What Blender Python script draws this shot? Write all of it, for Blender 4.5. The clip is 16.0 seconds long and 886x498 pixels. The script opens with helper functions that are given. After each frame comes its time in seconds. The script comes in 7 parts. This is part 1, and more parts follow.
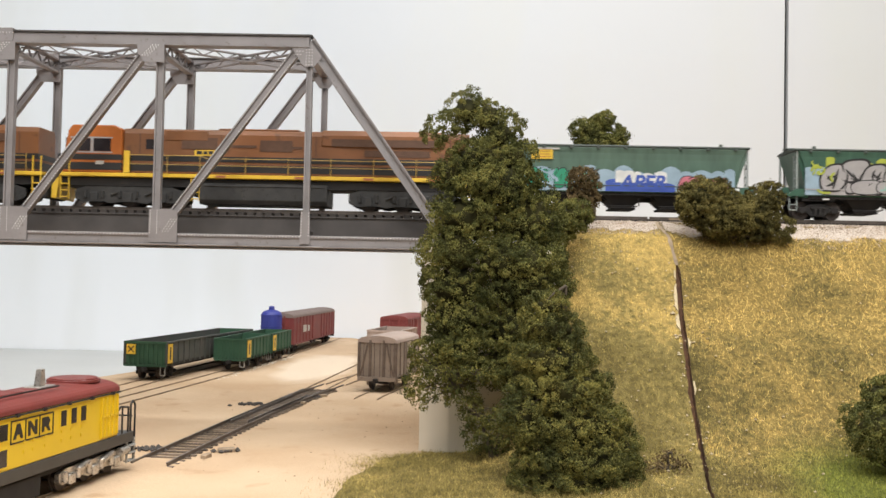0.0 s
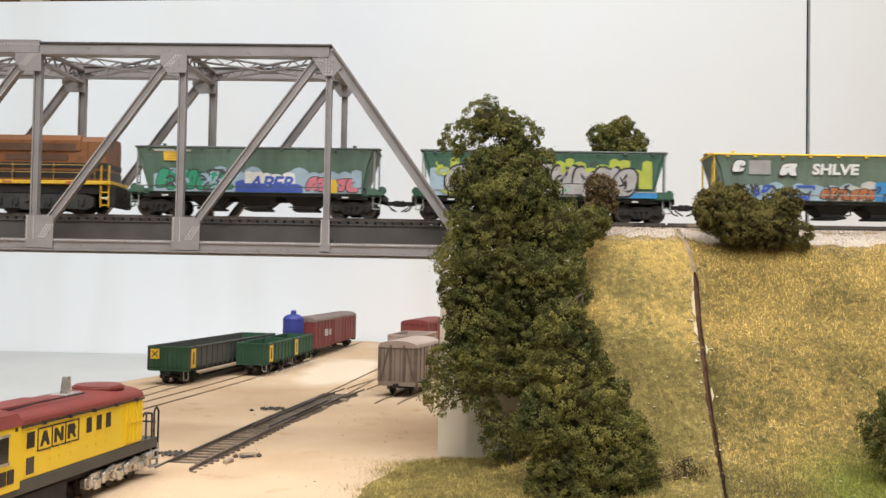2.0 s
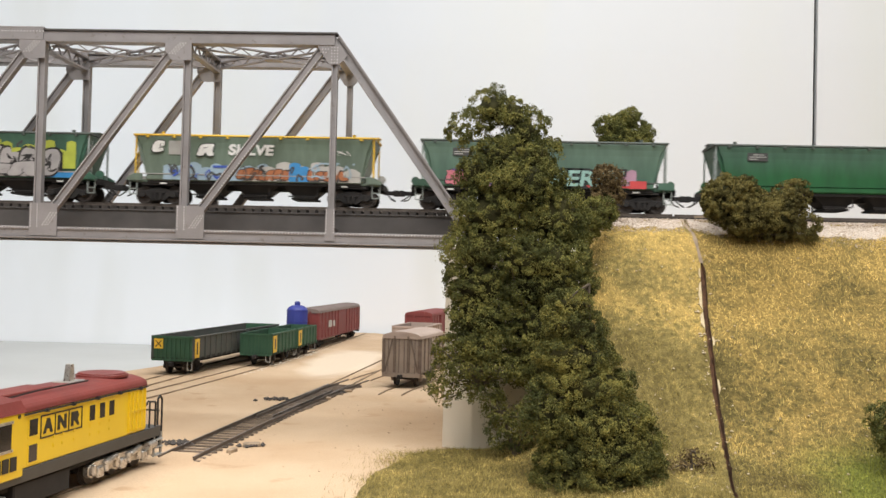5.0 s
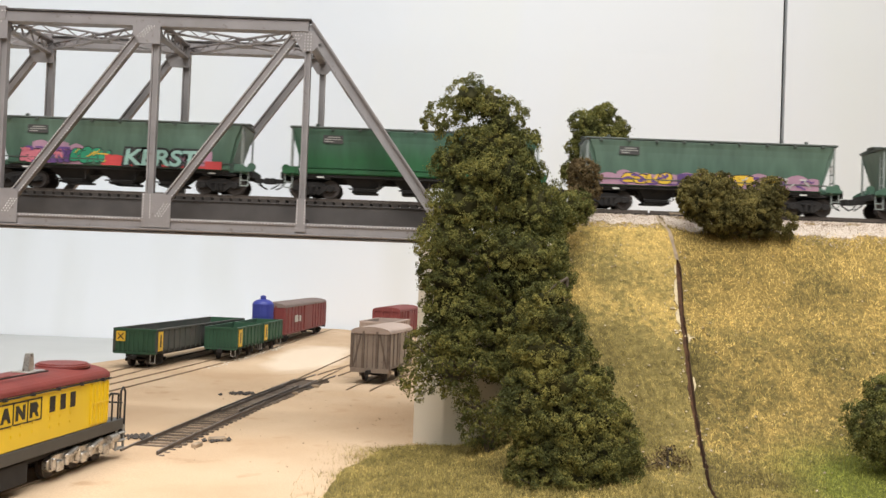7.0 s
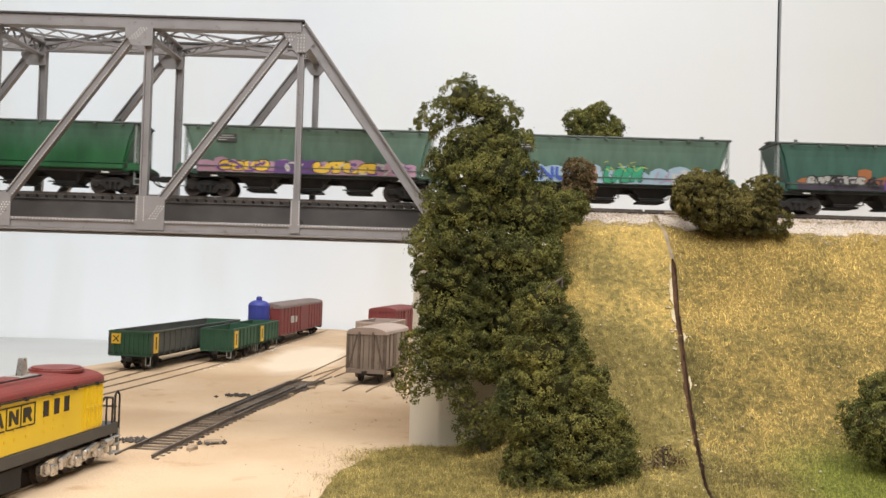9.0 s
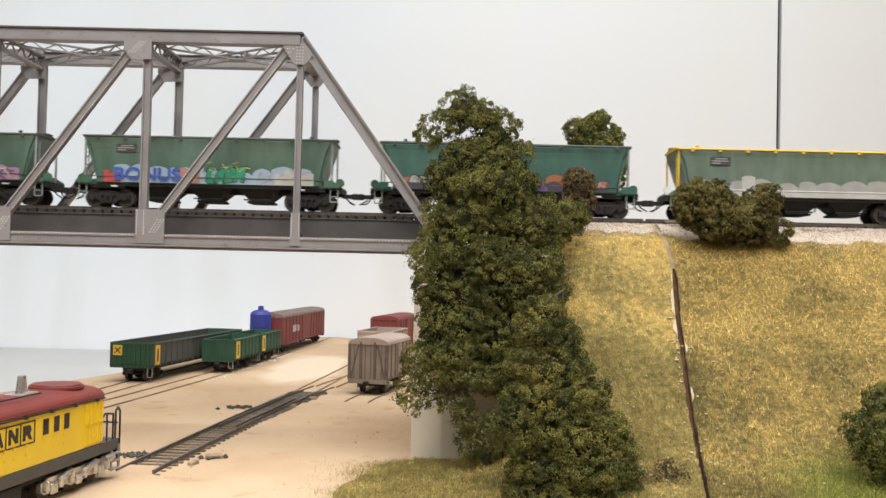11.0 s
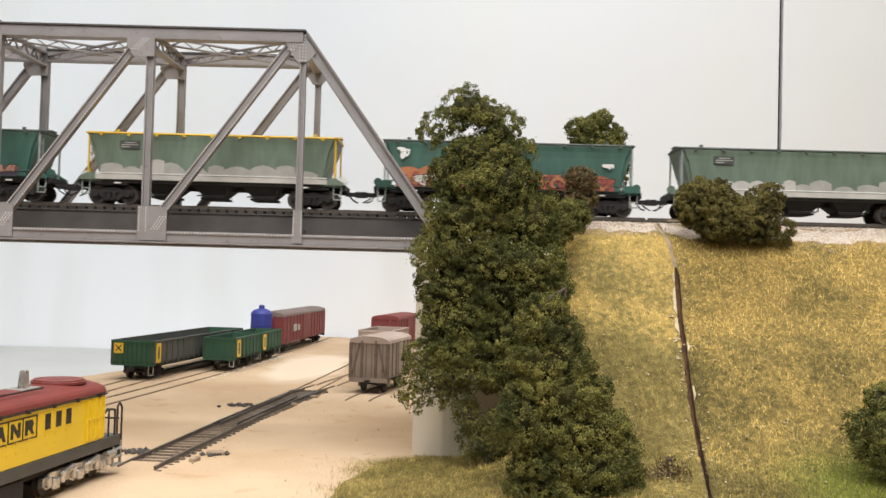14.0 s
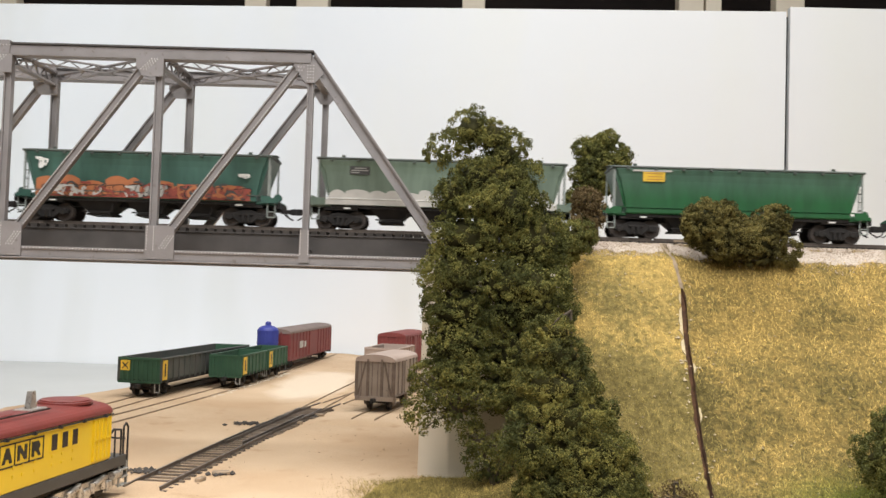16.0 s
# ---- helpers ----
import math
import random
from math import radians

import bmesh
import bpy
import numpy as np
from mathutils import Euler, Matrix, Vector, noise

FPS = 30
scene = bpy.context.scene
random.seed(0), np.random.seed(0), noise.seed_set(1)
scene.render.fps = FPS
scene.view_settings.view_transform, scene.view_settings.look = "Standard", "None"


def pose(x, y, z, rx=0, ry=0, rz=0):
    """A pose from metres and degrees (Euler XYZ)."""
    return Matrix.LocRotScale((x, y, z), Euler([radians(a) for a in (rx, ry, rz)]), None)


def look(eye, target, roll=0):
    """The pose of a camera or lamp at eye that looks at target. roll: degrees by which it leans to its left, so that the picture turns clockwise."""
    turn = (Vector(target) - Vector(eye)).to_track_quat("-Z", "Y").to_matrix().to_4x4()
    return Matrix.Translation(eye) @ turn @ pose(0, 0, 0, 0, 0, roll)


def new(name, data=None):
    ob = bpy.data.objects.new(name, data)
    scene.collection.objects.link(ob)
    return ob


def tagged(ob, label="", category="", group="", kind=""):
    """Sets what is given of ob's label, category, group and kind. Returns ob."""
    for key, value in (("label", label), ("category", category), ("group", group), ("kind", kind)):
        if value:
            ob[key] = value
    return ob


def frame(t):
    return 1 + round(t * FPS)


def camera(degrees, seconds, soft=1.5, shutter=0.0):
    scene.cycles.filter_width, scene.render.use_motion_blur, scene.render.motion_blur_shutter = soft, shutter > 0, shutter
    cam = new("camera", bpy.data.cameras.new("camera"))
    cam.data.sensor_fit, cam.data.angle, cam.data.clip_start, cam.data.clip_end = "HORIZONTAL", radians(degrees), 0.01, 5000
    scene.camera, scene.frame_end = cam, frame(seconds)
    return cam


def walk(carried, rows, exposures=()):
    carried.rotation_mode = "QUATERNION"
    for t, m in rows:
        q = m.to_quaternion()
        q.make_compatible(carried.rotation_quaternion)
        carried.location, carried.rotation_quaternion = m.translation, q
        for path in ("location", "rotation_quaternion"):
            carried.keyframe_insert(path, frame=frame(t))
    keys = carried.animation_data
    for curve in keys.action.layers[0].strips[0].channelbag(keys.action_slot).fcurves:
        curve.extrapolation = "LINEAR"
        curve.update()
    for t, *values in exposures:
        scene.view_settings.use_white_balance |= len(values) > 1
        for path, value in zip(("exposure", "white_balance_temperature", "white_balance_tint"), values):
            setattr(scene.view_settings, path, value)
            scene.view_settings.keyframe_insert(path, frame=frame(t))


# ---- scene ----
cam = camera(49.4, 16.0, shutter=0.3)
PATH = [
    (0, (0.0092, 0.0000, 0.0923), (-0.0200, 1.9990, 0.1527), 1.15),
    (0.5, (0.0112, -0.0040, 0.0943), (-0.0340, 1.9950, 0.1559), 0.95),
    (1, (0.0112, -0.0040, 0.0943), (-0.0490, 1.9940, 0.1531), 0.95),
    (1.5, (0.0112, -0.0040, 0.0943), (-0.0530, 1.9940, 0.1551), 1.05),
    (2, (0.0113, -0.0050, 0.0953), (-0.0639, 1.9930, 0.1583), 1.05),
    (2.5, (0.0112, -0.0050, 0.0943), (-0.0740, 1.9930, 0.1514), 1.05),
    (3, (0.0123, -0.0050, 0.0963), (-0.0760, 1.9920, 0.1504), 0.95),
    (3.5, (0.0123, -0.0060, 0.0963), (-0.0801, 1.9920, 0.1455), 1.05),
    (4, (0.0113, -0.0040, 0.0953), (-0.0801, 1.9930, 0.1425), 1.15),
    (6.5, (0.0072, 0.0030, 0.0913), (-0.0271, 2.0020, 0.1438), 1.95),
    (7, (0.0052, 0.0080, 0.0904), (-0.0042, 2.0070, 0.1385), 2.15),
    (7.5, (0.0052, 0.0070, 0.0914), (-0.0001, 2.0060, 0.1474), 2.15),
    (8, (0.0072, 0.0050, 0.0923), (-0.0090, 2.0040, 0.1536), 1.95),
    (8.5, (0.0072, 0.0050, 0.0923), (-0.0091, 2.0040, 0.1476), 1.85),
    (9, (0.0062, 0.0090, 0.0914), (0.0038, 2.0080, 0.1374), 1.75),
    (9.5, (0.0062, 0.0100, 0.0944), (0.0148, 2.0090, 0.1332), 1.55),
    (10, (0.0062, 0.0110, 0.0944), (0.0138, 2.0100, 0.1393), 1.55),
    (12.5, (0.0093, 0.0060, 0.0973), (-0.0280, 2.0040, 0.1548), 1.05),
    (13, (0.0093, 0.0050, 0.0973), (-0.0300, 2.0040, 0.1548), 1.15),
    (13.5, (0.0083, 0.0060, 0.0963), (-0.0240, 2.0050, 0.1518), 1.25),
    (14, (0.0062, 0.0100, 0.0934), (-0.0020, 2.0090, 0.1515), 1.55),
    (14.5, (0.0062, 0.0100, 0.0944), (0.0041, 2.0090, 0.1594), 1.65),
    (15, (0.0083, 0.0060, 0.0973), (-0.0138, 2.0050, 0.1706), 1.35),
    (15.5, (0.0093, 0.0060, 0.0983), (-0.0276, 2.0040, 0.1818), 1.35),
    (16, (0.0063, 0.0090, 0.0964), (-0.0166, 2.0070, 0.1847), 1.75),
]
cam_rows = [(t, look(eye, target, roll)) for t, eye, target, roll in PATH]
walk(cam, cam_rows)

# ---------------------------------------------------------------- light
MM = 0.001
world = bpy.data.worlds.new("room_dim")
scene.world = world
world.use_nodes = True
world.node_tree.nodes["Background"].inputs[0].default_value = (0.9, 0.95, 1.0, 1)
world.node_tree.nodes["Background"].inputs[1].default_value = 0.05
scene.view_settings.exposure = 0.93


def tube_light(x, y, z, length, power):
    """A ceiling batten: an area lamp under a fixture."""
    data = bpy.data.lights.new("tube_light", "AREA")
    data.shape, data.size, data.size_y, data.energy, data.color = "RECTANGLE", length, 0.6, power, (0.99, 0.985, 0.98)
    ob = new("tube_light", data)
    ob.matrix_world = pose(x, y, z)
    return ob


tube_light(0.0, -0.15, 1.24, 1.5, 11)
tube_light(0.1, 0.75, 1.24, 1.5, 9)
tube_light(0.0, -1.0, 1.24, 1.5, 17)


# ---------------------------------------------------------------- materials
def material(name, base, other=None, rough=0.6, metal=0.0, scale=120.0, bump=0.0, bump_scale=600.0, spots=None, spot_at=0.62, islands=0.0, objects=0.0, detail=5.0):
    """Paint, stone, plant or metal: two colours mixed by a noise, spots of a third at a second scale, and a bump."""
    mat = bpy.data.materials.new(name)
    mat.use_nodes = True
    nt = mat.node_tree
    bsdf = nt.nodes["Principled BSDF"]
    link = nt.links.new
    geo = nt.nodes.new("ShaderNodeTexCoord")
    n1 = nt.nodes.new("ShaderNodeTexNoise")
    n1.inputs["Scale"].default_value, n1.inputs["Detail"].default_value = scale, detail
    link(geo.outputs["Object"], n1.inputs["Vector"])
    ramp = nt.nodes.new("ShaderNodeValToRGB")
    ramp.color_ramp.elements[0].position, ramp.color_ramp.elements[1].position = 0.32, 0.68
    ramp.color_ramp.elements[0].color = (*base, 1)
    ramp.color_ramp.elements[1].color = (*(other or [c * 0.8 for c in base]), 1)
    link(n1.outputs["Fac"], ramp.inputs["Fac"])
    out = ramp.outputs["Color"]
    if spots:
        n2 = nt.nodes.new("ShaderNodeTexNoise")
        n2.inputs["Scale"].default_value, n2.inputs["Detail"].default_value = scale * 4.3, 6
        link(geo.outputs["Object"], n2.inputs["Vector"])
        r2 = nt.nodes.new("ShaderNodeValToRGB")
        r2.color_ramp.elements[0].position, r2.color_ramp.elements[1].position = spot_at, spot_at + 0.08
        link(n2.outputs["Fac"], r2.inputs["Fac"])
        mix = nt.nodes.new("ShaderNodeMix")
        mix.data_type = "RGBA"
        link(r2.outputs["Color"], mix.inputs["Factor"])
        link(out, mix.inputs["A"])
        mix.inputs["B"].default_value = (*spots, 1)
        out = mix.outputs["Result"]
    for amount, socket in ((islands, "Random Per Island"), (objects, "Random")):
        if amount:
            g = nt.nodes.new("ShaderNodeNewGeometry" if socket != "Random" else "ShaderNodeObjectInfo")
            hsv = nt.nodes.new("ShaderNodeHueSaturation")
            mr = nt.nodes.new("ShaderNodeMapRange")
            mr.inputs["To Min"].default_value, mr.inputs["To Max"].default_value = 1 - amount, 1 + amount
            link(g.outputs[socket], mr.inputs["Value"])
            link(mr.outputs["Result"], hsv.inputs["Value"])
            link(out, hsv.inputs["Color"])
            out = hsv.outputs["Color"]
    link(out, bsdf.inputs["Base Color"])
    bsdf.inputs["Roughness"].default_value, bsdf.inputs["Metallic"].default_value = rough, metal
    if bump:
        n3 = nt.nodes.new("ShaderNodeTexNoise")
        n3.inputs["Scale"].default_value, n3.inputs["Detail"].default_value = bump_scale, 4
        link(geo.outputs["Object"], n3.inputs["Vector"])
        b = nt.nodes.new("ShaderNodeBump")
        b.inputs["Strength"].default_value, b.inputs["Distance"].default_value = bump, 0.001
        link(n3.outputs["Fac"], b.inputs["Height"])
        link(b.outputs["Normal"], bsdf.inputs["Normal"])
    return mat


def hopper_paint(name, low, high, edge=0.029, spread=0.004):
    """Green wagon paint: a faded upper part over fresher paint below, with streaks."""
    mat = bpy.data.materials.new(name)
    mat.use_nodes = True
    nt = mat.node_tree
    link = nt.links.new
    bsdf = nt.nodes["Principled BSDF"]
    tc = nt.nodes.new("ShaderNodeTexCoord")
    sep = nt.nodes.new("ShaderNodeSeparateXYZ")
    link(tc.outputs["Object"], sep.inputs[0])
    mp = nt.nodes.new("ShaderNodeMapping")
    mp.inputs["Scale"].default_value = (1, 1, 0.25)
    link(tc.outputs["Object"], mp.inputs["Vector"])
    n1 = nt.nodes.new("ShaderNodeTexNoise")
    n1.inputs["Scale"].default_value, n1.inputs["Detail"].default_value = 90, 5
    link(mp.outputs[0], n1.inputs["Vector"])
    add = nt.nodes.new("ShaderNodeMath")
    add.operation = "MULTIPLY_ADD"
    add.inputs[1].default_value = 0.006
    link(n1.outputs["Fac"], add.inputs[0])
    link(sep.outputs["Z"], add.inputs[2])
    mr = nt.nodes.new("ShaderNodeMapRange")
    mr.inputs["From Min"].default_value, mr.inputs["From Max"].default_value = edge - spread + 0.003, edge + spread + 0.003
    link(add.outputs[0], mr.inputs["Value"])
    mix = nt.nodes.new("ShaderNodeMix")
    mix.data_type = "RGBA"
    link(mr.outputs["Result"], mix.inputs["Factor"])
    mix.inputs["A"].default_value, mix.inputs["B"].default_value = (*low, 1), (*high, 1)
    n2 = nt.nodes.new("ShaderNodeTexNoise")
    n2.inputs["Scale"].default_value, n2.inputs["Detail"].default_value = 220, 6
    link(mp.outputs[0], n2.inputs["Vector"])
    hsv = nt.nodes.new("ShaderNodeHueSaturation")
    m2 = nt.nodes.new("ShaderNodeMapRange")
    m2.inputs["From Min"].default_value, m2.inputs["From Max"].default_value = 0.3, 0.7
    m2.inputs["To Min"].default_value, m2.inputs["To Max"].default_value = 0.82, 1.18
    link(n2.outputs["Fac"], m2.inputs["Value"])
    link(m2.outputs["Result"], hsv.inputs["Value"])
    link(mix.outputs["Result"], hsv.inputs["Color"])
    link(hsv.outputs["Color"], bsdf.inputs["Base Color"])
    bsdf.inputs["Roughness"].default_value = 0.5
    return mat


BRIDGE = material("bridge_grey_paint", (0.285, 0.264, 0.262), (0.235, 0.217, 0.214), rough=0.5, metal=0.15, scale=60, bump=0.15, spots=(0.2, 0.175, 0.165), spot_at=0.63)
RIVET = material("rivet_grey", (0.74, 0.72, 0.70), rough=0.45, metal=0.1)
DECK = material("deck_grey", (0.08, 0.071, 0.066), (0.052, 0.046, 0.043), rough=0.7, scale=50, spots=(0.16, 0.15, 0.14), spot_at=0.7)
YARD_SLEEPER = material("sleeper_brown", (0.10, 0.076, 0.057), (0.17, 0.13, 0.096), rough=0.9, scale=200, objects=0.35)
SLEEPER = material("sleeper_dark", (0.035, 0.03, 0.027), (0.06, 0.05, 0.042), rough=0.85, scale=200, objects=0.3)
RAIL = material("rail_steel", (0.11, 0.088, 0.072), (0.17, 0.14, 0.12), rough=0.45, metal=0.5, scale=90)
RAIL_TOP = material("rail_head", (0.55, 0.53, 0.50), rough=0.25, metal=0.9)
SAND_RAIL = material("sanded_rail", (0.20, 0.145, 0.095), (0.36, 0.27, 0.18), rough=0.8, scale=120)
BLACK = material("underframe_black", (0.012, 0.0105, 0.01), (0.021, 0.018, 0.016), rough=0.85, scale=150)
WHEEL = material("wheel_brown", (0.045, 0.035, 0.03), (0.065, 0.05, 0.042), rough=0.6, scale=200)
BALLAST = material("ballast_stone", (0.43, 0.34, 0.26), (0.54, 0.44, 0.35), rough=0.9, scale=300, islands=0.2)
BALLAST_BED = material("ballast_grit", (0.40, 0.33, 0.265), (0.56, 0.48, 0.40), rough=0.95, scale=650, bump=0.7, bump_scale=1100, spots=(0.26, 0.2, 0.15), spot_at=0.6)
CONCRETE = material("abutment_concrete", (0.62, 0.56, 0.45), (0.68, 0.62, 0.51), rough=0.85, scale=30, bump=0.1)
FOAM = material("cracked_plaster", (0.15, 0.072, 0.034), (0.07, 0.034, 0.017), rough=0.95, scale=250, bump=0.4)
PLASTER = material("broken_plaster", (0.56, 0.46, 0.29), (0.42, 0.33, 0.19), rough=0.9, scale=300, bump=0.5, bump_scale=900, spots=(0.36, 0.27, 0.16), spot_at=0.6)
BITS = material("pale_chips", (0.5, 0.41, 0.27), (0.4, 0.31, 0.19), rough=0.9, islands=0.2)
BARK = material("twig_bark", (0.06, 0.045, 0.03), (0.1, 0.075, 0.05), rough=0.9, scale=300)
GREY_SHELF = material("grey_shelf_paint", (0.52, 0.53, 0.52), (0.48, 0.49, 0.48), rough=0.6, scale=8)
WALL = material("room_wall_paint", (0.62, 0.60, 0.56), (0.58, 0.56, 0.52), rough=0.9, scale=3)
DARK_WALL = material("dark_curtain", (0.018, 0.013, 0.013), (0.03, 0.022, 0.02), rough=0.95, scale=6)
CEIL = material("ceiling_paint", (0.8, 0.79, 0.76), (0.77, 0.76, 0.73), rough=0.9, scale=3)
CARPET = material("floor_carpet", (0.16, 0.14, 0.13), (0.2, 0.18, 0.16), rough=0.95, scale=80)
CREAM = material("cream_timber", (0.75, 0.68, 0.55), (0.7, 0.62, 0.5), rough=0.6, scale=20)
WOOD = material("shelf_timber", (0.30, 0.16, 0.09), (0.24, 0.12, 0.06), rough=0.6, scale=30)

GREEN = hopper_paint("faded_green_paint", (0.052, 0.118, 0.078), (0.095, 0.15, 0.11), edge=0.026, spread=0.012)
DARK_GREEN = hopper_paint("deep_green_paint", (0.035, 0.10, 0.062), (0.05, 0.115, 0.078), edge=0.026, spread=0.012)
FRESH_GREEN = hopper_paint("two_tone_green_paint", (0.010, 0.09, 0.026), (0.05, 0.11, 0.072), edge=0.030, spread=0.007)
TEAL_GREEN = hopper_paint("blue_green_paint", (0.026, 0.088, 0.066), (0.042, 0.10, 0.077), edge=0.026, spread=0.012)
OLIVE = hopper_paint("grey_green_paint", (0.13, 0.17, 0.13), (0.12, 0.165, 0.12), edge=0.026, spread=0.012)
GREENS = {"green": GREEN, "dark": DARK_GREEN, "fresh": FRESH_GREEN, "teal": TEAL_GREEN, "olive": OLIVE}
ROOF_DARK = material("roof_walkway_dark", (0.06, 0.075, 0.065), (0.09, 0.105, 0.09), rough=0.7, scale=120)
POST_GREY = material("end_post_grey", (0.30, 0.33, 0.31), (0.24, 0.27, 0.25), rough=0.6, scale=200)


def paint(name, c, rough=0.5):
    return material(name, c, [v * 0.82 for v in c], rough=rough, scale=160, spots=[v * 0.65 for v in c], spot_at=0.68)


P_YELLOW = paint("yellow_paint", (0.78, 0.50, 0.04))
P_DUSTY_ORANGE = paint("dusty_orange_paint", (0.40, 0.20, 0.145))
P_ORANGE = paint("orange_paint", (0.43, 0.15, 0.058))
P_BURNT = paint("burnt_orange_paint", (0.33, 0.115, 0.04))
P_RUST = paint("rust_red_paint", (0.28, 0.06, 0.04))
P_LOCO_ORANGE = material("loco_orange_paint", (0.26, 0.098, 0.03), (0.17, 0.072, 0.027), rough=0.5, scale=28, spots=(0.13, 0.055, 0.022), spot_at=0.6)
P_RAILING = paint("dull_yellow_railing", (0.50, 0.32, 0.06))
GRIMY = material("grimy_dark_steel", (0.026, 0.026, 0.025), (0.044, 0.042, 0.039), rough=0.7, scale=120, spots=(0.02, 0.019, 0.018), spot_at=0.58)
GRILLE = material("grille_dark", (0.09, 0.045, 0.025), (0.12, 0.06, 0.035), rough=0.7, scale=300)
P_BRIGHT_ORANGE = paint("bright_orange_paint", (0.45, 0.13, 0.022), 0.4)
P_BLACK = paint("black_paint", (0.02, 0.018, 0.017))
P_WHITE = paint("white_paint", (0.75, 0.74, 0.70))
P_SILVER = paint("silver_paint", (0.40, 0.375, 0.365))
P_LIME = paint("lime_paint", (0.42, 0.47, 0.06))
P_BLUE = paint("blue_paint", (0.05, 0.10, 0.42))
P_SKY = paint("pale_blue_paint", (0.33, 0.44, 0.52))
P_MINT = paint("mint_paint", (0.28, 0.46, 0.40))
P_JADE = paint("jade_paint", (0.03, 0.30, 0.16))
P_PINK = paint("pink_paint", (0.60, 0.18, 0.22))
P_RED = paint("red_paint", (0.55, 0.06, 0.06))
P_MAUVE = paint("mauve_paint", (0.42, 0.24, 0.32))
P_PURPLE = paint("purple_paint", (0.13, 0.06, 0.22))
P_DUSK = paint("dusky_purple_paint", (0.05, 0.04, 0.058))
P_GREY = paint("grey_primer", (0.36, 0.35, 0.32))
P_PALE_GREY = paint("pale_grey_primer", (0.50, 0.48, 0.44))
P_DARK_GREY = paint("dark_grey_paint", (0.06, 0.058, 0.054))
P_BRIGHT_BLUE = paint("bright_blue_paint", (0.04, 0.25, 0.55))
LOCO_YELLOW = material("glossy_yellow_paint", (0.80, 0.55, 0.02), (0.72, 0.49, 0.018), rough=0.35, scale=40)
MAROON = material("maroon_roof_paint", (0.19, 0.035, 0.028), (0.15, 0.03, 0.025), rough=0.45, scale=60, bump=0.1)
SILVER_BOGIE = material("bogie_silver", (0.66, 0.63, 0.58), (0.42, 0.39, 0.35), rough=0.3, metal=0.75, scale=260, spots=(0.1, 0.08, 0.07), spot_at=0.58)
GLASS_DARK = material("dark_window_glass", (0.025, 0.02, 0.022), rough=0.12)
WAGON_GREEN = material("wagon_green", (0.02, 0.068, 0.035), (0.03, 0.088, 0.046), rough=0.6, scale=90)
WAGON_DUSTY = material("dusty_dark_side", (0.085, 0.082, 0.075), (0.06, 0.07, 0.06), rough=0.8, scale=70)
RED_OXIDE = material("red_oxide", (0.20, 0.035, 0.03), (0.16, 0.03, 0.028), rough=0.65, scale=80, spots=(0.26, 0.08, 0.06), spot_at=0.68)
VAN_GREY = material("dusty_van_grey", (0.33, 0.27, 0.22), (0.25, 0.2, 0.165), rough=0.85, scale=60, spots=(0.16, 0.12, 0.1), spot_at=0.64)
VAN_FRAME = material("weathered_van_framing", (0.135, 0.1, 0.08), (0.2, 0.155, 0.125), rough=0.9, scale=140, spots=(0.1, 0.075, 0.06), spot_at=0.62)
VAN_ROOF = material("dusty_van_roof", (0.42, 0.33, 0.28), (0.36, 0.28, 0.235), rough=0.85, scale=60)
ROOF_BROWN = material("weathered_roof", (0.20, 0.15, 0.13), (0.16, 0.12, 0.105), rough=0.8, scale=60)
TANK_BLUE = material("tank_blue", (0.04, 0.052, 0.28), (0.033, 0.045, 0.23), rough=0.5, scale=60)


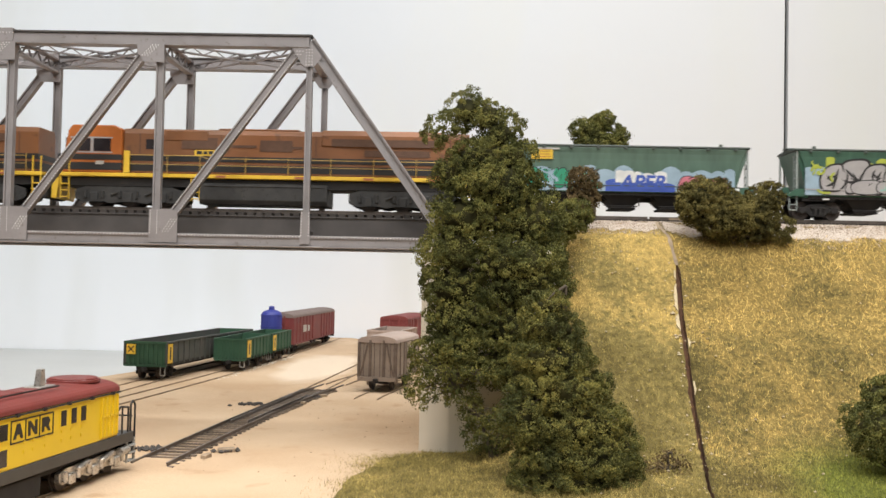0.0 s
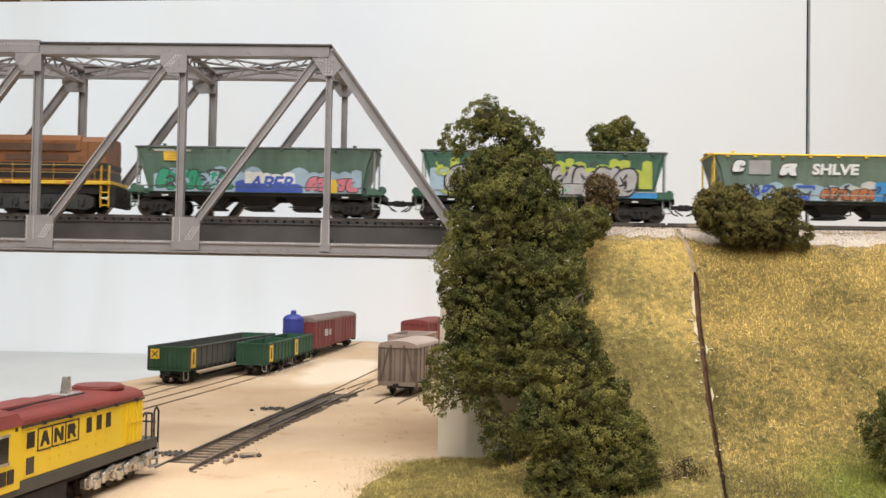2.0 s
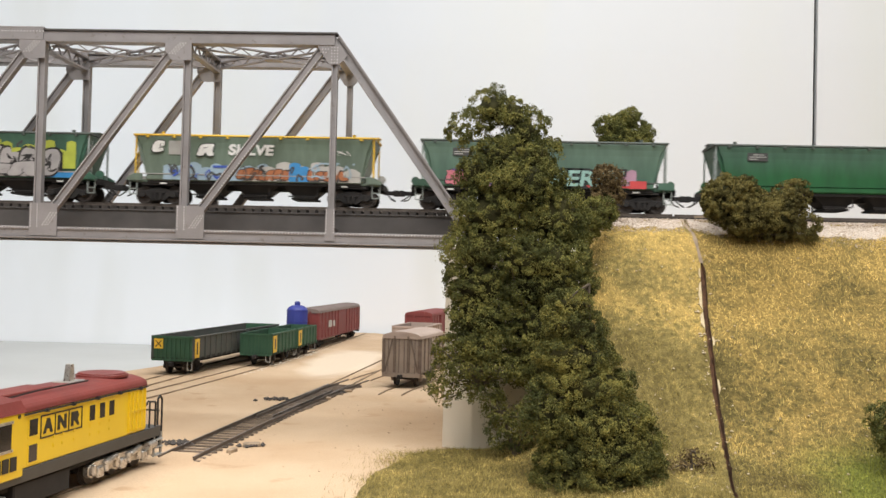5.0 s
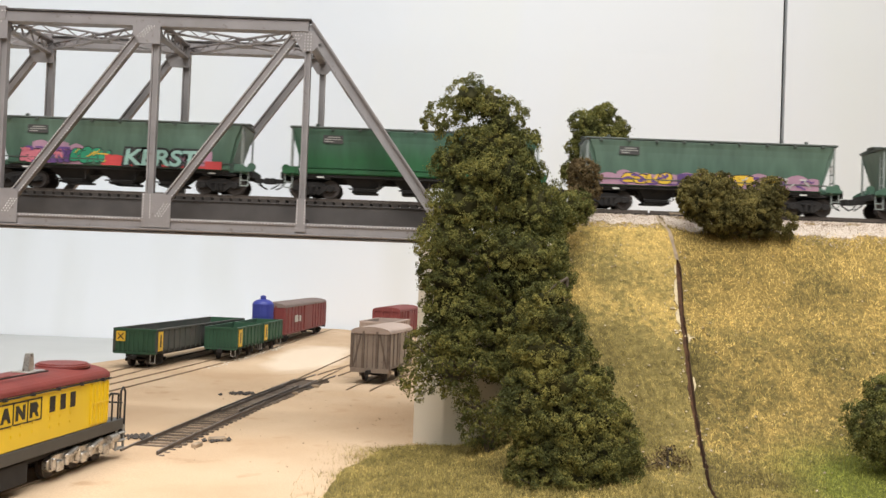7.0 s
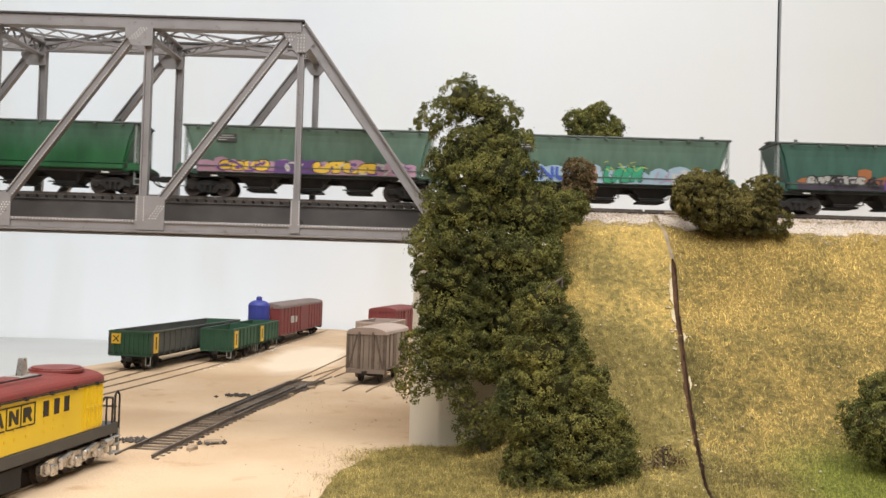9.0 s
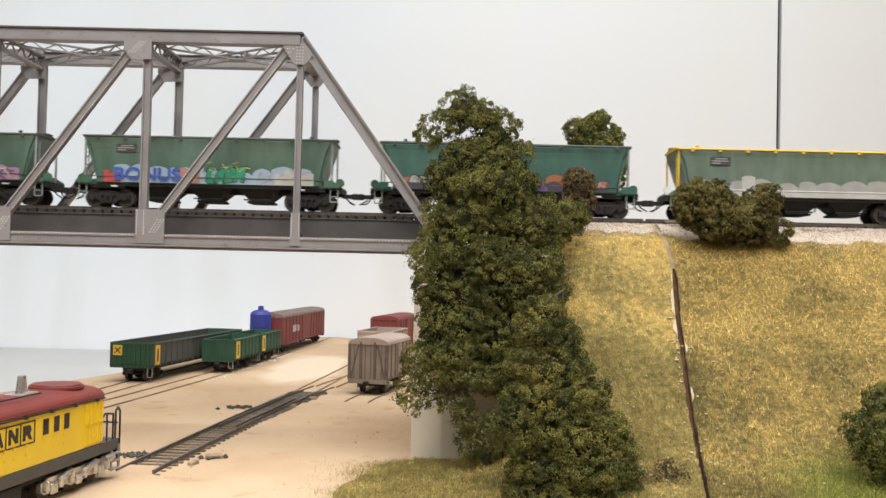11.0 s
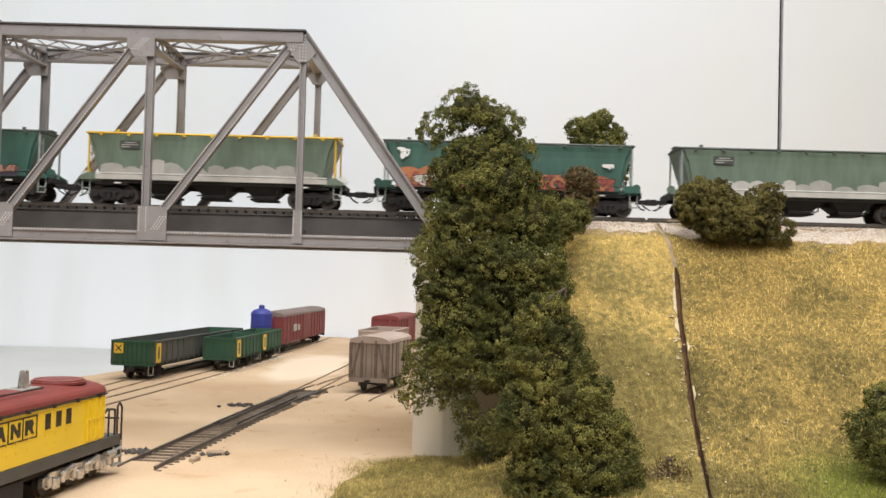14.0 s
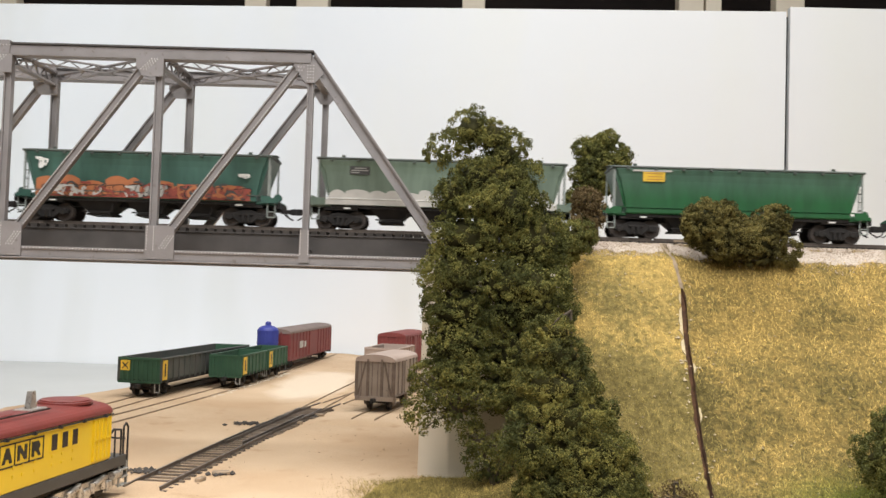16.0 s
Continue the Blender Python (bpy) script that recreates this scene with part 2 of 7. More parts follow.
def ground_material(name, dry, mid, green, green_at, bump=0.5):
    """Scattered turf: dry, olive and green patches, the green one round a place."""
    mat = bpy.data.materials.new(name)
    mat.use_nodes = True
    nt = mat.node_tree
    link = nt.links.new
    bsdf = nt.nodes["Principled BSDF"]
    geo = nt.nodes.new("ShaderNodeNewGeometry")
    n1 = nt.nodes.new("ShaderNodeTexNoise")
    n1.inputs["Scale"].default_value, n1.inputs["Detail"].default_value = 26, 9
    n1.inputs["Roughness"].default_value = 0.62
    link(geo.outputs["Position"], n1.inputs["Vector"])
    ramp = nt.nodes.new("ShaderNodeValToRGB")
    e = ramp.color_ramp.elements
    e[0].position, e[1].position = 0.36, 0.62
    e[0].color, e[1].color = (*dry, 1), (*mid, 1)
    e.new(0.80).color = (mid[0] * 0.62, mid[1] * 0.62, mid[2] * 0.6, 1)
    # the crest of the bank is drier than its foot
    sep = nt.nodes.new("ShaderNodeSeparateXYZ")
    link(geo.outputs["Position"], sep.inputs[0])
    crest = nt.nodes.new("ShaderNodeMapRange")
    crest.inputs["From Min"].default_value, crest.inputs["From Max"].default_value = 0.02, 0.125
    crest.inputs["To Min"].default_value, crest.inputs["To Max"].default_value = 0.10, -0.12
    link(sep.outputs["Z"], crest.inputs["Value"])
    n4 = nt.nodes.new("ShaderNodeTexNoise")
    n4.inputs["Scale"].default_value, n4.inputs["Detail"].default_value = 300, 6
    link(geo.outputs["Position"], n4.inputs["Vector"])
    tufts = nt.nodes.new("ShaderNodeMath")
    tufts.operation = "MULTIPLY_ADD"
    tufts.inputs[1].default_value = 0.62
    link(n4.outputs["Fac"], tufts.inputs[0])
    link(n1.outputs["Fac"], tufts.inputs[2])
    level = nt.nodes.new("ShaderNodeMath")
    level.operation = "SUBTRACT"
    level.inputs[1].default_value = 0.31
    link(tufts.outputs[0], level.inputs[0])
    dryness = nt.nodes.new("ShaderNodeMath")
    link(level.outputs[0], dryness.inputs[0])
    link(crest.outputs["Result"], dryness.inputs[1])
    # the board beside the trees carries greener turf than the one beyond the joint; the darker tone also paints in tree
    # shade
    across = nt.nodes.new("ShaderNodeMapRange")
    across.inputs["From Min"].default_value, across.inputs["From Max"].default_value = 0.11, 0.16
    across.inputs["To Min"].default_value, across.inputs["To Max"].default_value = 0.115, -0.03
    link(sep.outputs["X"], across.inputs["Value"])
    greener = nt.nodes.new("ShaderNodeMath")
    link(dryness.outputs[0], greener.inputs[0])
    link(across.outputs["Result"], greener.inputs[1])
    link(greener.outputs[0], ramp.inputs["Fac"])
    far = nt.nodes.new("ShaderNodeVectorMath")
    far.operation = "DISTANCE"
    far.inputs[1].default_value = green_at[:3]
    link(geo.outputs["Position"], far.inputs[0])
    add = nt.nodes.new("ShaderNodeMath")
    add.operation = "MULTIPLY_ADD"
    add.inputs[1].default_value = 0.06
    link(n1.outputs["Fac"], add.inputs[0])
    link(far.outputs["Value"], add.inputs[2])
    mr = nt.nodes.new("ShaderNodeMapRange")
    mr.inputs["From Min"].default_value, mr.inputs["From Max"].default_value = green_at[3] + 0.045, green_at[3] + 0.015
    link(add.outputs[0], mr.inputs["Value"])
    mix = nt.nodes.new("ShaderNodeMix")
    mix.data_type = "RGBA"
    link(mr.outputs["Result"], mix.inputs["Factor"])
    link(ramp.outputs["Color"], mix.inputs["A"])
    mix.inputs["B"].default_value = (*green, 1)
    hsv = nt.nodes.new("ShaderNodeHueSaturation")
    m2 = nt.nodes.new("ShaderNodeMapRange")
    m2.inputs["From Min"].default_value, m2.inputs["From Max"].default_value = 0.0, 1.0
    m2.inputs["To Min"].default_value, m2.inputs["To Max"].default_value = 0.3, 1.7
    n2 = nt.nodes.new("ShaderNodeTexNoise")
    n2.inputs["Scale"].default_value, n2.inputs["Detail"].default_value = 700, 6
    link(geo.outputs["Position"], n2.inputs["Vector"])
    half = nt.nodes.new("ShaderNodeMath")
    half.operation = "MULTIPLY_ADD"
    half.inputs[1].default_value, half.inputs[2].default_value = 0.85, -0.38
    link(geo.outputs["Random Per Island"], half.inputs[0])
    both = nt.nodes.new("ShaderNodeMath")
    both.operation = "MULTIPLY_ADD"
    both.inputs[1].default_value = 0.95
    link(n2.outputs["Fac"], both.inputs[0])
    link(half.outputs[0], both.inputs[2])
    link(both.outputs[0], m2.inputs["Value"])
    link(m2.outputs["Result"], hsv.inputs["Value"])
    link(mix.outputs["Result"], hsv.inputs["Color"])
    link(hsv.outputs["Color"], bsdf.inputs["Base Color"])
    bsdf.inputs["Roughness"].default_value = 0.95
    bsdf.inputs["Specular IOR Level"].default_value = 0.1
    if bump:
        b = nt.nodes.new("ShaderNodeBump")
        b.inputs["Strength"].default_value, b.inputs["Distance"].default_value = bump, 0.001
        link(n2.outputs["Fac"], b.inputs["Height"])
        link(b.outputs["Normal"], bsdf.inputs["Normal"])
    return mat


TURF = ground_material("dry_turf", (0.36, 0.25, 0.08), (0.16, 0.124, 0.044), (0.14, 0.15, 0.034), (0.20, 0.40, 0.01, 0.05))
BLADES = ground_material("static_grass", (0.76, 0.535, 0.17), (0.33, 0.258, 0.085), (0.215, 0.225, 0.045), (0.20, 0.40, 0.01, 0.05), bump=0)
def sand_material():
    """Yard sand: peach to pale drifts, a whiter worn crossing between the sidings, brown dust and fine grain."""
    mat = material("yard_sand", (0.45, 0.305, 0.18), (0.575, 0.425, 0.28), rough=0.95, scale=9, bump=0.3, bump_scale=900, spots=(0.43, 0.285, 0.165), spot_at=0.62)
    nt = mat.node_tree
    link = nt.links.new
    bsdf = nt.nodes["Principled BSDF"]
    base = bsdf.inputs["Base Color"].links[0].from_socket
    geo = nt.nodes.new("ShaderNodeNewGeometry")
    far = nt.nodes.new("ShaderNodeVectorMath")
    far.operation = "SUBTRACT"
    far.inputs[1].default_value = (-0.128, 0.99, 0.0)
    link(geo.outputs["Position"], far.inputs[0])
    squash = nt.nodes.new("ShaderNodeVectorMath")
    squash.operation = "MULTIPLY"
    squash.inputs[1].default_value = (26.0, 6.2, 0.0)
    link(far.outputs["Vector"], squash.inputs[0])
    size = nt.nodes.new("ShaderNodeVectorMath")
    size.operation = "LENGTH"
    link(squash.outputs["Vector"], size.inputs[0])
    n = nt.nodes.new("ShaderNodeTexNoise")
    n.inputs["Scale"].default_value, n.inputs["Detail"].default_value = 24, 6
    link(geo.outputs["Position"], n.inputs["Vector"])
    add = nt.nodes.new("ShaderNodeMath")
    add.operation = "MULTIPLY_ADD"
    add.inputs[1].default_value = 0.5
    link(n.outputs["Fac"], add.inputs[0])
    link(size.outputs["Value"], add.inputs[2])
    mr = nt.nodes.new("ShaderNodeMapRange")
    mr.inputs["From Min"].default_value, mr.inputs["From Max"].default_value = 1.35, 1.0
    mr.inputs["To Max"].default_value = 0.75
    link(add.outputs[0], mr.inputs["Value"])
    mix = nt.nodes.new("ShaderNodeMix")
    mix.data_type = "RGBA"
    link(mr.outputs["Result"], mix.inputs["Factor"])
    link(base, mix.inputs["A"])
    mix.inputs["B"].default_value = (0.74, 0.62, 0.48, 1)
    dust = nt.nodes.new("ShaderNodeTexNoise")
    dust.inputs["Scale"].default_value, dust.inputs["Detail"].default_value = 1600, 3
    link(geo.outputs["Position"], dust.inputs["Vector"])
    m2 = nt.nodes.new("ShaderNodeMapRange")
    m2.inputs["From Min"].default_value, m2.inputs["From Max"].default_value = 0.3, 0.7
    m2.inputs["To Min"].default_value, m2.inputs["To Max"].default_value = 0.86, 1.12
    link(dust.outputs["Fac"], m2.inputs["Value"])
    hsv = nt.nodes.new("ShaderNodeHueSaturation")
    link(m2.outputs["Result"], hsv.inputs["Value"])
    link(mix.outputs["Result"], hsv.inputs["Color"])
    link(hsv.outputs["Color"], bsdf.inputs["Base Color"])
    return mat


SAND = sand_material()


def leaf_material(name, a, b, c):
    mat = bpy.data.materials.new(name)
    mat.use_nodes = True
    nt = mat.node_tree
    link = nt.links.new
    bsdf = nt.nodes["Principled BSDF"]
    geo = nt.nodes.new("ShaderNodeNewGeometry")
    n1 = nt.nodes.new("ShaderNodeTexNoise")
    n1.inputs["Scale"].default_value, n1.inputs["Detail"].default_value = 75, 4
    link(geo.outputs["Position"], n1.inputs["Vector"])
    mix = nt.nodes.new("ShaderNodeMath")
    mix.operation = "MULTIPLY_ADD"
    mix.inputs[1].default_value = 0.3
    link(geo.outputs["Random Per Island"], mix.inputs[0])
    sub = nt.nodes.new("ShaderNodeMath")
    sub.operation = "SUBTRACT"
    sub.inputs[1].default_value = 0.15
    link(n1.outputs["Fac"], sub.inputs[0])
    link(sub.outputs[0], mix.inputs[2])
    ramp = nt.nodes.new("ShaderNodeValToRGB")
    e = ramp.color_ramp.elements
    e[0].position, e[1].position = 0.34, 0.66
    e[0].color, e[1].color = (*a, 1), (*c, 1)
    m = e.new(0.5)
    m.color = (*b, 1)
    link(mix.outputs[0], ramp.inputs["Fac"])
    link(ramp.outputs["Color"], bsdf.inputs["Base Color"])
    bsdf.inputs["Roughness"].default_value = 0.9
    bsdf.inputs["Specular IOR Level"].default_value = 0.15
    return mat


LEAF = leaf_material("foliage_green", (0.06, 0.066, 0.023), (0.125, 0.128, 0.038), (0.235, 0.215, 0.06))
LEAF_LIGHT = leaf_material("foliage_olive_green", (0.06, 0.066, 0.023), (0.13, 0.128, 0.037), (0.25, 0.22, 0.058))
# shade inside the crowns put into the colour, for the cores behind the leaves
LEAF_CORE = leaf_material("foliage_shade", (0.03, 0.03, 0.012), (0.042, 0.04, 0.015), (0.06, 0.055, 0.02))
LEAF_DRY = leaf_material("foliage_olive", (0.058, 0.051, 0.018), (0.135, 0.116, 0.039), (0.25, 0.205, 0.066))
LEAF_RUST = leaf_material("foliage_rust", (0.08, 0.055, 0.025), (0.15, 0.105, 0.05), (0.23, 0.165, 0.08))


def backdrop_material():
    """Painted sky board: pale blue-white, greyer and warmer to one side, paler towards the foot, with faint sprayed
    clouds.
    """
    mat = bpy.data.materials.new("painted_sky_board")
    mat.use_nodes = True
    nt = mat.node_tree
    link = nt.links.new
    bsdf = nt.nodes["Principled BSDF"]
    geo = nt.nodes.new("ShaderNodeNewGeometry")
    sep = nt.nodes.new("ShaderNodeSeparateXYZ")
    link(geo.outputs["Position"], sep.inputs[0])
    # left end lightened in the colour to make up for lamp light falling off
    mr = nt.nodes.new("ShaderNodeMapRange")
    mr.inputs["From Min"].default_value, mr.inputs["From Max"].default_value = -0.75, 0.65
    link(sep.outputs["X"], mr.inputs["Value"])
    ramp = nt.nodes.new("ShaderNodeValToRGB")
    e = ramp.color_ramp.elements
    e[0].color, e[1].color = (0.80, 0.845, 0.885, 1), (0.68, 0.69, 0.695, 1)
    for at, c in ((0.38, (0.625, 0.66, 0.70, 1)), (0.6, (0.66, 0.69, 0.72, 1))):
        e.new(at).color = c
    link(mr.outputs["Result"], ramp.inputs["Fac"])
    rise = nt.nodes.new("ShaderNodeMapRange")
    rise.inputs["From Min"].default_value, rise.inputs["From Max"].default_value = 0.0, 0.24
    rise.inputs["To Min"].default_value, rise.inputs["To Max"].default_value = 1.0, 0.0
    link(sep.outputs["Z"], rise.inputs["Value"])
    foot_mix = nt.nodes.new("ShaderNodeMix")
    foot_mix.data_type = "RGBA"
    link(rise.outputs["Result"], foot_mix.inputs["Factor"])
    link(ramp.outputs["Color"], foot_mix.inputs["A"])
    foot_mix.inputs["B"].default_value = (0.82, 0.845, 0.875, 1)
    mp = nt.nodes.new("ShaderNodeMapping")
    mp.inputs["Scale"].default_value = (2.6, 1.6, 0.7)
    mp.inputs["Rotation"].default_value = (0, 0.5, 0)
    link(geo.outputs["Position"], mp.inputs["Vector"])
    n1 = nt.nodes.new("ShaderNodeTexNoise")
    n1.inputs["Scale"].default_value, n1.inputs["Detail"].default_value = 2.2, 3
    link(mp.outputs[0], n1.inputs["Vector"])
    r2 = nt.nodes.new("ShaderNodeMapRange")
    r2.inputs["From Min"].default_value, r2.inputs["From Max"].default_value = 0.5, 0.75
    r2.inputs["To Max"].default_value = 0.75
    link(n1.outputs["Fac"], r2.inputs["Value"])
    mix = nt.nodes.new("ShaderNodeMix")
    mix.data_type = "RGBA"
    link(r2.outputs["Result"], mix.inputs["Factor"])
    link(foot_mix.outputs["Result"], mix.inputs["A"])
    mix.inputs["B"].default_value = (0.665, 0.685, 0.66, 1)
    link(mix.outputs["Result"], bsdf.inputs["Base Color"])
    bsdf.inputs["Roughness"].default_value = 0.7
    return mat


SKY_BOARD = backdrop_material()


# ---------------------------------------------------------------- mesh helpers (millimetres)
class Form:
    """Collects faces in millimetres."""

    def __init__(self):
        self.v, self.f = [], []

    def face(self, pts):
        n = len(self.v)
        self.v += [tuple(p) for p in pts]
        self.f.append(tuple(range(n, n + len(pts))))
        return self

    def hull(self, lower, upper):
        """A prism between two rings of points with the same count."""
        n, k = len(self.v), len(lower)
        self.v += [tuple(p) for p in lower] + [tuple(p) for p in upper]
        self.f.append(tuple(range(n + k - 1, n - 1, -1)))
        self.f.append(tuple(range(n + k, n + 2 * k)))
        self.f += [(n + i, n + (i + 1) % k, n + k + (i + 1) % k, n + k + i) for i in range(k)]
        return self

    def box(self, x0, x1, y0, y1, z0, z1, b=0.0):
        """A box, with its four upright edges and its top chamfered by b."""
        if not b:
            ring = [(x0, y0), (x1, y0), (x1, y1), (x0, y1)]
            return self.hull([(x, y, z0) for x, y in ring], [(x, y, z1) for x, y in ring])
        ring = [(x0 + b, y0), (x1 - b, y0), (x1, y0 + b), (x1, y1 - b), (x1 - b, y1), (x0 + b, y1), (x0, y1 - b), (x0, y0 + b)]
        cx, cy = (x0 + x1) / 2, (y0 + y1) / 2
        kx, ky = 1 - 2 * b / (x1 - x0), 1 - 2 * b / (y1 - y0)
        n = len(self.v)
        self.v += [(x, y, z0) for x, y in ring] + [(x, y, z1 - b) for x, y in ring] + [(cx + (x - cx) * kx, cy + (y - cy) * ky, z1) for x, y in ring]
        self.f.append(tuple(range(n + 7, n - 1, -1)))
        self.f.append(tuple(range(n + 16, n + 24)))
        for s in (0, 8):
            self.f += [(n + s + i, n + s + (i + 1) % 8, n + s + 8 + (i + 1) % 8, n + s + 8 + i) for i in range(8)]
        return self

    def prism(self, outline, axis, a, b):
        """Extrudes a 2D outline along an axis; the outline is in the two other axes, in xyz order."""
        def put(u, w, s):
            return {"x": (s, u, w), "y": (u, s, w), "z": (u, w, s)}[axis]
        return self.hull([put(u, w, a) for u, w in outline], [put(u, w, b) for u, w in outline])

    def beam(self, p, q, w, h, up=(0, 1, 0)):
        """A bar from p to q: w across, h along up."""
        p, q, up = Vector(p), Vector(q), Vector(up)
        d = (q - p).normalized()
        s = d.cross(up).normalized()
        u = s.cross(d).normalized()
        ring = [s * w / 2 + u * h / 2, -s * w / 2 + u * h / 2, -s * w / 2 - u * h / 2, s * w / 2 - u * h / 2]
        return self.hull([p + r for r in ring], [q + r for r in ring])

    def rod(self, p, q, r, n=8, r2=None):
        p, q = Vector(p), Vector(q)
        d = (q - p).normalized()
        s = d.orthogonal().normalized()
        u = d.cross(s)
        ring = [s * math.cos(2 * math.pi * i / n) + u * math.sin(2 * math.pi * i / n) for i in range(n)]
        return self.hull([p + c * r for c in ring], [q + c * (r if r2 is None else r2) for c in ring])

    def path(self, pts, r, n=5):
        for a, b in zip(pts, pts[1:]):
            self.rod(a, b, r, n)
        return self

    def dome(self, c, r, h, n=16, rings=4):
        base = len(self.v)
        for k in range(rings):
            a = math.pi / 2 * k / rings
            self.v += [(c[0] + r * math.cos(a) * math.cos(2 * math.pi * i / n), c[1] + r * math.cos(a) * math.sin(2 * math.pi * i / n), c[2] + h * math.sin(a)) for i in range(n)]
        self.v.append((c[0], c[1], c[2] + h))
        for k in range(rings - 1):
            self.f += [(base + k * n + i, base + k * n + (i + 1) % n, base + (k + 1) * n + (i + 1) % n, base + (k + 1) * n + i) for i in range(n)]
        self.f += [(base + (rings - 1) * n + i, base + (rings - 1) * n + (i + 1) % n, base + rings * n) for i in range(n)]
        return self

    def mesh(self, name, scale=MM, smooth=False, bevel=0.0):
        me = bpy.data.meshes.new(name)
        me.from_pydata([(x * scale, y * scale, z * scale) for x, y, z in self.v], [], self.f)
        bm = bmesh.new()
        bm.from_mesh(me)
        bmesh.ops.recalc_face_normals(bm, faces=bm.faces)
        if bevel:
            bmesh.ops.bevel(bm, geom=[e for e in bm.edges if len(e.link_faces) == 2 and e.calc_face_angle(0) > 0.5], offset=bevel * scale, segments=1, affect="EDGES", clamp_overlap=True)
        bm.to_mesh(me)
        bm.free()
        if smooth:
            for p in me.polygons:
                p.use_smooth = True
        return me


def part(name, form, mat, parent=None, label="", at=None, smooth=False, bevel=0.0):
    """Links a form, or a mesh that is used again, as one object under a thing."""
    me = form if isinstance(form, bpy.types.Mesh) else form.mesh(name, smooth=smooth, bevel=bevel)
    ob = new(name, me)
    if not me.materials:
        me.materials.append(mat)
    elif me.materials[0] != mat:
        ob.material_slots[0].link = "OBJECT"
        ob.material_slots[0].material = mat
    if parent:
        ob.parent = parent
    if at:
        ob.matrix_basis = at
    if label:
        ob["label"] = label
    return ob


def thing(name, label, category, at=None, group="", kind=""):
    ob = new(name)
    ob.empty_display_size = 0.01
    if at:
        ob.matrix_basis = at
    return tagged(ob, label, category, group, kind)


def solid(name, form, mat, label, category, kind="structure", at=None, smooth=False, bevel=0.0):
    return tagged(part(name, form, mat, None, "", at, smooth, bevel), label, category, "", kind)


def smoothstep(a, b, x):
    t = np.clip((x - a) / (b - a), 0, 1)
    return t * t * (3 - 2 * t)


# ---------------------------------------------------------------- room and layout boards
def room():
    solid("floor", Form().box(-3000, 3000, -2200, 2400, -1060, -1000), CARPET, "dark grey carpet floor of the layout room", "floor")
    solid("ceiling", Form().box(-3000, 3000, -2200, 2400, 1280, 1330), CEIL, "plain white ceiling of the layout room", "ceiling")
    solid("wall_south", Form().box(-3000, 3000, -2260, -2200, -1000, 1280), WALL, "plain off-white wall of the layout room", "wall")
    solid("wall_north", Form().box(-3000, 3000, 2400, 2460, -1000, 1280), DARK_WALL, "dark curtained wall behind the sky board", "wall")
    solid("wall_west", Form().box(-3060, -3000, -2200, 2400, -1000, 1280), WALL, "plain off-white wall of the layout room", "wall")
    solid("wall_east", Form().box(3000, 3060, -2200, 2400, -1000, 1280), WALL, "plain off-white wall of the layout room", "wall")


def posts():
    """Pale uprights of the storage rack that stands behind the sky board."""
    for x, w in ((-412, 42), (-312, 62), (8, 44), (424, 48), (476, 30), (610, 55), (-900, 45), (1050, 45)):
        solid("rack_post", Form().box(x, x + w, 1840, 1875, -1000, 1180), CREAM, "cream painted timber upright behind the sky board", "post", "structure", bevel=2)
    solid("rack_shelf", Form().box(-1500, 1500, 1880, 2150, 620, 640), WOOD, "dark timber rack shelf behind the sky board", "shelf", "structure")


SKY_Y = 1450


def sky_boards():
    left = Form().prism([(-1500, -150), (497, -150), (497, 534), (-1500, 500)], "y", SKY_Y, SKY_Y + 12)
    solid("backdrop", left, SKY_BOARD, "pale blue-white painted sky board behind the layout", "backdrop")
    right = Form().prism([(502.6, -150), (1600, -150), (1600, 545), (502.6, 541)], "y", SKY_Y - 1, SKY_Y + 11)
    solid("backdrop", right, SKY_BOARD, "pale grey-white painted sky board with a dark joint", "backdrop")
    solid("backdrop_joint", Form().box(490, 508, SKY_Y + 14, SKY_Y + 30, -150, 530), P_BLACK, "dark batten in the joint of the sky boards", "batten")


def drift(x, y):
    """Sand banked up round the half buried sidings."""
    near = 1e9
    for line in (YARD_1, YARD_2, VAN_LINE, LOCO_LINE, MAIN[4:], BRANCH[3:]):
        if line[0][1] - 15 < y < line[-1][1] + 40:
            near = min(near, abs(x - float(np.interp(y, [p[1] for p in line], [p[0] for p in line]))))
    return 1.75 * float(smoothstep(42, 18, near))


def boards():
    solid("shelf_board", Form().box(-1500, 1600, 380, SKY_Y - 2, -60, -27), GREY_SHELF, "plain grey painted shelf under the sky board", "board")
    # yard board with its sand: a sheet with a ragged edge and slight waves
    xs, ys = np.linspace(-330, 1000, 190), np.linspace(210, 1436, 170)
    form = Form()
    idx = {}
    for j, y in enumerate(ys):
        edge = np.interp(y, [210, 800, 870, 960, 1100, 1436], [-420, -318, -300, -278, -250, -215])
        for i, x in enumerate(xs):
            u = edge + (x + 330) / 1330 * (1000 - edge)
            z = 0.06 * noise.noise((u * 0.02, y * 0.02, 0)) + 0.16 * noise.noise((u * 0.11, y * 0.11, 3)) - 1.2 + drift(u, y)
            if i == 0:
                u += 5 * noise.noise((0, y * 0.06, 9))
            idx[i, j] = len(form.v)
            form.v.append((u, y, z))
    for j in range(len(ys) - 1):
        for i in range(len(xs) - 1):
            form.f.append((idx[i, j], idx[i + 1, j], idx[i + 1, j + 1], idx[i, j + 1]))
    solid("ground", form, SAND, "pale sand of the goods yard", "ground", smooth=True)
    solid("yard_board", Form().prism([(-417, 212), (998, 212), (998, 1434), (-212, 1434), (-247, 1100), (-275, 960), (-297, 870), (-315, 800)], "z", -26.9, -2.2), CONCRETE, "plain edge of the yard baseboard", "board")


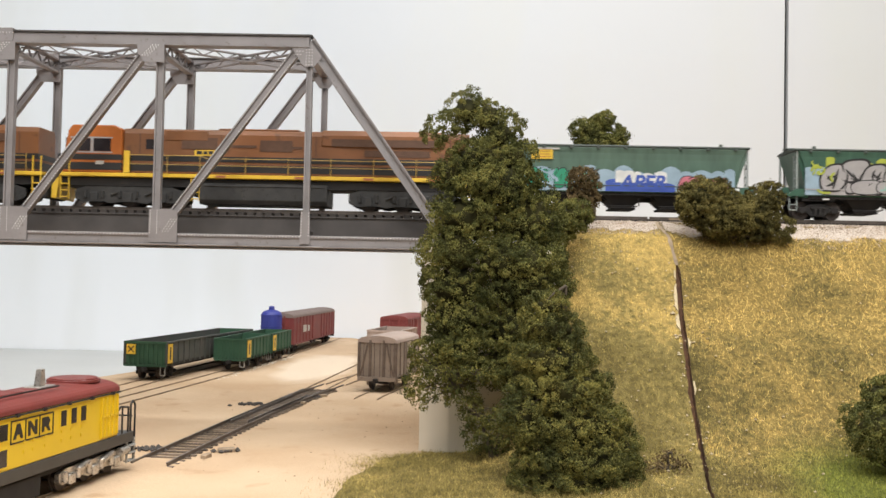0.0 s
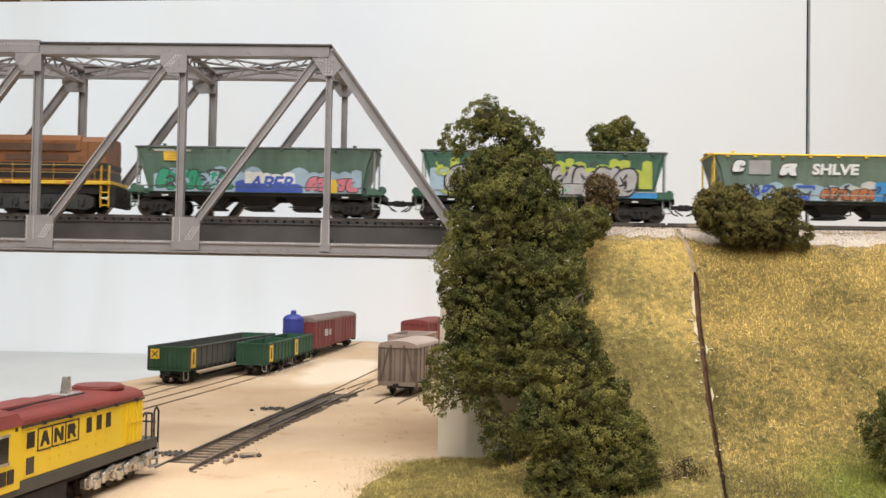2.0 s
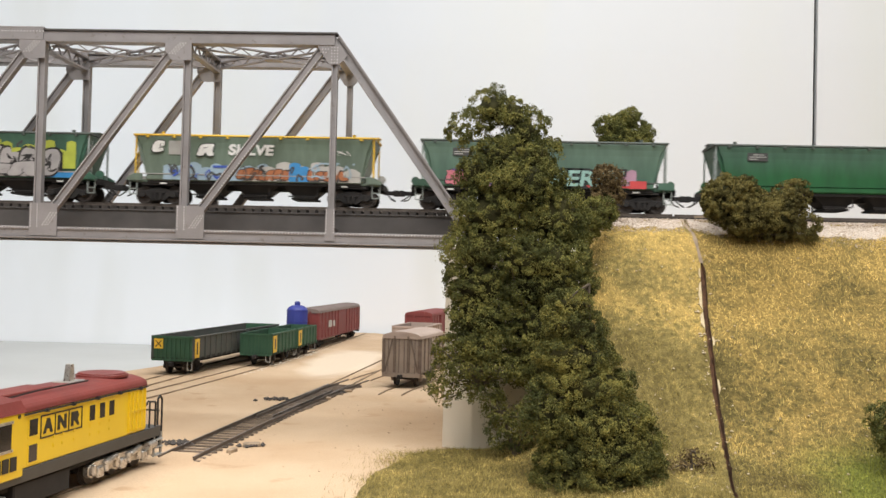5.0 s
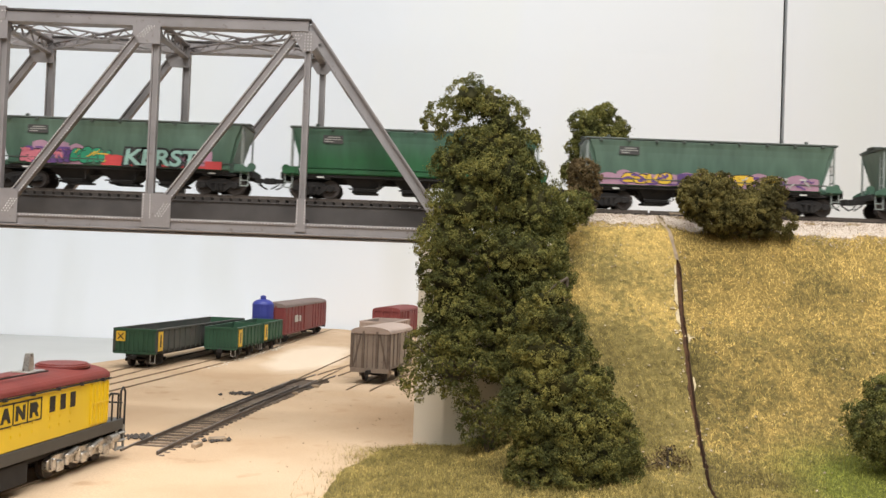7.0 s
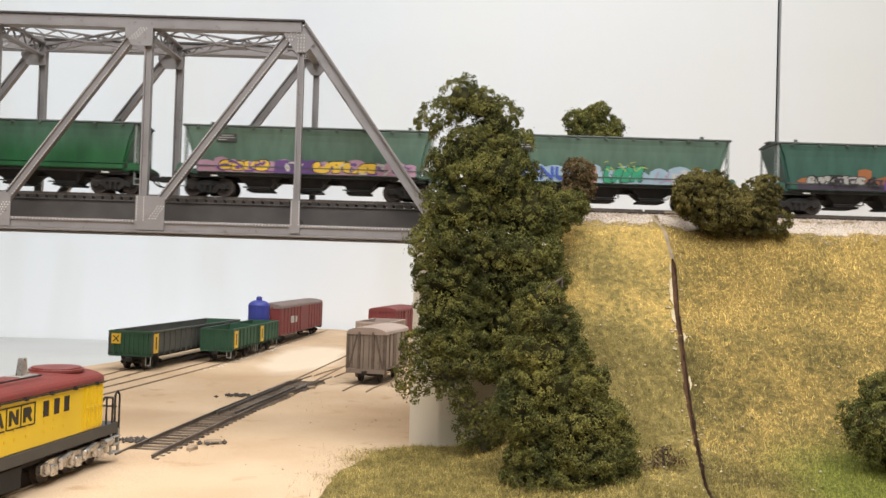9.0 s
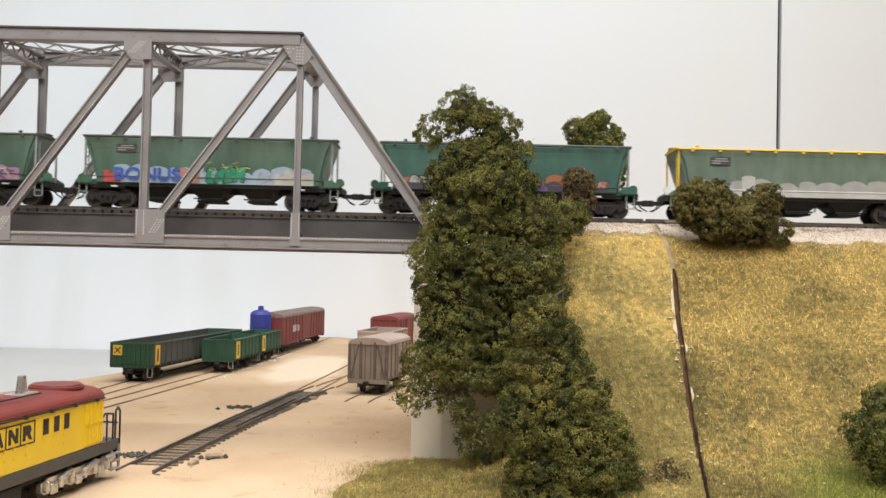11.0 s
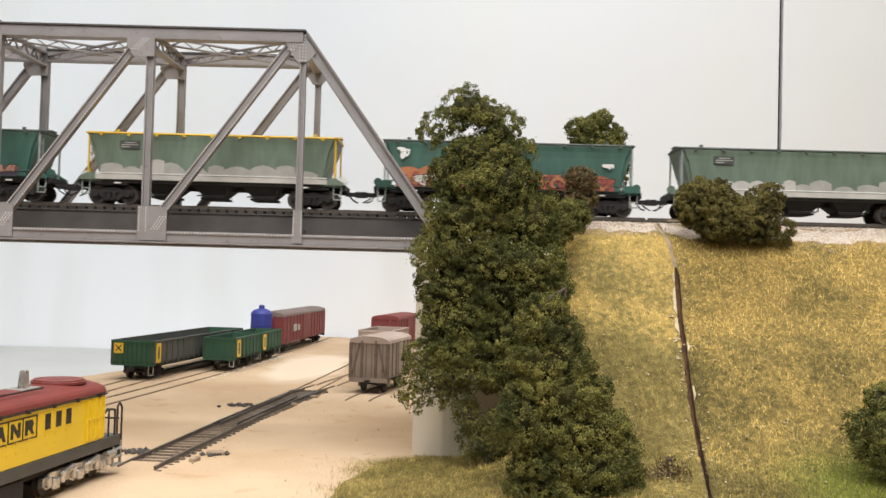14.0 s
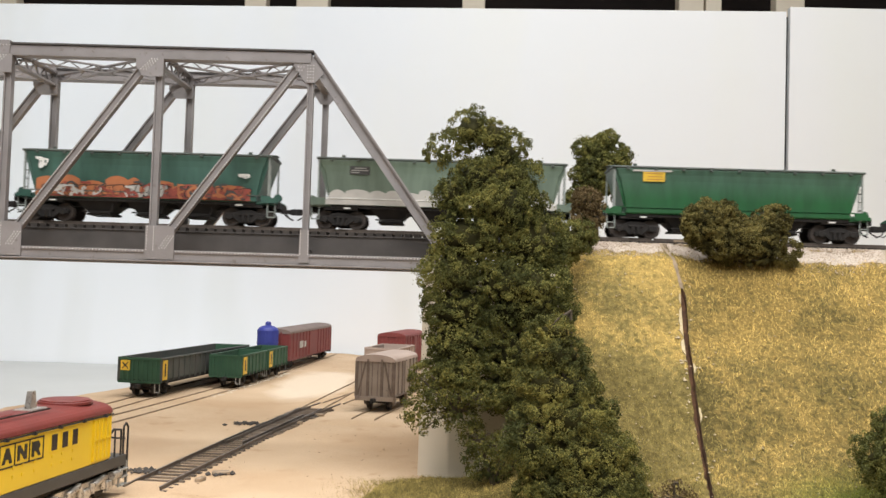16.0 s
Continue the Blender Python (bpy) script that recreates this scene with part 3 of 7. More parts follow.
HILL_Y = (340, 400, 430, 450, 471, 500, 521, 535, 545, 556, 577, 630, 665, 730, 800)
HILL_Z = (4.5, 6.5, 11, 16.5, 29, 60, 79, 96, 106.5, 117.5, 128.3, 128.3, 104, 40, 0)


def crack_x(y):
    return float(np.interp(y, (340, 401, 438, 464, 485, 503, 518, 538, 556, 580), (106, 115.5, 121.9, 125.6, 126.8, 128.3, 129.8, 132.3, 130.8, 127)))


def hill(x, y):
    """Height of the grassed embankment."""
    base = float(np.interp(y, HILL_Y, HILL_Z))
    side = float(smoothstep(14, 84, x)) if y < 700 else float(smoothstep(20, 110, x))
    low = 2.6 * float(smoothstep(-52 + max(0, y - 440) * 0.25, -5 + max(0, y - 440) * 0.25, x)) - 1.6
    if y > 500:
        low -= 6 * float(smoothstep(500, 545, y)) * float(smoothstep(40, -10, x))
    wave = 2.0 * noise.noise((x * 0.03, y * 0.03, 5)) + 0.8 * noise.noise((x * 0.1, y * 0.1, 7))
    dip = 4.0 * math.exp(-((x - 300) / 110) ** 2) * float(smoothstep(420, 520, y)) * float(smoothstep(575, 545, y))
    return low + side * (base - 1 + wave * float(smoothstep(580, 560, y))) - dip * 0.3


def embankment():
    for name, label in (("embankment", "steep embankment covered in dry yellow grass"), ("embankment", "steep grassed embankment beside the board joint")):
        leftside = label.endswith("grass")
        form, idx = Form(), {}
        ys = np.concatenate([np.linspace(330, 560, 150), np.linspace(563, 790, 60)])
        n = 70 if leftside else 130
        for j, y in enumerate(ys):
            gap = float(np.interp(y, (330, 400, 450, 526, 538, 541, 600), (0.3, 0.7, 1.15, 1.5, 1.3, 0.12, 0.1))) + (0.95 if y < 540 else 0.2) * noise.noise((0, y * 0.22, 2 if leftside else 8)) + (0.4 if y < 540 else 0.1) * noise.noise((3, y * 0.7, 2 if leftside else 8))
            c = crack_x(y)
            for i in range(n):
                k = i / (n - 1)
                x = -58 + (c - gap + 58) * k if leftside else c + gap + (620 - c) * (k ** 1.3)
                idx[i, j] = len(form.v)
                form.v.append((x, y, hill(x, y)))
        for j in range(len(ys) - 1):
            for i in range(n - 1):
                form.f.append((idx[i, j], idx[i + 1, j], idx[i + 1, j + 1], idx[i, j + 1]))
        rim, wall = n - 1 if leftside else 0, Form()
        for j in range(len(ys) - 1):
            a, b = form.v[idx[rim, j]], form.v[idx[rim, j + 1]]
            wall.face([a, b, (b[0], b[1], b[2] - 9), (a[0], a[1], a[2] - 9)])
        solid("board_joint", wall, FOAM, "dark brown broken edge of a layout board", "joint")
        solid(name, form, TURF, label, "ground", smooth=True)
    bed = Form()
    pts = [(crack_x(y), y, hill(crack_x(y), y) - (6.5 if y < 540 else 1.6)) for y in np.linspace(332, 585, 60)]
    for a, b in zip(pts, pts[1:]):
        bed.face([(a[0] - 5, a[1], a[2]), (a[0] + 5, a[1], a[2]), (b[0] + 5, b[1], b[2]), (b[0] - 5, b[1], b[2])])
    solid("board_joint", bed, FOAM, "dark brown broken joint between two layout boards", "joint")
    # pale plaster edge that has lost its turf, in thick ragged flakes
    for k, (y0, y1, side, wide) in enumerate(((519, 531, -1, 2.0), (508, 517, -1, 2.4), (499, 503, 1, 1.2), (533, 537, -1, 0.9), (479, 484, 1, 0.8))):
        f = Form()
        rows = np.linspace(y0, y1, 9)
        inner, outer = [], []
        for y in rows:
            swell = math.sin(math.pi * (y - y0) / (y1 - y0)) ** 0.6
            xi = crack_x(y) + side * (1.5 + 0.3 * noise.noise((k, y * 0.6, 1)))
            xo = xi + side * (0.4 + wide * swell * (0.7 + 0.5 * noise.noise((k + 5, y * 0.45, 3))))
            inner.append((xi, y, hill(xi, y) + 0.7))
            outer.append((xo, y, hill(xo, y) + 0.9))
        for i in range(8):
            quad = [inner[i], outer[i], outer[i + 1], inner[i + 1]]
            f.hull([(x, y, z - 2.0) for x, y, z in quad], quad)
        solid("plaster_edge", f, PLASTER, "pale broken plaster edge beside the board joint", "plaster")
    # bare groove over the crest, where the turf has worn off the joint
    groove, rows = Form(), np.linspace(540, 577, 16)
    edge = [(crack_x(y), y, 0.9 + 0.6 * noise.noise((7, y * 0.35, 2))) for y in rows]
    for (xa, ya, wa), (xb, yb, wb) in zip(edge, edge[1:]):
        groove.face([(xa - wa, ya, hill(xa - wa, ya) + 0.5), (xa + wa, ya, hill(xa + wa, ya) + 0.5), (xb + wb, yb, hill(xb + wb, yb) + 0.5), (xb - wb, yb, hill(xb - wb, yb) + 0.5)])
    solid("worn_groove", groove, SAND_RAIL, "pale worn groove where two layout boards meet", "joint")
    lip = Form()
    for k in range(48):
        y = random.uniform(395, 575)
        y = y if random.random() < 0.4 else random.uniform(480, 535)
        x = crack_x(y) + random.choice((-1, -1, 1)) * random.uniform(2.2, 4.6)
        z = hill(x, y)
        r = random.uniform(0.6, 1.5) if 495 < y < 535 and x < crack_x(y) else random.uniform(0.4, 1.2)
        pebble(lip, x, y, z + 0.3, r)
    tagged(part("plaster_chips", lip, BITS), "pale broken plaster chips along the board joint", "chips", "", "stuff")


def pebble(form, x, y, z, r):
    n = len(form.v)
    form.v += [(x + r * random.uniform(0.6, 1), y, z), (x - r * random.uniform(0.6, 1), y, z), (x, y + r, z), (x, y - r, z), (x, y, z + r * random.uniform(0.4, 0.8)), (x, y, z - r * 0.5)]
    form.f += [(n + a, n + b, n + c) for a, b, c in ((0, 2, 4), (2, 1, 4), (1, 3, 4), (3, 0, 4), (2, 0, 5), (1, 2, 5), (3, 1, 5), (0, 3, 5))]


def blade(form, x, y, z, h, w):
    a, lean = random.uniform(0, 6.283), random.uniform(0.2, 2.2)
    b = random.uniform(0.15, 2.99) if random.random() < 0.7 else random.uniform(0, 6.283)
    dx, dy = w / 2 * math.cos(a), w / 2 * math.sin(a)
    n = len(form.v)
    form.v += [(x - dx, y - dy, z - 0.3), (x + dx, y + dy, z - 0.3), (x + h * lean * math.cos(b), y + 0.6 * h * lean * math.sin(b), z + h * (0.5 + 0.8 * lean * math.sin(b)))]
    form.f.append((n, n + 1, n + 2))


def raw_mesh(name, form):
    me = bpy.data.meshes.new(name)
    me.from_pydata([(x * MM, y * MM, z * MM) for x, y, z in form.v], [], form.f)
    return me


def grass():
    form = Form()
    count = 0
    while count < 165000:
        x, y = random.uniform(-56, 320), random.uniform(380, 572)
        if abs(x - crack_x(y)) < 1.8 or (x < 70 and y > 520):
            continue
        dense = noise.noise((x * 0.045, y * 0.045, 1.0))
        if x < 20 and random.random() > float(smoothstep(-52, -15, x + 8 * dense)) * 0.9 + 0.04:
            continue
        if y > 552 and random.random() < float(smoothstep(550, 566, y)):
            continue
        blade(form, x, y, hill(x, y), random.uniform(0.5, 1.5) * (1 + 0.4 * dense), random.uniform(0.22, 0.42))
        count += 1
    ob = new("grass", raw_mesh("grass", form))
    ob.data.materials.append(BLADES)
    tagged(ob, "short dry static grass, straw yellow to olive", "grass", "", "stuff")
    chips = Form()
    for k in range(560):
        x, y = random.uniform(60, 310) if k < 420 else random.uniform(75, 126), random.uniform(395, 562)
        pebble(chips, x, y, hill(x, y) + 1.0, random.choice((0.25, 0.3, 0.35, 0.45, 0.6, 0.9)))
    ob = new("pale_flakes", raw_mesh("pale_flakes", chips))
    ob.data.materials.append(BITS)
    tagged(ob, "pale flakes and small stones scattered in the grass", "stones", "", "stuff")
    weed = Form()
    for k in range(90):
        x, y = random.uniform(-150, 0), random.uniform(430, 760)
        pebble(weed, x, y, -1.0, random.uniform(0.25, 0.6))
    ob = new("litter", raw_mesh("litter", weed))
    ob.data.materials.append(LEAF_RUST)
    tagged(ob, "small brown crumbs and dry leaf litter on the sand", "litter", "", "stuff")


def ballast():
    bed, rows = Form(), 12
    cols = np.linspace(36, 560, 260)
    for x in cols:
        left = float(smoothstep(190, 110, x)) * 9
        y0 = 553.5 + left + 4 * noise.noise((x * 0.08, 44.0, 4)) + 1.5 * noise.noise((x * 0.4, 1.0, 4))
        for j in range(rows):
            y = y0 + (642 - y0) * j / (rows - 1)
            bed.v.append((float(x), y, hill(float(x), y) + (0.3 if j else -0.3)))
    for i in range(len(cols) - 1):
        for j in range(rows - 1):
            if abs((cols[i] + cols[i + 1]) / 2 - 128.5) < 1.6:
                continue
            bed.f.append((i * rows + j, (i + 1) * rows + j, (i + 1) * rows + j + 1, i * rows + j + 1))
    solid("ballast_bed", bed, BALLAST_BED, "sandy pinkish grey ballast bed under the main line", "ballast bed", smooth=True)
    form = Form()
    for k in range(24000):
        y = random.triangular(548, 640, 574)
        x = random.uniform(35, 330)
        left = float(smoothstep(190, 110, x)) * 9
        if y < 552 + left + 4 * noise.noise((x * 0.08, y * 0.08, 4)):
            continue
        if abs(x - crack_x(min(y, 580))) < 1.0:
            continue
        pebble(form, x, y, hill(x, y) + random.uniform(0.1, 0.5), random.uniform(0.25, 0.62))
    ob = new("ballast", raw_mesh("ballast", form))
    ob.data.materials.append(BALLAST)
    tagged(ob, "pinkish grey stone ballast under the main line", "ballast", "", "stuff")


# ---------------------------------------------------------------- tracks
RAIL_Z, LINE_Y = 132.2, 598.0


def rail_profile(form, a, b, z_top, foot=2.0, head=0.9, tall=2.2):
    """One rail: foot, web and head between two plan points."""
    (x0, y0), (x1, y1) = a, b
    for w, zlo, zhi in ((foot, z_top - tall, z_top - tall + 0.45), (0.5, z_top - tall + 0.45, z_top - 0.7), (head, z_top - 0.7, z_top)):
        zc = (zlo + zhi) / 2
        form.beam((x0, y0, zc), (x1, y1, zc), w, zhi - zlo, (0, 0, 1))


def main_line():
    track = thing("railway_track", "dark sleepered main line track with brown rails", "track", kind="structure")
    for side in (-1, 1):
        form = Form()
        for a, b in ((-2750, -640), (-640, -300), (-300, 125.0), (126.4, 420), (420, 2500)):
            rail_profile(form, (a, LINE_Y + side * 8.7), (b, LINE_Y + side * 8.7), RAIL_Z)
        part("rail", form, RAIL, track)
    tie = Form().box(-1.9, 1.9, -16, 16, -2, 0).mesh("sleeper")
    x = -380.0
    while x < 330:
        part("sleeper", tie, SLEEPER, track, at=pose(x * MM, LINE_Y * MM, (RAIL_Z - 2.2) * MM))
        x += 5.6
    joint = Form()
    for side in (-1, 1):
        joint.box(138, 152, LINE_Y + side * 8.7 - 1.1, LINE_Y + side * 8.7 + 1.1, RAIL_Z - 2.0, RAIL_Z - 0.6)
    part("fishplate", joint, SAND_RAIL, track, "pale rail joiner beside the board joint")


def lay_track(name, label, line, mat, sleepers=True, gap=8.0, tall=2.2):
    """A yard track along plan points."""
    track = thing(name, label, "track", kind="structure")
    pts = []
    ys = np.linspace(line[0][1], line[-1][1], 60)
    for y in ys:
        pts.append((float(np.interp(y, [p[1] for p in line], [p[0] for p in line])), float(y)))
    k = np.ones(7) / 7
    sx = np.convolve(np.pad([p[0] for p in pts], 3, mode="edge"), k, mode="valid")
    pts = [(float(sx[i]), p[1]) for i, p in enumerate(pts)]
    rails = {-1: [], 1: []}
    for i, (x, y) in enumerate(pts):
        ax, ay = pts[min(i + 1, len(pts) - 1)]
        bx, by = pts[max(i - 1, 0)]
        d = Vector((ax - bx, ay - by)).normalized()
        for s in (-1, 1):
            rails[s].append((x + s * 8.7 * d.y, y - s * 8.7 * d.x))
    for s in (-1, 1):
        form = Form()
        for a, b in zip(rails[s], rails[s][1:]):
            rail_profile(form, a, b, 1.5, tall=tall, foot=1.1 if mat == SAND_RAIL else 1.3)
        part("rail", form, mat, track)
    if sleepers:
        tie = Form().box(-12, 12, -1.1, 1.1, -1.8, -0.3).mesh("sleeper")
        run = 0.0
        for a, b in zip(pts, pts[1:]):
            step = math.dist(a, b)
            while run < step:
                q = run / step
                ang = math.degrees(math.atan2(b[1] - a[1], b[0] - a[0])) - 90
                part("sleeper", tie, YARD_SLEEPER, track, at=pose((a[0] + (b[0] - a[0]) * q) * MM, (a[1] + (b[1] - a[1]) * q) * MM, 0, 0, 0, ang + random.uniform(-1, 1)))
                run += gap
            run -= step
    return track


YARD_1 = [(-262, 640), (-252, 760), (-247, 840), (-235, 960), (-200, 1320)]
YARD_2 = [(-236, 620), (-222, 720), (-205, 860), (-192, 1000), (-168, 1420)]
MAIN = [(-136.5, 462), (-135.5, 475), (-134.2, 490), (-121.5, 620), (-100, 800), (-84, 990), (-55, 1400)]
BRANCH = [(-119, 640), (-109, 720), (-97, 787), (-84, 847), (-62, 960), (-20, 1180), (20, 1400)]
LOCO_LINE = [(-186, 240), (-168.5, 363), (-157, 445)]
VAN_LINE = [(-58, 720), (-48, 771), (-30, 860), (40, 1250)]


def line_boards():
    """Plain boards that carry the main line on past the scenery."""
    solid("track_board", Form().box(-2760, -622, 560, 636, 90, RAIL_Z - 2.3), CONCRETE, "plain board carrying the track away from the bridge", "board")
    solid("track_board", Form().box(560, 2510, 560, 636, 90, RAIL_Z - 2.3), CONCRETE, "plain board carrying the track beyond the embankment", "board")
    for x in (-2700, -1700, 1800, 2450):
        solid("board_leg", Form().box(x, x + 45, 575, 620, -1000, 90), CREAM, "timber leg under the track board", "leg")


def yard_tracks():
    lay_track("yard_track", "sand-covered siding under the green wagons", YARD_1, SAND_RAIL, False)
    lay_track("yard_track", "sand-covered siding with a red van", YARD_2, SAND_RAIL, False)
    main = lay_track("yard_track", "dark sleepered yard track leading to a turnout", MAIN[:4] + [(-113, 690), (-103, 775)], RAIL)
    lay_track("yard_track", "half buried rails beyond the turnout", [(-103, 775), (-100, 800), (-84, 990), (-55, 1400)], SAND_RAIL, False)
    lay_track("yard_track", "rails of the turnout branch", BRANCH[:3] + [(-92, 812)], RAIL, False)
    lay_track("yard_track", "half buried rails of the turnout branch", [(-92, 812), (-84, 847), (-62, 960), (-20, 1180), (20, 1400)], SAND_RAIL, False)
    lay_track("yard_track", "sand-covered siding under the grey van", VAN_LINE, SAND_RAIL, False)
    lay_track("yard_track", "sand-covered track under the yellow locomotive", LOCO_LINE, SAND_RAIL, False)
    wide = Form().box(-0.5, 0.5, -1.0, 1.0, -1.8, -0.35).mesh("turnout_sleeper")
    for k in range(28):
        y = 636 + 5.6 * k
        xm = float(np.interp(y, (620, 690, 775, 800), (-121.5, -113, -103, -100)))
        xb = float(np.interp(y, [p[1] for p in BRANCH], [p[0] for p in BRANCH]))
        half = (xb - xm) + 25 + random.uniform(-1.5, 3)
        ob = part("sleeper", wide, YARD_SLEEPER, main, at=pose((xm + xb) / 2 * MM, (y + 2.8) * MM, 0.1 * MM, 0, 0, random.uniform(-8, -3)))
        ob.scale = (half, 1, 1)
    # point blades, check rails and the switch machine's dirt
    form = Form()
    for dx in (-5.5, 5.0):
        rail_profile(form, (-124 + dx, 600), (-108 + dx, 735), 1.4, foot=1.4)
    part("point_blade", form, RAIL, main, "dark rusty point blades")
    debris = Form()
    for cx, cy, n in ((-137, 690, 46), (-111, 508, 26), (-151, 509, 34), (-99, 737, 30)):
        for k in range(n):
            pebble(debris, cx + random.gauss(0, 4.2), cy + random.gauss(0, 3.2), -0.5, random.uniform(0.8, 2.4))
    pale = Form()
    for k in range(120):
        y = random.uniform(830, 1080)
        x = float(np.interp(y, [p[1] for p in YARD_2], [p[0] for p in YARD_2])) + 12 + random.gauss(0, 2.2)
        pebble(pale, x, y, 0.7, random.uniform(0.4, 1.5))
    tagged(part("pale_debris", pale, CREAM), "pale grit and splinters beside the siding", "debris", "", "stuff")
    ob = part("debris", debris, SLEEPER)
    tagged(ob, "dark bark and dirt crumbs lying on the sand", "debris", "", "stuff")
    for x, y, w, l, a in ((-110, 508, 9, 4, 20), (-116, 490, 3, 7, -15), (-92, 745, 6, 6, 20), (-100, 700, 4, 4, 0)):
        f = Form().box(-w / 2, w / 2, -l / 2, l / 2, -1.2, 0.9, 0.5)
        tagged(part("timber_chip", f, SAND_RAIL, at=pose(x * MM, y * MM, 0.0, 0, 0, a)), "small pale timber chip lying on the sand", "chip", "chips on the sand")


# ---------------------------------------------------------------- truss bridge
PANEL, END_X = 88.2, 8.5
TOP_Z, BOT_Z = 233.3, 108.4
FRONT_Y, REAR_Y = 563.5, 628.5


def node_x(n):
    return END_X - PANEL * n


def rivets(form, p, q, step=1.6, y=-1):
    """A row of rivet heads from p to q on a face that looks along y."""
    p, q = Vector(p), Vector(q)
    n = max(1, int((q - p).length / step))
    for i in range(n + 1):
        c = p + (q - p) * (i / n)
        k = len(form.v)
        r = 0.42
        form.v += [(c.x - r, c.y, c.z), (c.x, c.y, c.z - r), (c.x + r, c.y, c.z), (c.x, c.y, c.z + r), (c.x, c.y + y * 0.3, c.z)]
        form.f += [(k, k + 1, k + 4), (k + 1, k + 2, k + 4), (k + 2, k + 3, k + 4), (k + 3, k, k + 4)]


def channel(form, p, q, w, depth=6.0, lip=0.9):
    """A built-up member in a truss plane: two flanges and a recessed web."""
    p, q = Vector(p), Vector(q)
    d = (q - p).normalized()
    s = Vector((-d.z, 0, d.x))
    for k in (-1, 1):
        o = s * (w / 2 - lip / 2) * k
        form.beam(p + o, q + o, depth, lip, s)
    form.beam(p, q, depth * 0.5, w - 2 * lip + 0.1, s)


def truss(bridge, y, front):
    look_y = -1 if front else 1
    face = y - 3.6
    N = 7
    z0, z1 = BOT_Z + 3.5, TOP_Z - 3.6
    # chords
    top = Form()
    top.box(node_x(N - 1), node_x(1), y - 3.4, y + 3.4, z1 - 3.2, z1 + 2.6)
    top.box(node_x(N - 1), node_x(1), y - 4.0, y + 4.0, z1 - 3.9, z1 - 3.2)
    part("top_chord", top, BRIDGE, bridge, bevel=0.25)
    # dark colour paints the shadow line along the chord's top edge
    part("cover_plate", Form().box(node_x(N - 1) - 1.5, node_x(1) + 1.5, y - 4.4, y + 4.4, z1 + 2.7, z1 + 3.7), DECK, bridge, "top cover plate, coloured dark for its edge shadow")
    bot = Form()
    bot.box(node_x(N) - 4, node_x(0) + 6, y - 3.2, y + 3.2, BOT_Z + 0.9, BOT_Z + 6.2)
    part("bottom_chord", bot, BRIDGE, bridge, bevel=0.25)
    part("flange_plate", Form().box(node_x(N) - 4, node_x(0) + 6, y - 4.4, y + 4.4, BOT_Z, BOT_Z + 0.9), BRIDGE, bridge, bevel=0.2)
    part("angle_strip", Form().box(node_x(N) - 4, node_x(0) + 6, y - 4.0, y - 3.2, BOT_Z + 5.2, BOT_Z + 7.0), BRIDGE, bridge, bevel=0.2)
    rv = Form()
    for n in range(1, N):
        x = node_x(n)
        # verticals
        f = Form()
        channel(f, (x, y, BOT_Z + 6), (x, y, z1), 4.4 if n > 1 else 3.6, 4.4)
        part("vertical", f, BRIDGE, bridge)
        if front:
            for dx in (-2.4, 1.6) if n not in (1, N - 1) else (-2.2, 2.2):
                rivets(rv, (x + dx, face - 1.0, BOT_Z + 7), (x + dx * 0.95, face - 1.0, BOT_Z + 20))
        # gusset plates top and bottom
        s = 1 if n <= N // 2 else -1
        g = Form()
        if n in (1, N - 1):
            g.prism([(x - 3 * s, z1 - 15), (x + 3 * s, z1 - 15), (x + 7.5 * s, z1 - 9.5), (x + 3 * s, z1 - 3), (x - 10 * s, z1 - 3), (x - 10 * s, z1 - 5)], "y", y - 3.4, y - 2.9)
            part("gusset", g, BRIDGE, bridge)
            g = Form().prism([(x - 3, BOT_Z + 2), (x + 3, BOT_Z + 2), (x + 2.6, BOT_Z + 21), (x - 2.6, BOT_Z + 21)], "y", y - 4.6, y - 4.05)
        else:
            g.prism([(x - 13 * s, z1 - 3), (x - 13 * s, z1 - 8), (x - 9 * s, z1 - 14), (x + 3 * s, z1 - 14), (x + 3 * s, z1 - 3)], "y", y - 4.3, y - 3.7)
            part("gusset", g, BRIDGE, bridge)
            g = Form().prism([(x - 3.2 * s, BOT_Z + 1.5), (x + 13.5 * s, BOT_Z + 1.5), (x + 13.5 * s, BOT_Z + 20), (x + 10 * s, BOT_Z + 21), (x - 3.2 * s, BOT_Z + 21)], "y", y - 4.6, y - 4.05)
        part("gusset", g, BRIDGE, bridge)
        if front:
            for k in (0, 1.7, 3.4):
                if n not in (1, N - 1):
                    rivets(rv, (x + (5 + k) * s, face - 1.0, BOT_Z + 8), (x + (9.5 + k) * s, face - 1.0, BOT_Z + 15))
                    rivets(rv, (x + (-2 + k) * s - 8 * s, face - 0.7, z1 - 10), (x + (-4 + k) * s, face - 0.7, z1 - 4))
                else:
                    rivets(rv, (x + (k - 8.5) * s, face + 0.15, z1 - 8), (x + (k - 6) * s, face + 0.15, z1 - 4))
                    rivets(rv, (x + (k - 1.7), face + 0.15, z1 - 14), (x + (k - 1.7), face + 0.15, z1 - 5))
    # diagonals, falling towards the middle
    for n in range(1, N - 1):
        a, b = (n, n + 1) if n < N // 2 + 0.5 else (n + 1, n)
        if n == N // 2:
            a, b = n, n + 1
        p, q = Vector((node_x(a) + (6 if b < a else -6), y, z1 - 3)), Vector((node_x(b) + (-1.5 if b < a else 1.5), y, BOT_Z + 7))
        f = Form()
        channel(f, p, q, 4.9, 4.4)
        part("diagonal", f, BRIDGE, bridge)
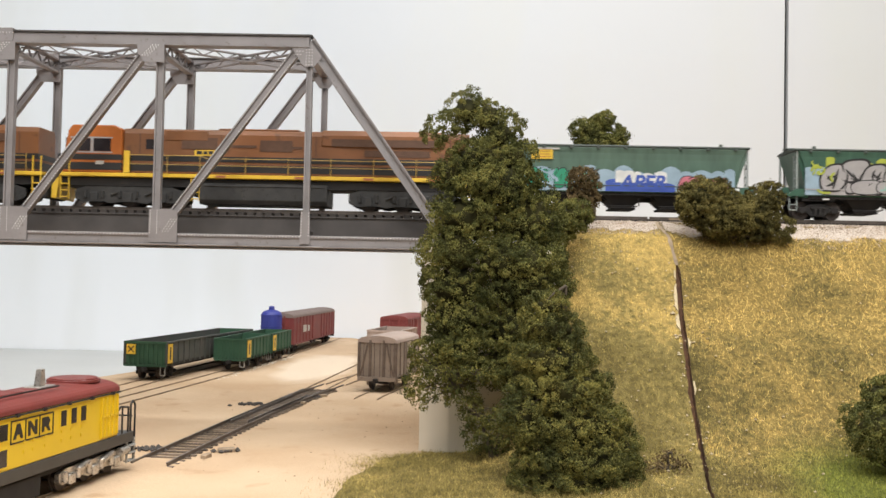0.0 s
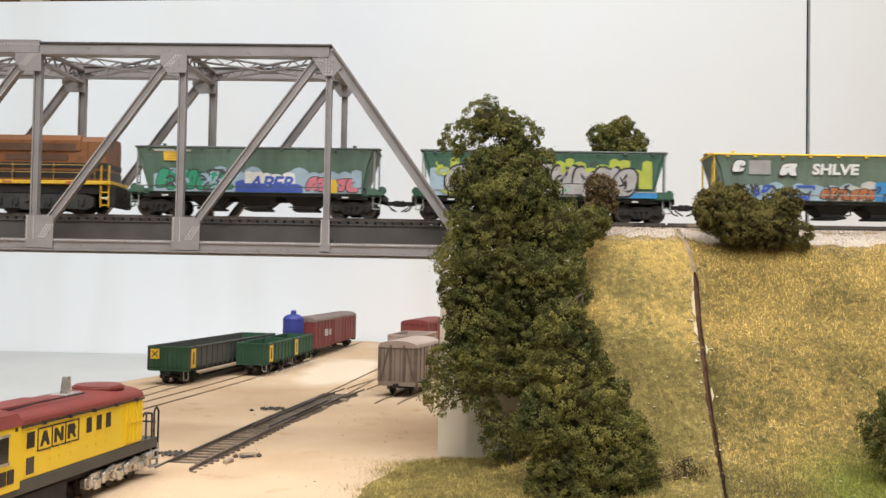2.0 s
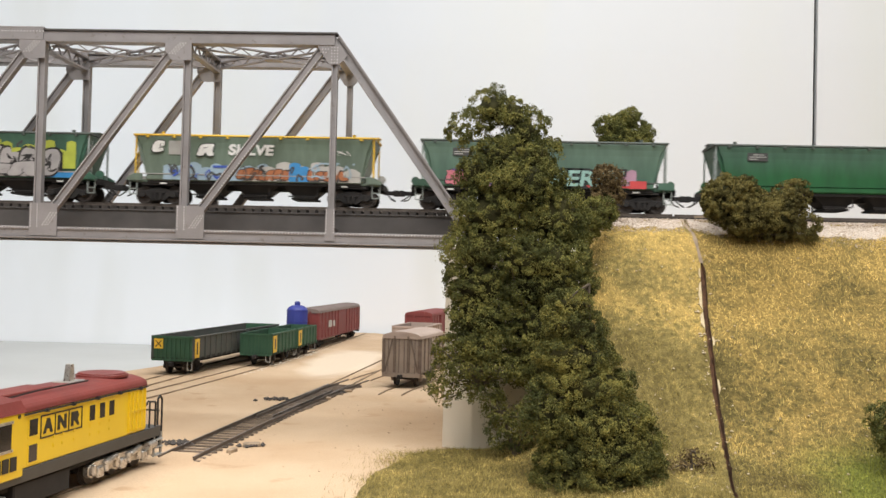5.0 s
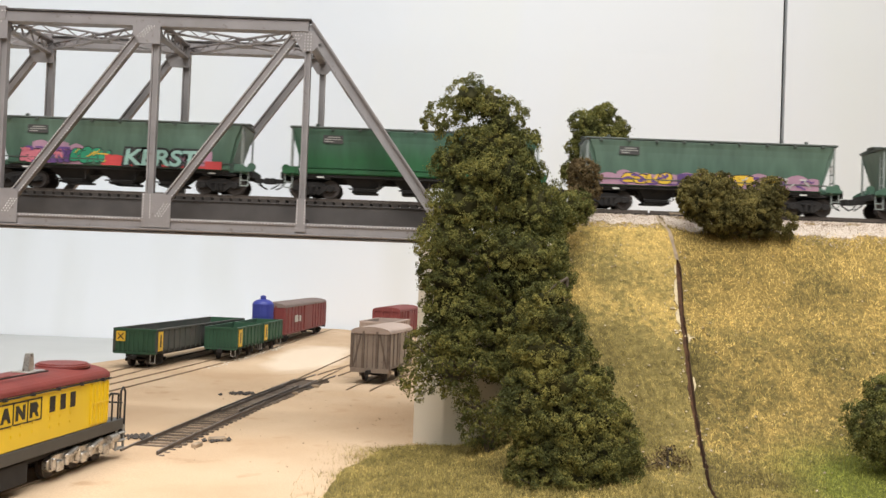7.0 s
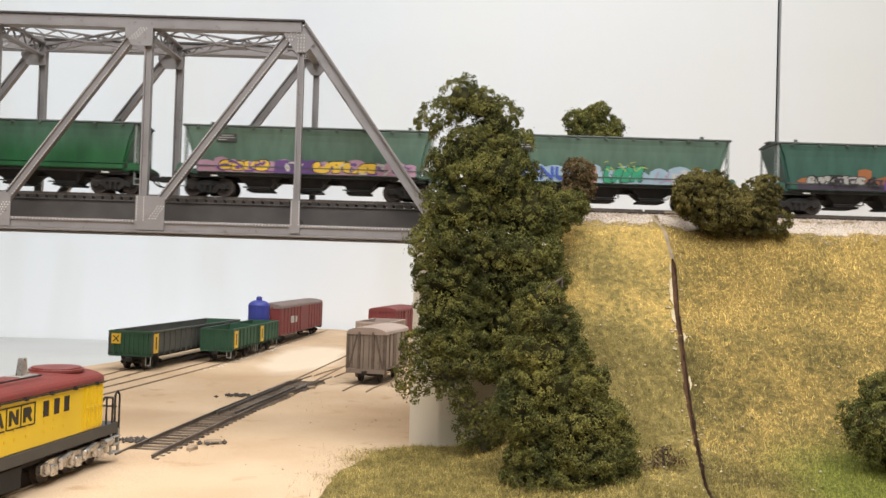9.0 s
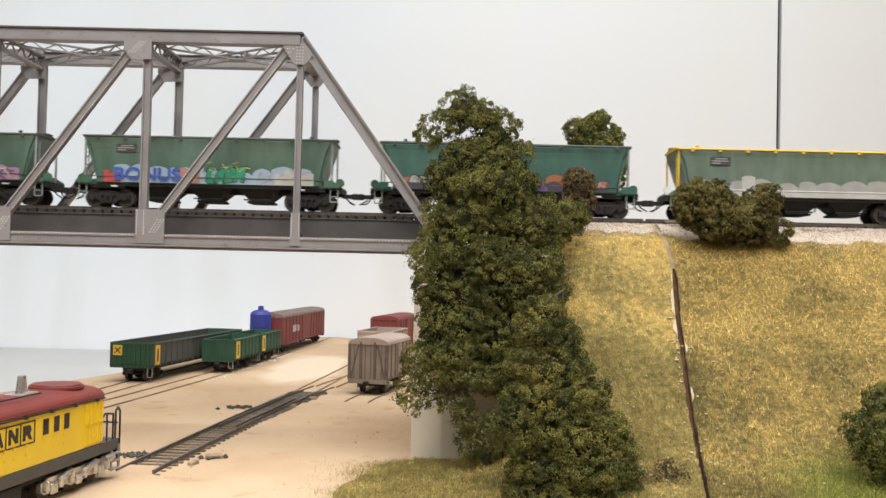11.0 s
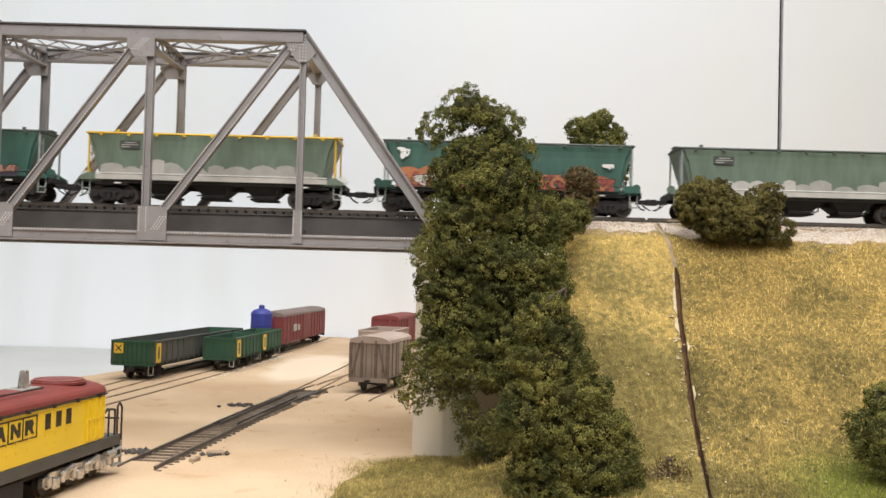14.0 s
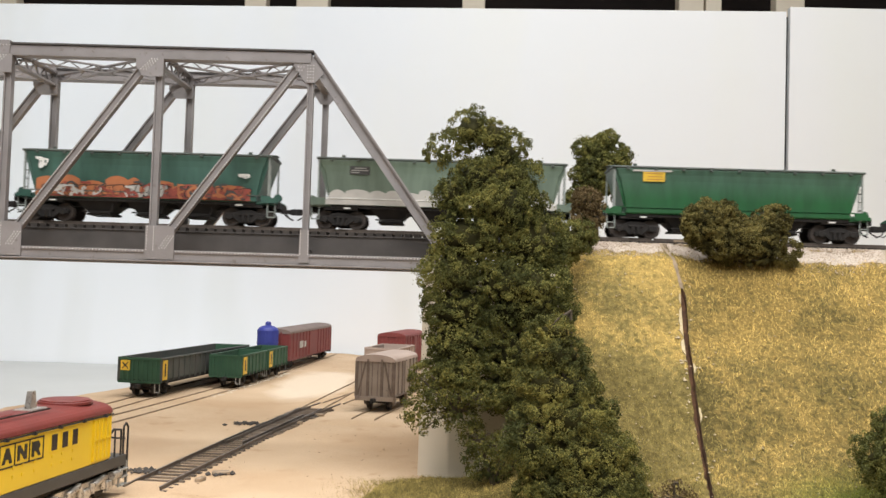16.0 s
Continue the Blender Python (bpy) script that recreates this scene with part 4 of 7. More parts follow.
        if front:
            d = (q - p).normalized()
            s = Vector((-d.z, 0, d.x))
            for k in (-1, 1):
                rivets(rv, p + s * 2.0 * k + d * 12 + Vector((0, -2.25, 0)), q + s * 2.0 * k - d * 14 + Vector((0, -2.25, 0)), 1.8)
    for a, b in ((1, 0), (N - 1, N)):
        f = Form()
        p, q = (node_x(a), y, z1), (node_x(b) + (-3.5 if b == 0 else 3.5), y, BOT_Z + 3.5)
        channel(f, p, q, 5.6, 6.8)
        d = (Vector(q) - Vector(p)).normalized()
        s = Vector((-d.z, 0, d.x))
        if s.z < 0:
            s = -s
        f.beam(Vector(p) + s * 3.1, Vector(q) + s * 3.1, 8.4, 0.9, s)
        part("end_post", f, BRIDGE, bridge)
    # splice cover over the middle panels of the top chord
    a, b = node_x(4) - 6, node_x(3) + 1.5
    part("splice_cover", Form().box(a, b, y - 4.6, y + 4.6, TOP_Z + 0.3, TOP_Z + 1.3).box(a, b, y - 4.5, y - 3.4, z1 - 3.0, TOP_Z + 0.4), BRIDGE, bridge, bevel=0.15)
    if front:
        rivets(rv, (a, y - 4.55, z1 + 2), (b, y - 4.55, z1 + 2), 1.9)
        rivets(rv, (node_x(N), face - 0.6, BOT_Z + 6.2), (node_x(0), face - 0.6, BOT_Z + 6.2), 1.9)
        part("rivets", rv, RIVET, bridge, "fine rows of pale rivet heads")


def bridge_things():
    bridge = thing("truss_bridge", "grey steel through-truss railway bridge with riveted gussets", "bridge")
    truss(bridge, FRONT_Y, True)
    truss(bridge, REAR_Y, False)
    z1 = TOP_Z - 3.6
    y0, y1 = FRONT_Y + 3.4, REAR_Y - 3.4
    for n in range(1, 7):
        x = node_x(n)
        f = Form()
        for z in (z1 - 7.5, z1 + 0.5):
            f.box(x - 2.2, x + 2.2, y0, y1, z - 0.6, z + 0.6)
        k = 8
        for i in range(k):
            ya, yb = y0 + (y1 - y0) * i / k, y0 + (y1 - y0) * (i + 1) / k
            za, zb = (z1 - 7, z1) if i % 2 else (z1, z1 - 7)
            f.beam((x, ya, za), (x, yb, zb), 0.9, 0.9, (1, 0, 0))
        part("lattice_strut", f, BRIDGE, bridge)
    for n in range(1, 6):
        xa, xb = node_x(n) - 3, node_x(n + 1) + 3
        for ya, yb in ((y0, y1), (y1, y0)):
            f = Form()
            f.beam((xa, ya, z1 - 1), (xb, yb, z1 - 1), 2.4, 0.8, (0, 0, 1))
            f.beam((xa, ya, z1 - 5), (xb, yb, z1 - 5), 2.4, 0.8, (0, 0, 1))
            k = 14
            for i in range(k):
                u, w = i / k, (i + 1) / k
                za, zb = (z1 - 5, z1 - 1) if i % 2 else (z1 - 1, z1 - 5)
                f.beam((xa + (xb - xa) * u, ya + (yb - ya) * u, za), (xa + (xb - xa) * w, ya + (yb - ya) * w, zb), 0.7, 0.7, (0, 1, 0))
            part("lateral_brace", f, BRIDGE, bridge)
        plate = Form().box((xa + xb) / 2 - 5, (xa + xb) / 2 + 5, (y0 + y1) / 2 - 5, (y0 + y1) / 2 + 5, z1 - 5.8, z1 - 5.2)
        part("brace_plate", plate, BRIDGE, bridge)
    # sway strut down the end post
    f = Form()
    f.box(-62, -58.6, y0, y1, 200, 203)
    part("portal_strut", f, BRIDGE, bridge)
    # floor: stringers under the sleepers and cross girders
    for y in (LINE_Y - 17, LINE_Y + 13):
        part("stringer", Form().box(node_x(7), node_x(0) + 4, y, y + 3, BOT_Z + 4, RAIL_Z - 4.2).box(node_x(7), node_x(0) + 4, y - 1, y + 4, RAIL_Z - 5.0, RAIL_Z - 4.25), DECK, bridge, "dark grey plate stringer")
    for n in range(0, 8):
        part("cross_girder", Form().box(node_x(n) - 1.5, node_x(n) + 1.5, FRONT_Y + 3, REAR_Y - 3, BOT_Z + 1, BOT_Z + 10), DECK, bridge)
    solid("abutment", Form().prism([(-9.5, 524), (6, 513), (62, 513), (62, 680), (-9.5, 680)], "z", -2, 104.5).box(-6, 60, 516, 678, 104.5, 108.5), CONCRETE, "plain beige concrete bridge abutment", "abutment", bevel=0.6)
    solid("abutment", Form().box(node_x(7) - 50, node_x(7) + 12, 535, 665, -27, 108.5), CONCRETE, "plain beige concrete bridge pier", "pier", bevel=0.6)


room()
posts()
sky_boards()
boards()
embankment()
bridge_things()
line_boards()
yard_tracks()


# ---------------------------------------------------------------- rolling stock (millimetres over the rail, length along x)
SHARED = {}


def shared(key, make, smooth=False, bevel=0.0):
    if key not in SHARED:
        SHARED[key] = make().mesh(key.split("/")[-1], smooth=smooth, bevel=bevel)
    return SHARED[key]


def wheelset_form(r=5.4):
    f = Form()
    for s in (-1, 1):
        f.rod((0, s * 7.6, 0), (0, s * 9.6, 0), r, 20)
        f.rod((0, s * 7.0, 0), (0, s * 7.7, 0), r + 0.6, 20)
        f.rod((0, s * 9.5, 0), (0, s * 10.0, 0), r * 0.45, 8)
        for k in range(5):
            a = 2 * math.pi * k / 5
            f.rod((r * 0.62 * math.cos(a), s * 9.55, r * 0.62 * math.sin(a)), (r * 0.62 * math.cos(a), s * 9.8, r * 0.62 * math.sin(a)), 0.7, 6)
    f.rod((0, -7.5, 0), (0, 7.5, 0), 1.0, 8)
    return f


def bogie_form(base=19.0):
    """A cast three-piece bogie: two side frames, bolster, axle boxes, springs."""
    f = Form()
    h = base / 2
    for s in (-1, 1):
        y0, y1 = sorted((s * 10.4, s * 12.2))
        f.prism([(-h - 3.2, 4.2), (-h + 3.0, 4.2), (-h + 4.6, 2.6), (-3.6, 1.6), (3.6, 1.6), (h - 4.6, 2.6), (h - 3.0, 4.2), (h + 3.2, 4.2), (h + 3.2, 7.0), (h - 2, 7.6), (4.8, 9.2), (-4.8, 9.2), (-h + 2, 7.6), (-h - 3.2, 7.0)], "y", y0, y1)
        for x in (-h, h):
            f.rod((x, s * 11.5, 5.4), (x, s * 13.4, 5.4), 1.9, 10)
        for x in (-1.6, 1.6):
            f.rod((x, s * 12.6, 2.2), (x, s * 12.6, 6.4), 1.2, 8)
        f.box(-4.2, 4.2, min(s * 12.1, s * 13.4), max(s * 12.1, s * 13.4), 6.2, 7.4)
    f.box(-3.2, 3.2, -12, 12, 6.5, 9.6)
    f.rod((0, 0, 9.6), (0, 0, 12.0), 4, 10)
    for x in (-h + 6.2, h - 6.2):
        f.beam((x, -10, 4.2), (x, 10, 4.2), 0.9, 1.4, (0, 0, 1))
    return f


def hopper_body_form():
    """Tapered hopper body with a curved eave, side sill band and end slope sheets."""
    f = Form()
    prof = [(-15.2, 14.0), (-16.0, 14.6), (-16.0, 17.4), (-15.3, 17.8), (-15.3, 19.2), (-15.6, 34.0), (-15.9, 37.6), (-16.5, 40.6), (-16.3, 41.6), (-8, 42.5), (0, 42.9)]
    prof = prof + [(-y, z) for y, z in reversed(prof[:-1])]
    rings = []
    for x in (-66.6, 66.6):
        rings.append([(x + (0.0 if z < 18 else math.copysign((z - 18) * 0.2 + max(0.0, z - 37) * 0.45, x)), y, z) for y, z in prof])
    f.hull(rings[0], rings[1])
    return f


def end_slope_form(s):
    """Recessed end slope sheet under the eave."""
    lower = [(s * 64, -13, 18), (s * 64, 13, 18), (s * 68.6, 13, 41), (s * 68.6, -13, 41)]
    upper = [(s * 67.4, -14.2, 18), (s * 67.4, 14.2, 18), (s * 74.5, 15.2, 41), (s * 74.5, -15.2, 41)]
    return Form().hull(lower, upper)


def end_platform_form(s):
    f = Form().box(min(s * 64, s * 79), max(s * 64, s * 79), -13.5, 13.5, 13.2, 14.6)
    for y in (-15.6, 14.9):
        f.prism([(s * 69.2, 14.0), (s * 79, 14.0), (s * 79, 15.4), (s * 74, 18.2), (s * 69.2, 18.2)], "y", y, y + 0.7)
    return f


def hopper_roof_form():
    f = Form()
    f.prism([(-17.2, 40.6), (-16.9, 41.5), (-8, 42.3), (0, 42.7), (8, 42.3), (16.9, 41.5), (17.2, 40.6), (16.2, 40.3), (-16.2, 40.3)], "x", -75, 75)
    f.box(-76, 76, -4.5, 4.5, 42.6, 43.3)
    for k in range(9):
        x = -66 + k * 16.5
        f.box(x - 0.9, x + 0.9, -17.6, -15.9, 39.2, 41.4)
        f.box(x - 0.9, x + 0.9, 15.9, 17.6, 39.2, 41.4)
    for x in (-60, 60):
        f.rod((x, -6, 42.4), (x, -6, 44.4), 1.2, 8)
    return f


def hopper_frame_form():
    f = Form()
    f.box(-79, 79, -3.2, 3.2, 9.6, 13.6)
    f.box(-66, 66, -14.6, 14.6, 12.4, 14.2)
    for s in (-1, 1):
        f.box(min(s * 50, s * 70), max(s * 50, s * 70), -13.8, 13.8, 11.2, 12.6)
        f.box(min(s * 78, s * 80), max(s * 78, s * 80), -13.5, 13.5, 11, 14.4)
    return f


def funnel_form():
    f = Form()
    f.hull([(-5.5, -8, 5.4), (5.5, -8, 5.4), (5.5, 8, 5.4), (-5.5, 8, 5.4)], [(-14.2, -14, 13.6), (14.2, -14, 13.6), (14.2, 14, 13.6), (-14.2, 14, 13.6)])
    f.box(-7.4, 7.4, -10.5, 10.5, 4.2, 5.6, 0.4)
    f.rod((-9, -12.2, 6.0), (8, -12.2, 6.0), 0.45, 6)
    f.beam((9, -12, 6), (9, -12, 12.5), 0.7, 0.7)
    return f


def coupler_form(s):
    f = Form()
    f.box(min(s * 79, s * 86.6), max(s * 79, s * 86.6), -1.6, 1.6, 8.8, 11.2)
    f.box(min(s * 85, s * 88.6), max(s * 85, s * 88.6), -2.6, 2.4, 8.2, 11.8, 0.6)
    f.path([(s * 80, -5, 11), (s * 83, -5.5, 7), (s * 87, -5.5, 4.6)], 0.45)
    f.path([(s * 80, 5, 11), (s * 83, 5.5, 6.5), (s * 86, 5.5, 5.4)], 0.45)
    return f


def ladder_form(s):
    f = Form().beam((s * 73.6, -10, 14.6), (s * 73.6, -10, 40), 0.6, 0.6, (0, 1, 0))
    for z in (20, 25, 30, 35):
        f.beam((s * 73.6, -14.6, z), (s * 73.6, -10, z), 0.5, 0.5, (0, 0, 1))
    return f


def step_form(s):
    f = Form()
    f.path([(s * 77.5, -13.4, 14), (s * 77.5, -13.8, 5.5), (s * 73, -13.8, 5.5), (s * 73, -13.4, 14)], 0.4)
    f.beam((s * 73, -13.8, 8.8), (s * 77.5, -13.8, 8.8), 0.7, 0.5, (0, 0, 1))
    return f


def brake_form(s):
    f = Form()
    f.rod((s * 78, -8, 17.5), (s * 78, -6.8, 17.5), 2.6, 12)
    f.rod((s * 77, 4, 16.2), (s * 72, 4, 16.2), 1.9, 10)
    f.box(min(s * 77, s * 79), max(s * 77, s * 79), -9.5, -5.5, 14.6, 16.5)
    return f


def bumpy(x0, x1, z0, z1, step, rng, rough=0.35):
    """An outline with a flat foot and a cloud-like top."""
    pts = [(x0, z0)]
    x, arcs = x0, []
    while x < x1 - 0.5 * step:
        w = min(step * rng.uniform(0.7, 1.4), x1 - x)
        h = z1 - (z1 - z0) * rough * rng.random()
        arcs.append((x, x + w, h))
        x += w
    for a, b, h in arcs:
        for k in range(5):
            u = k / 4
            pts.append((a + (b - a) * u * 0.98 + 0.01, h - (1 - math.sin(math.pi * (0.12 + 0.76 * u))) * (b - a) * (0.12 + 0.3 * ((a * 7.3) % 1.0))))
    pts.append((arcs[-1][1] + 0.02, z0))
    return pts


def daub(form, pts, y):
    form.face([(x, y, z) for x, z in pts])


def rounded(pts, times=2):
    """Cuts the corners of a closed outline."""
    for _ in range(times):
        pts = [q for (xa, za), (xb, zb) in zip(pts, pts[1:] + pts[:1]) for q in ((xa * 0.78 + xb * 0.22, za * 0.78 + zb * 0.22), (xa * 0.22 + xb * 0.78, za * 0.22 + zb * 0.78))]
    return pts


def letters(x0, x1, z0, z1, n, rng, lean=0.2):
    """Swollen, leaning letter-like shapes side by side, for sprayed lettering that cannot be read. Gives centre, half size and outline."""
    shapes = ([(-1, 0), (-0.15, 0), (0.05, 0.35), (0.3, 0), (1.1, 0), (0.75, 0.55), (1, 1.05), (-0.7, 1), (-1, 0.5)],
              [(-1, 0), (1, 0.08), (1.05, 0.38), (0.0, 0.42), (1.0, 0.62), (0.85, 1), (-0.7, 1.05), (-1.05, 0.6)],
              [(-0.9, 0.08), (0.9, 0), (1.15, 0.95), (0.45, 1.08), (0.2, 0.55), (-0.2, 0.6), (-0.45, 1.1), (-1.1, 0.9)],
              [(-0.8, 0), (0.9, 0), (1.1, 0.7), (0.5, 1.05), (-0.6, 1), (-1.05, 0.6)],
              [(-0.55, 0), (0.5, 0), (0.4, 0.6), (1.15, 0.7), (1.0, 1.08), (-1.15, 1.0), (-1.0, 0.68), (-0.4, 0.6)],
              [(-1, 0), (1.1, -0.05), (0.95, 0.35), (-0.1, 0.32), (-0.2, 1.08), (-1.1, 1)])
    w = (x1 - x0) / n
    out, last = [], -1
    for i in range(n):
        cx = x0 + w * (i + 0.5)
        a, b = z0 + rng.uniform(0, 0.12) * (z1 - z0), z1 - rng.uniform(0, 0.2) * (z1 - z0)
        kind = rng.choice([k for k in range(len(shapes)) if k != last])
        last, hw = kind, w * 0.58
        pts = []
        for u, v in shapes[kind]:
            z = min(max(a + (b - a) * v, 14.4), 39.0)
            pts.append((cx + hw * u * rng.uniform(0.9, 1.1) + lean * (z - (z0 + z1) / 2), z))
        out.append(((cx, (a + b) / 2), (hw, (b - a) / 2), rounded(pts)))
    return out


def sprayed(wagon, jobs, seed):
    """Graffiti as thin coats of paint on the near side. jobs: (kind, x0, x1, z0, z1, colour, n)."""
    rng = random.Random(seed)
    y = -16.05
    forms = {}
    for job in jobs:
        kind, x0, x1, z0, z1, mat, n = job
        y -= 0.035
        if kind == "letters":
            f = None
        else:
            f = Form()
            forms[len(forms)] = (f, mat, kind)
        if kind == "cloud":
            daub(f, bumpy(x0, x1, z0, z1, n, rng), y)
        elif kind == "block":
            daub(f, [(x0, z0), (x1, z0), (x1, z1), (x0, z1)], y)
        elif kind == "letters":
            for (mx, mz), (hw, hh), pts in letters(x0, x1, z0, z1, n, rng):
                rim = 1.15 if hh > 7 else 0.5
                y -= 0.012
                grown = [(mx + (x - mx) * (1 + rim / hw), mz + (z - mz) * (1 + rim / hh)) for x, z in pts]
                edge = Form()
                daub(edge, grown, y)
                letter = Form()
                daub(letter, pts, y - 0.006)
                ob = part("graffiti_letter", letter, mat, wagon)
                part("outline", edge, P_BLACK, ob)
                # dark slits where the strokes of a swollen letter meet
                for k in range(5 if hh > 7 else 1):
                    a, l, wd = rng.choice((0.1, 0.5, 1.2, -0.9, 1.5)) + rng.uniform(-0.2, 0.2), min(hw, hh) * rng.uniform(0.7, 1.5), (1.5 if hh > 7 else 0.5)
                    sx, sz = mx + hw * rng.uniform(-0.45, 0.45), mz + hh * rng.uniform(-0.5, 0.5)
                    bow = rng.uniform(-0.5, 0.5)
                    pts2 = []
                    for u in (-1, -0.5, 0, 0.5, 1, 0.5, 0, -0.5):
                        side = 1 if len(pts2) > 4 else -1
                        v = bow * l * (1 - u * u) * 0.5 + side * wd * (1 - u * u) * 0.5
                        pts2.append((sx + l / 2 * u * math.cos(a) - v * math.sin(a), sz + l / 2 * u * math.sin(a) + v * math.cos(a)))
                    slit = Form()
                    daub(slit, pts2, y - 0.009 - 0.0008 * k)
                    part("slit", slit, P_BLACK, ob)
                y -= 0.012
            continue
        elif kind == "strokes":
            for k in range(n):
                cx, cz = rng.uniform(x0, x1), rng.uniform(z0, z1)
                a, l, w = rng.uniform(-1.2, 1.2), rng.uniform(2, 7), rng.uniform(0.35, 0.7)
                dx, dz = math.cos(a) * l / 2, math.sin(a) * l / 2
                bx, bz = -math.sin(a) * w / 2, math.cos(a) * w / 2
                cl = lambda z: min(max(z, z0), z1)
                daub(f, [(cx - dx - bx, cl(cz - dz - bz)), (cx + dx - bx, cl(cz + dz - bz)), (cx + dx + bx, cl(cz + dz + bz) + 0.05), (cx - dx + bx, cl(cz - dz + bz) + 0.05)], y)
                y -= 0.002
        elif kind == "curves":
            for k in range(n):
                x, z, a = rng.uniform(x0, x1), rng.uniform(z0, z1), rng.uniform(0, 6.28)
                bend, step, w = rng.choice((-1, 1)) * rng.uniform(0.15, 0.5), rng.uniform(1.0, 1.7), rng.uniform(0.35, 0.8)
                line = []
                for m in range(rng.randrange(6, 11)):
                    line.append((x, min(max(z, z0), z1)))
                    x, z, a = min(max(x + step * math.cos(a), x0), x1), z + step * math.sin(a), a + bend
                    if rng.random() < 0.18:
                        a += rng.choice((-1.6, 1.6))
                f = Form()
                forms[len(forms)] = (f, mat, kind)
                for (xa, za), (xb, zb) in zip(line, line[1:]):
                    l = math.hypot(xb - xa, zb - za)
                    if l < 0.2:
                        continue
                    u, v = -(zb - za) / l * w, (xb - xa) / l * w
                    ex, ez = (xb - xa) / l * 0.25, (zb - za) / l * 0.25
                    daub(f, [(xa - u - ex, za - v - ez), (xb - u + ex, zb - v + ez), (xb + u + ex, zb + v + ez), (xa + u - ex, za + v - ez)], y)
                    y -= 0.0008
    for f, mat, kind in forms.values():
        if not f.f:
            continue
        part({"curves": "spray_line", "cloud": "sprayed_cloud", "block": "sprayed_panel", "strokes": "spray_mark"}[kind], f, mat, wagon)


def text_part(text, size, x, z, y, mat, parent, label, shear=0.0, width=1.0, fat=0.0):
    """Readable lettering, set upright on the near side."""
    cu = bpy.data.curves.new("lettering", "FONT")
    cu.body, cu.size, cu.shear, cu.offset, cu.align_x = text, size * MM, shear, fat * MM, "CENTER"
    tmp = bpy.data.objects.new("lettering", cu)
    scene.collection.objects.link(tmp)
    me = bpy.data.meshes.new_from_object(tmp.evaluated_get(bpy.context.evaluated_depsgraph_get()))
    bpy.data.objects.remove(tmp)
    me.materials.clear()
    ob = part("lettering", me, mat, parent, label)
    ob.matrix_basis = pose(x * MM, y * MM, z * MM, 90, 0, 0) @ Matrix.Diagonal((width, 1, 1, 1))
    return ob


WHEELS = []


def hopper(label, body, roof_mat, trim, jobs, seed, post=None, board=None):
    w = thing("hopper_wagon", label, "wagon", group="grain train")
    b = part("body", shared("hopper/body", hopper_body_form, bevel=0.3), body, w)
    part("roof", shared("hopper/roof", hopper_roof_form, bevel=0.15), roof_mat, w, "roof with dark walkway and brackets", at=pose(0, 0, 1.0 * MM))
    part("underframe", shared("hopper/frame", hopper_frame_form), BLACK, w)
    for x in (-30, 0, 30):
        part("discharge_funnel", shared("hopper/funnel", funnel_form), BLACK, w, at=pose(x * MM, 0, 0))
    part("ridge", shared("hopper/ridge", lambda: Form().box(-69, 69, -16.5, -15.2, 17.7, 18.3).box(-69, 69, 15.2, 16.5, 17.7, 18.3)), trim, w)
    for s in (-1, 1):
        k = "near" if s < 0 else "far"
        part("coupler", shared("hopper/%s/coupler" % k, lambda: coupler_form(s)), BLACK, w)
        for y in (-15.0, 15.0):
            part("end_post", shared("hopper/%s/%s/end_post" % (k, y), lambda: Form().beam((s * 73.6, y, 14.6), (s * 73.6, y, 41.9), 1.0, 1.0, (0, 1, 0))), post or POST_GREY, w)
        part("ladder", shared("hopper/%s/ladder" % k, lambda: ladder_form(s)), post or POST_GREY, w)
        part("end_slope", shared("hopper/%s/end_slope" % k, lambda: end_slope_form(s)), body, w)
        part("end_platform", shared("hopper/%s/end_platform" % k, lambda: end_platform_form(s)), body, w)
        part("step", shared("hopper/%s/step" % k, lambda: step_form(s)), POST_GREY, w)
        part("brake_gear", shared("hopper/%s/brake_gear" % k, lambda: brake_form(s)), trim if post else body, w)
        g = part("bogie", shared("hopper/bogie", bogie_form, bevel=0.2), BLACK, w, at=pose(s * 60 * MM, 0, 0))
        part("marker_plate", shared("hopper/plate", lambda: Form().box(-2, 2, -15.0, -14.6, 11.8, 12.7)), P_WHITE, w, "small white plate", at=pose(s * 56 * MM, 0, 0))
        for h in (-9.5, 9.5):
            ws = part("wheelset", shared("hopper/wheelset", wheelset_form), WHEEL, w, at=pose((s * 60 + h) * MM, 0, 5.4 * MM))
            WHEELS.append((ws, s * 60 + h, 5.4))
    if board == "yellow":
        part("notice_board", Form().box(-57, -44, -16.6, -16.0, 33.5, 39.2), P_YELLOW, w, "yellow notice board with fine print")
        part("notice_lines", Form().box(-56, -45, -16.75, -16.55, 38.0, 38.3).box(-54, -46, -16.75, -16.55, 36.2, 36.5).box(-55, -45, -16.75, -16.55, 34.6, 34.9), P_ORANGE, w, "fine print as plain bars")
        part("code_strip", Form().box(-63, -40, -16.8, -16.1, 39.3, 40.4), P_PALE_GREY, w, "pale strip with code marks")
    elif board == "code":
        part("code_panel", Form().box(-55, -43, -16.35, -15.9, 32.6, 37.4), P_DARK_GREY, w, "dark panel with wagon code as plain bars")
        part("code_bars", Form().box(-52, -45, -16.5, -16.3, 36.0, 36.6).box(-54, -44, -16.5, -16.3, 34.7, 35.3).box(-54, -49, -16.5, -16.3, 33.4, 34.0), P_GREY, w, "code marks as plain bars")
    sprayed(w, jobs, seed)
    return w


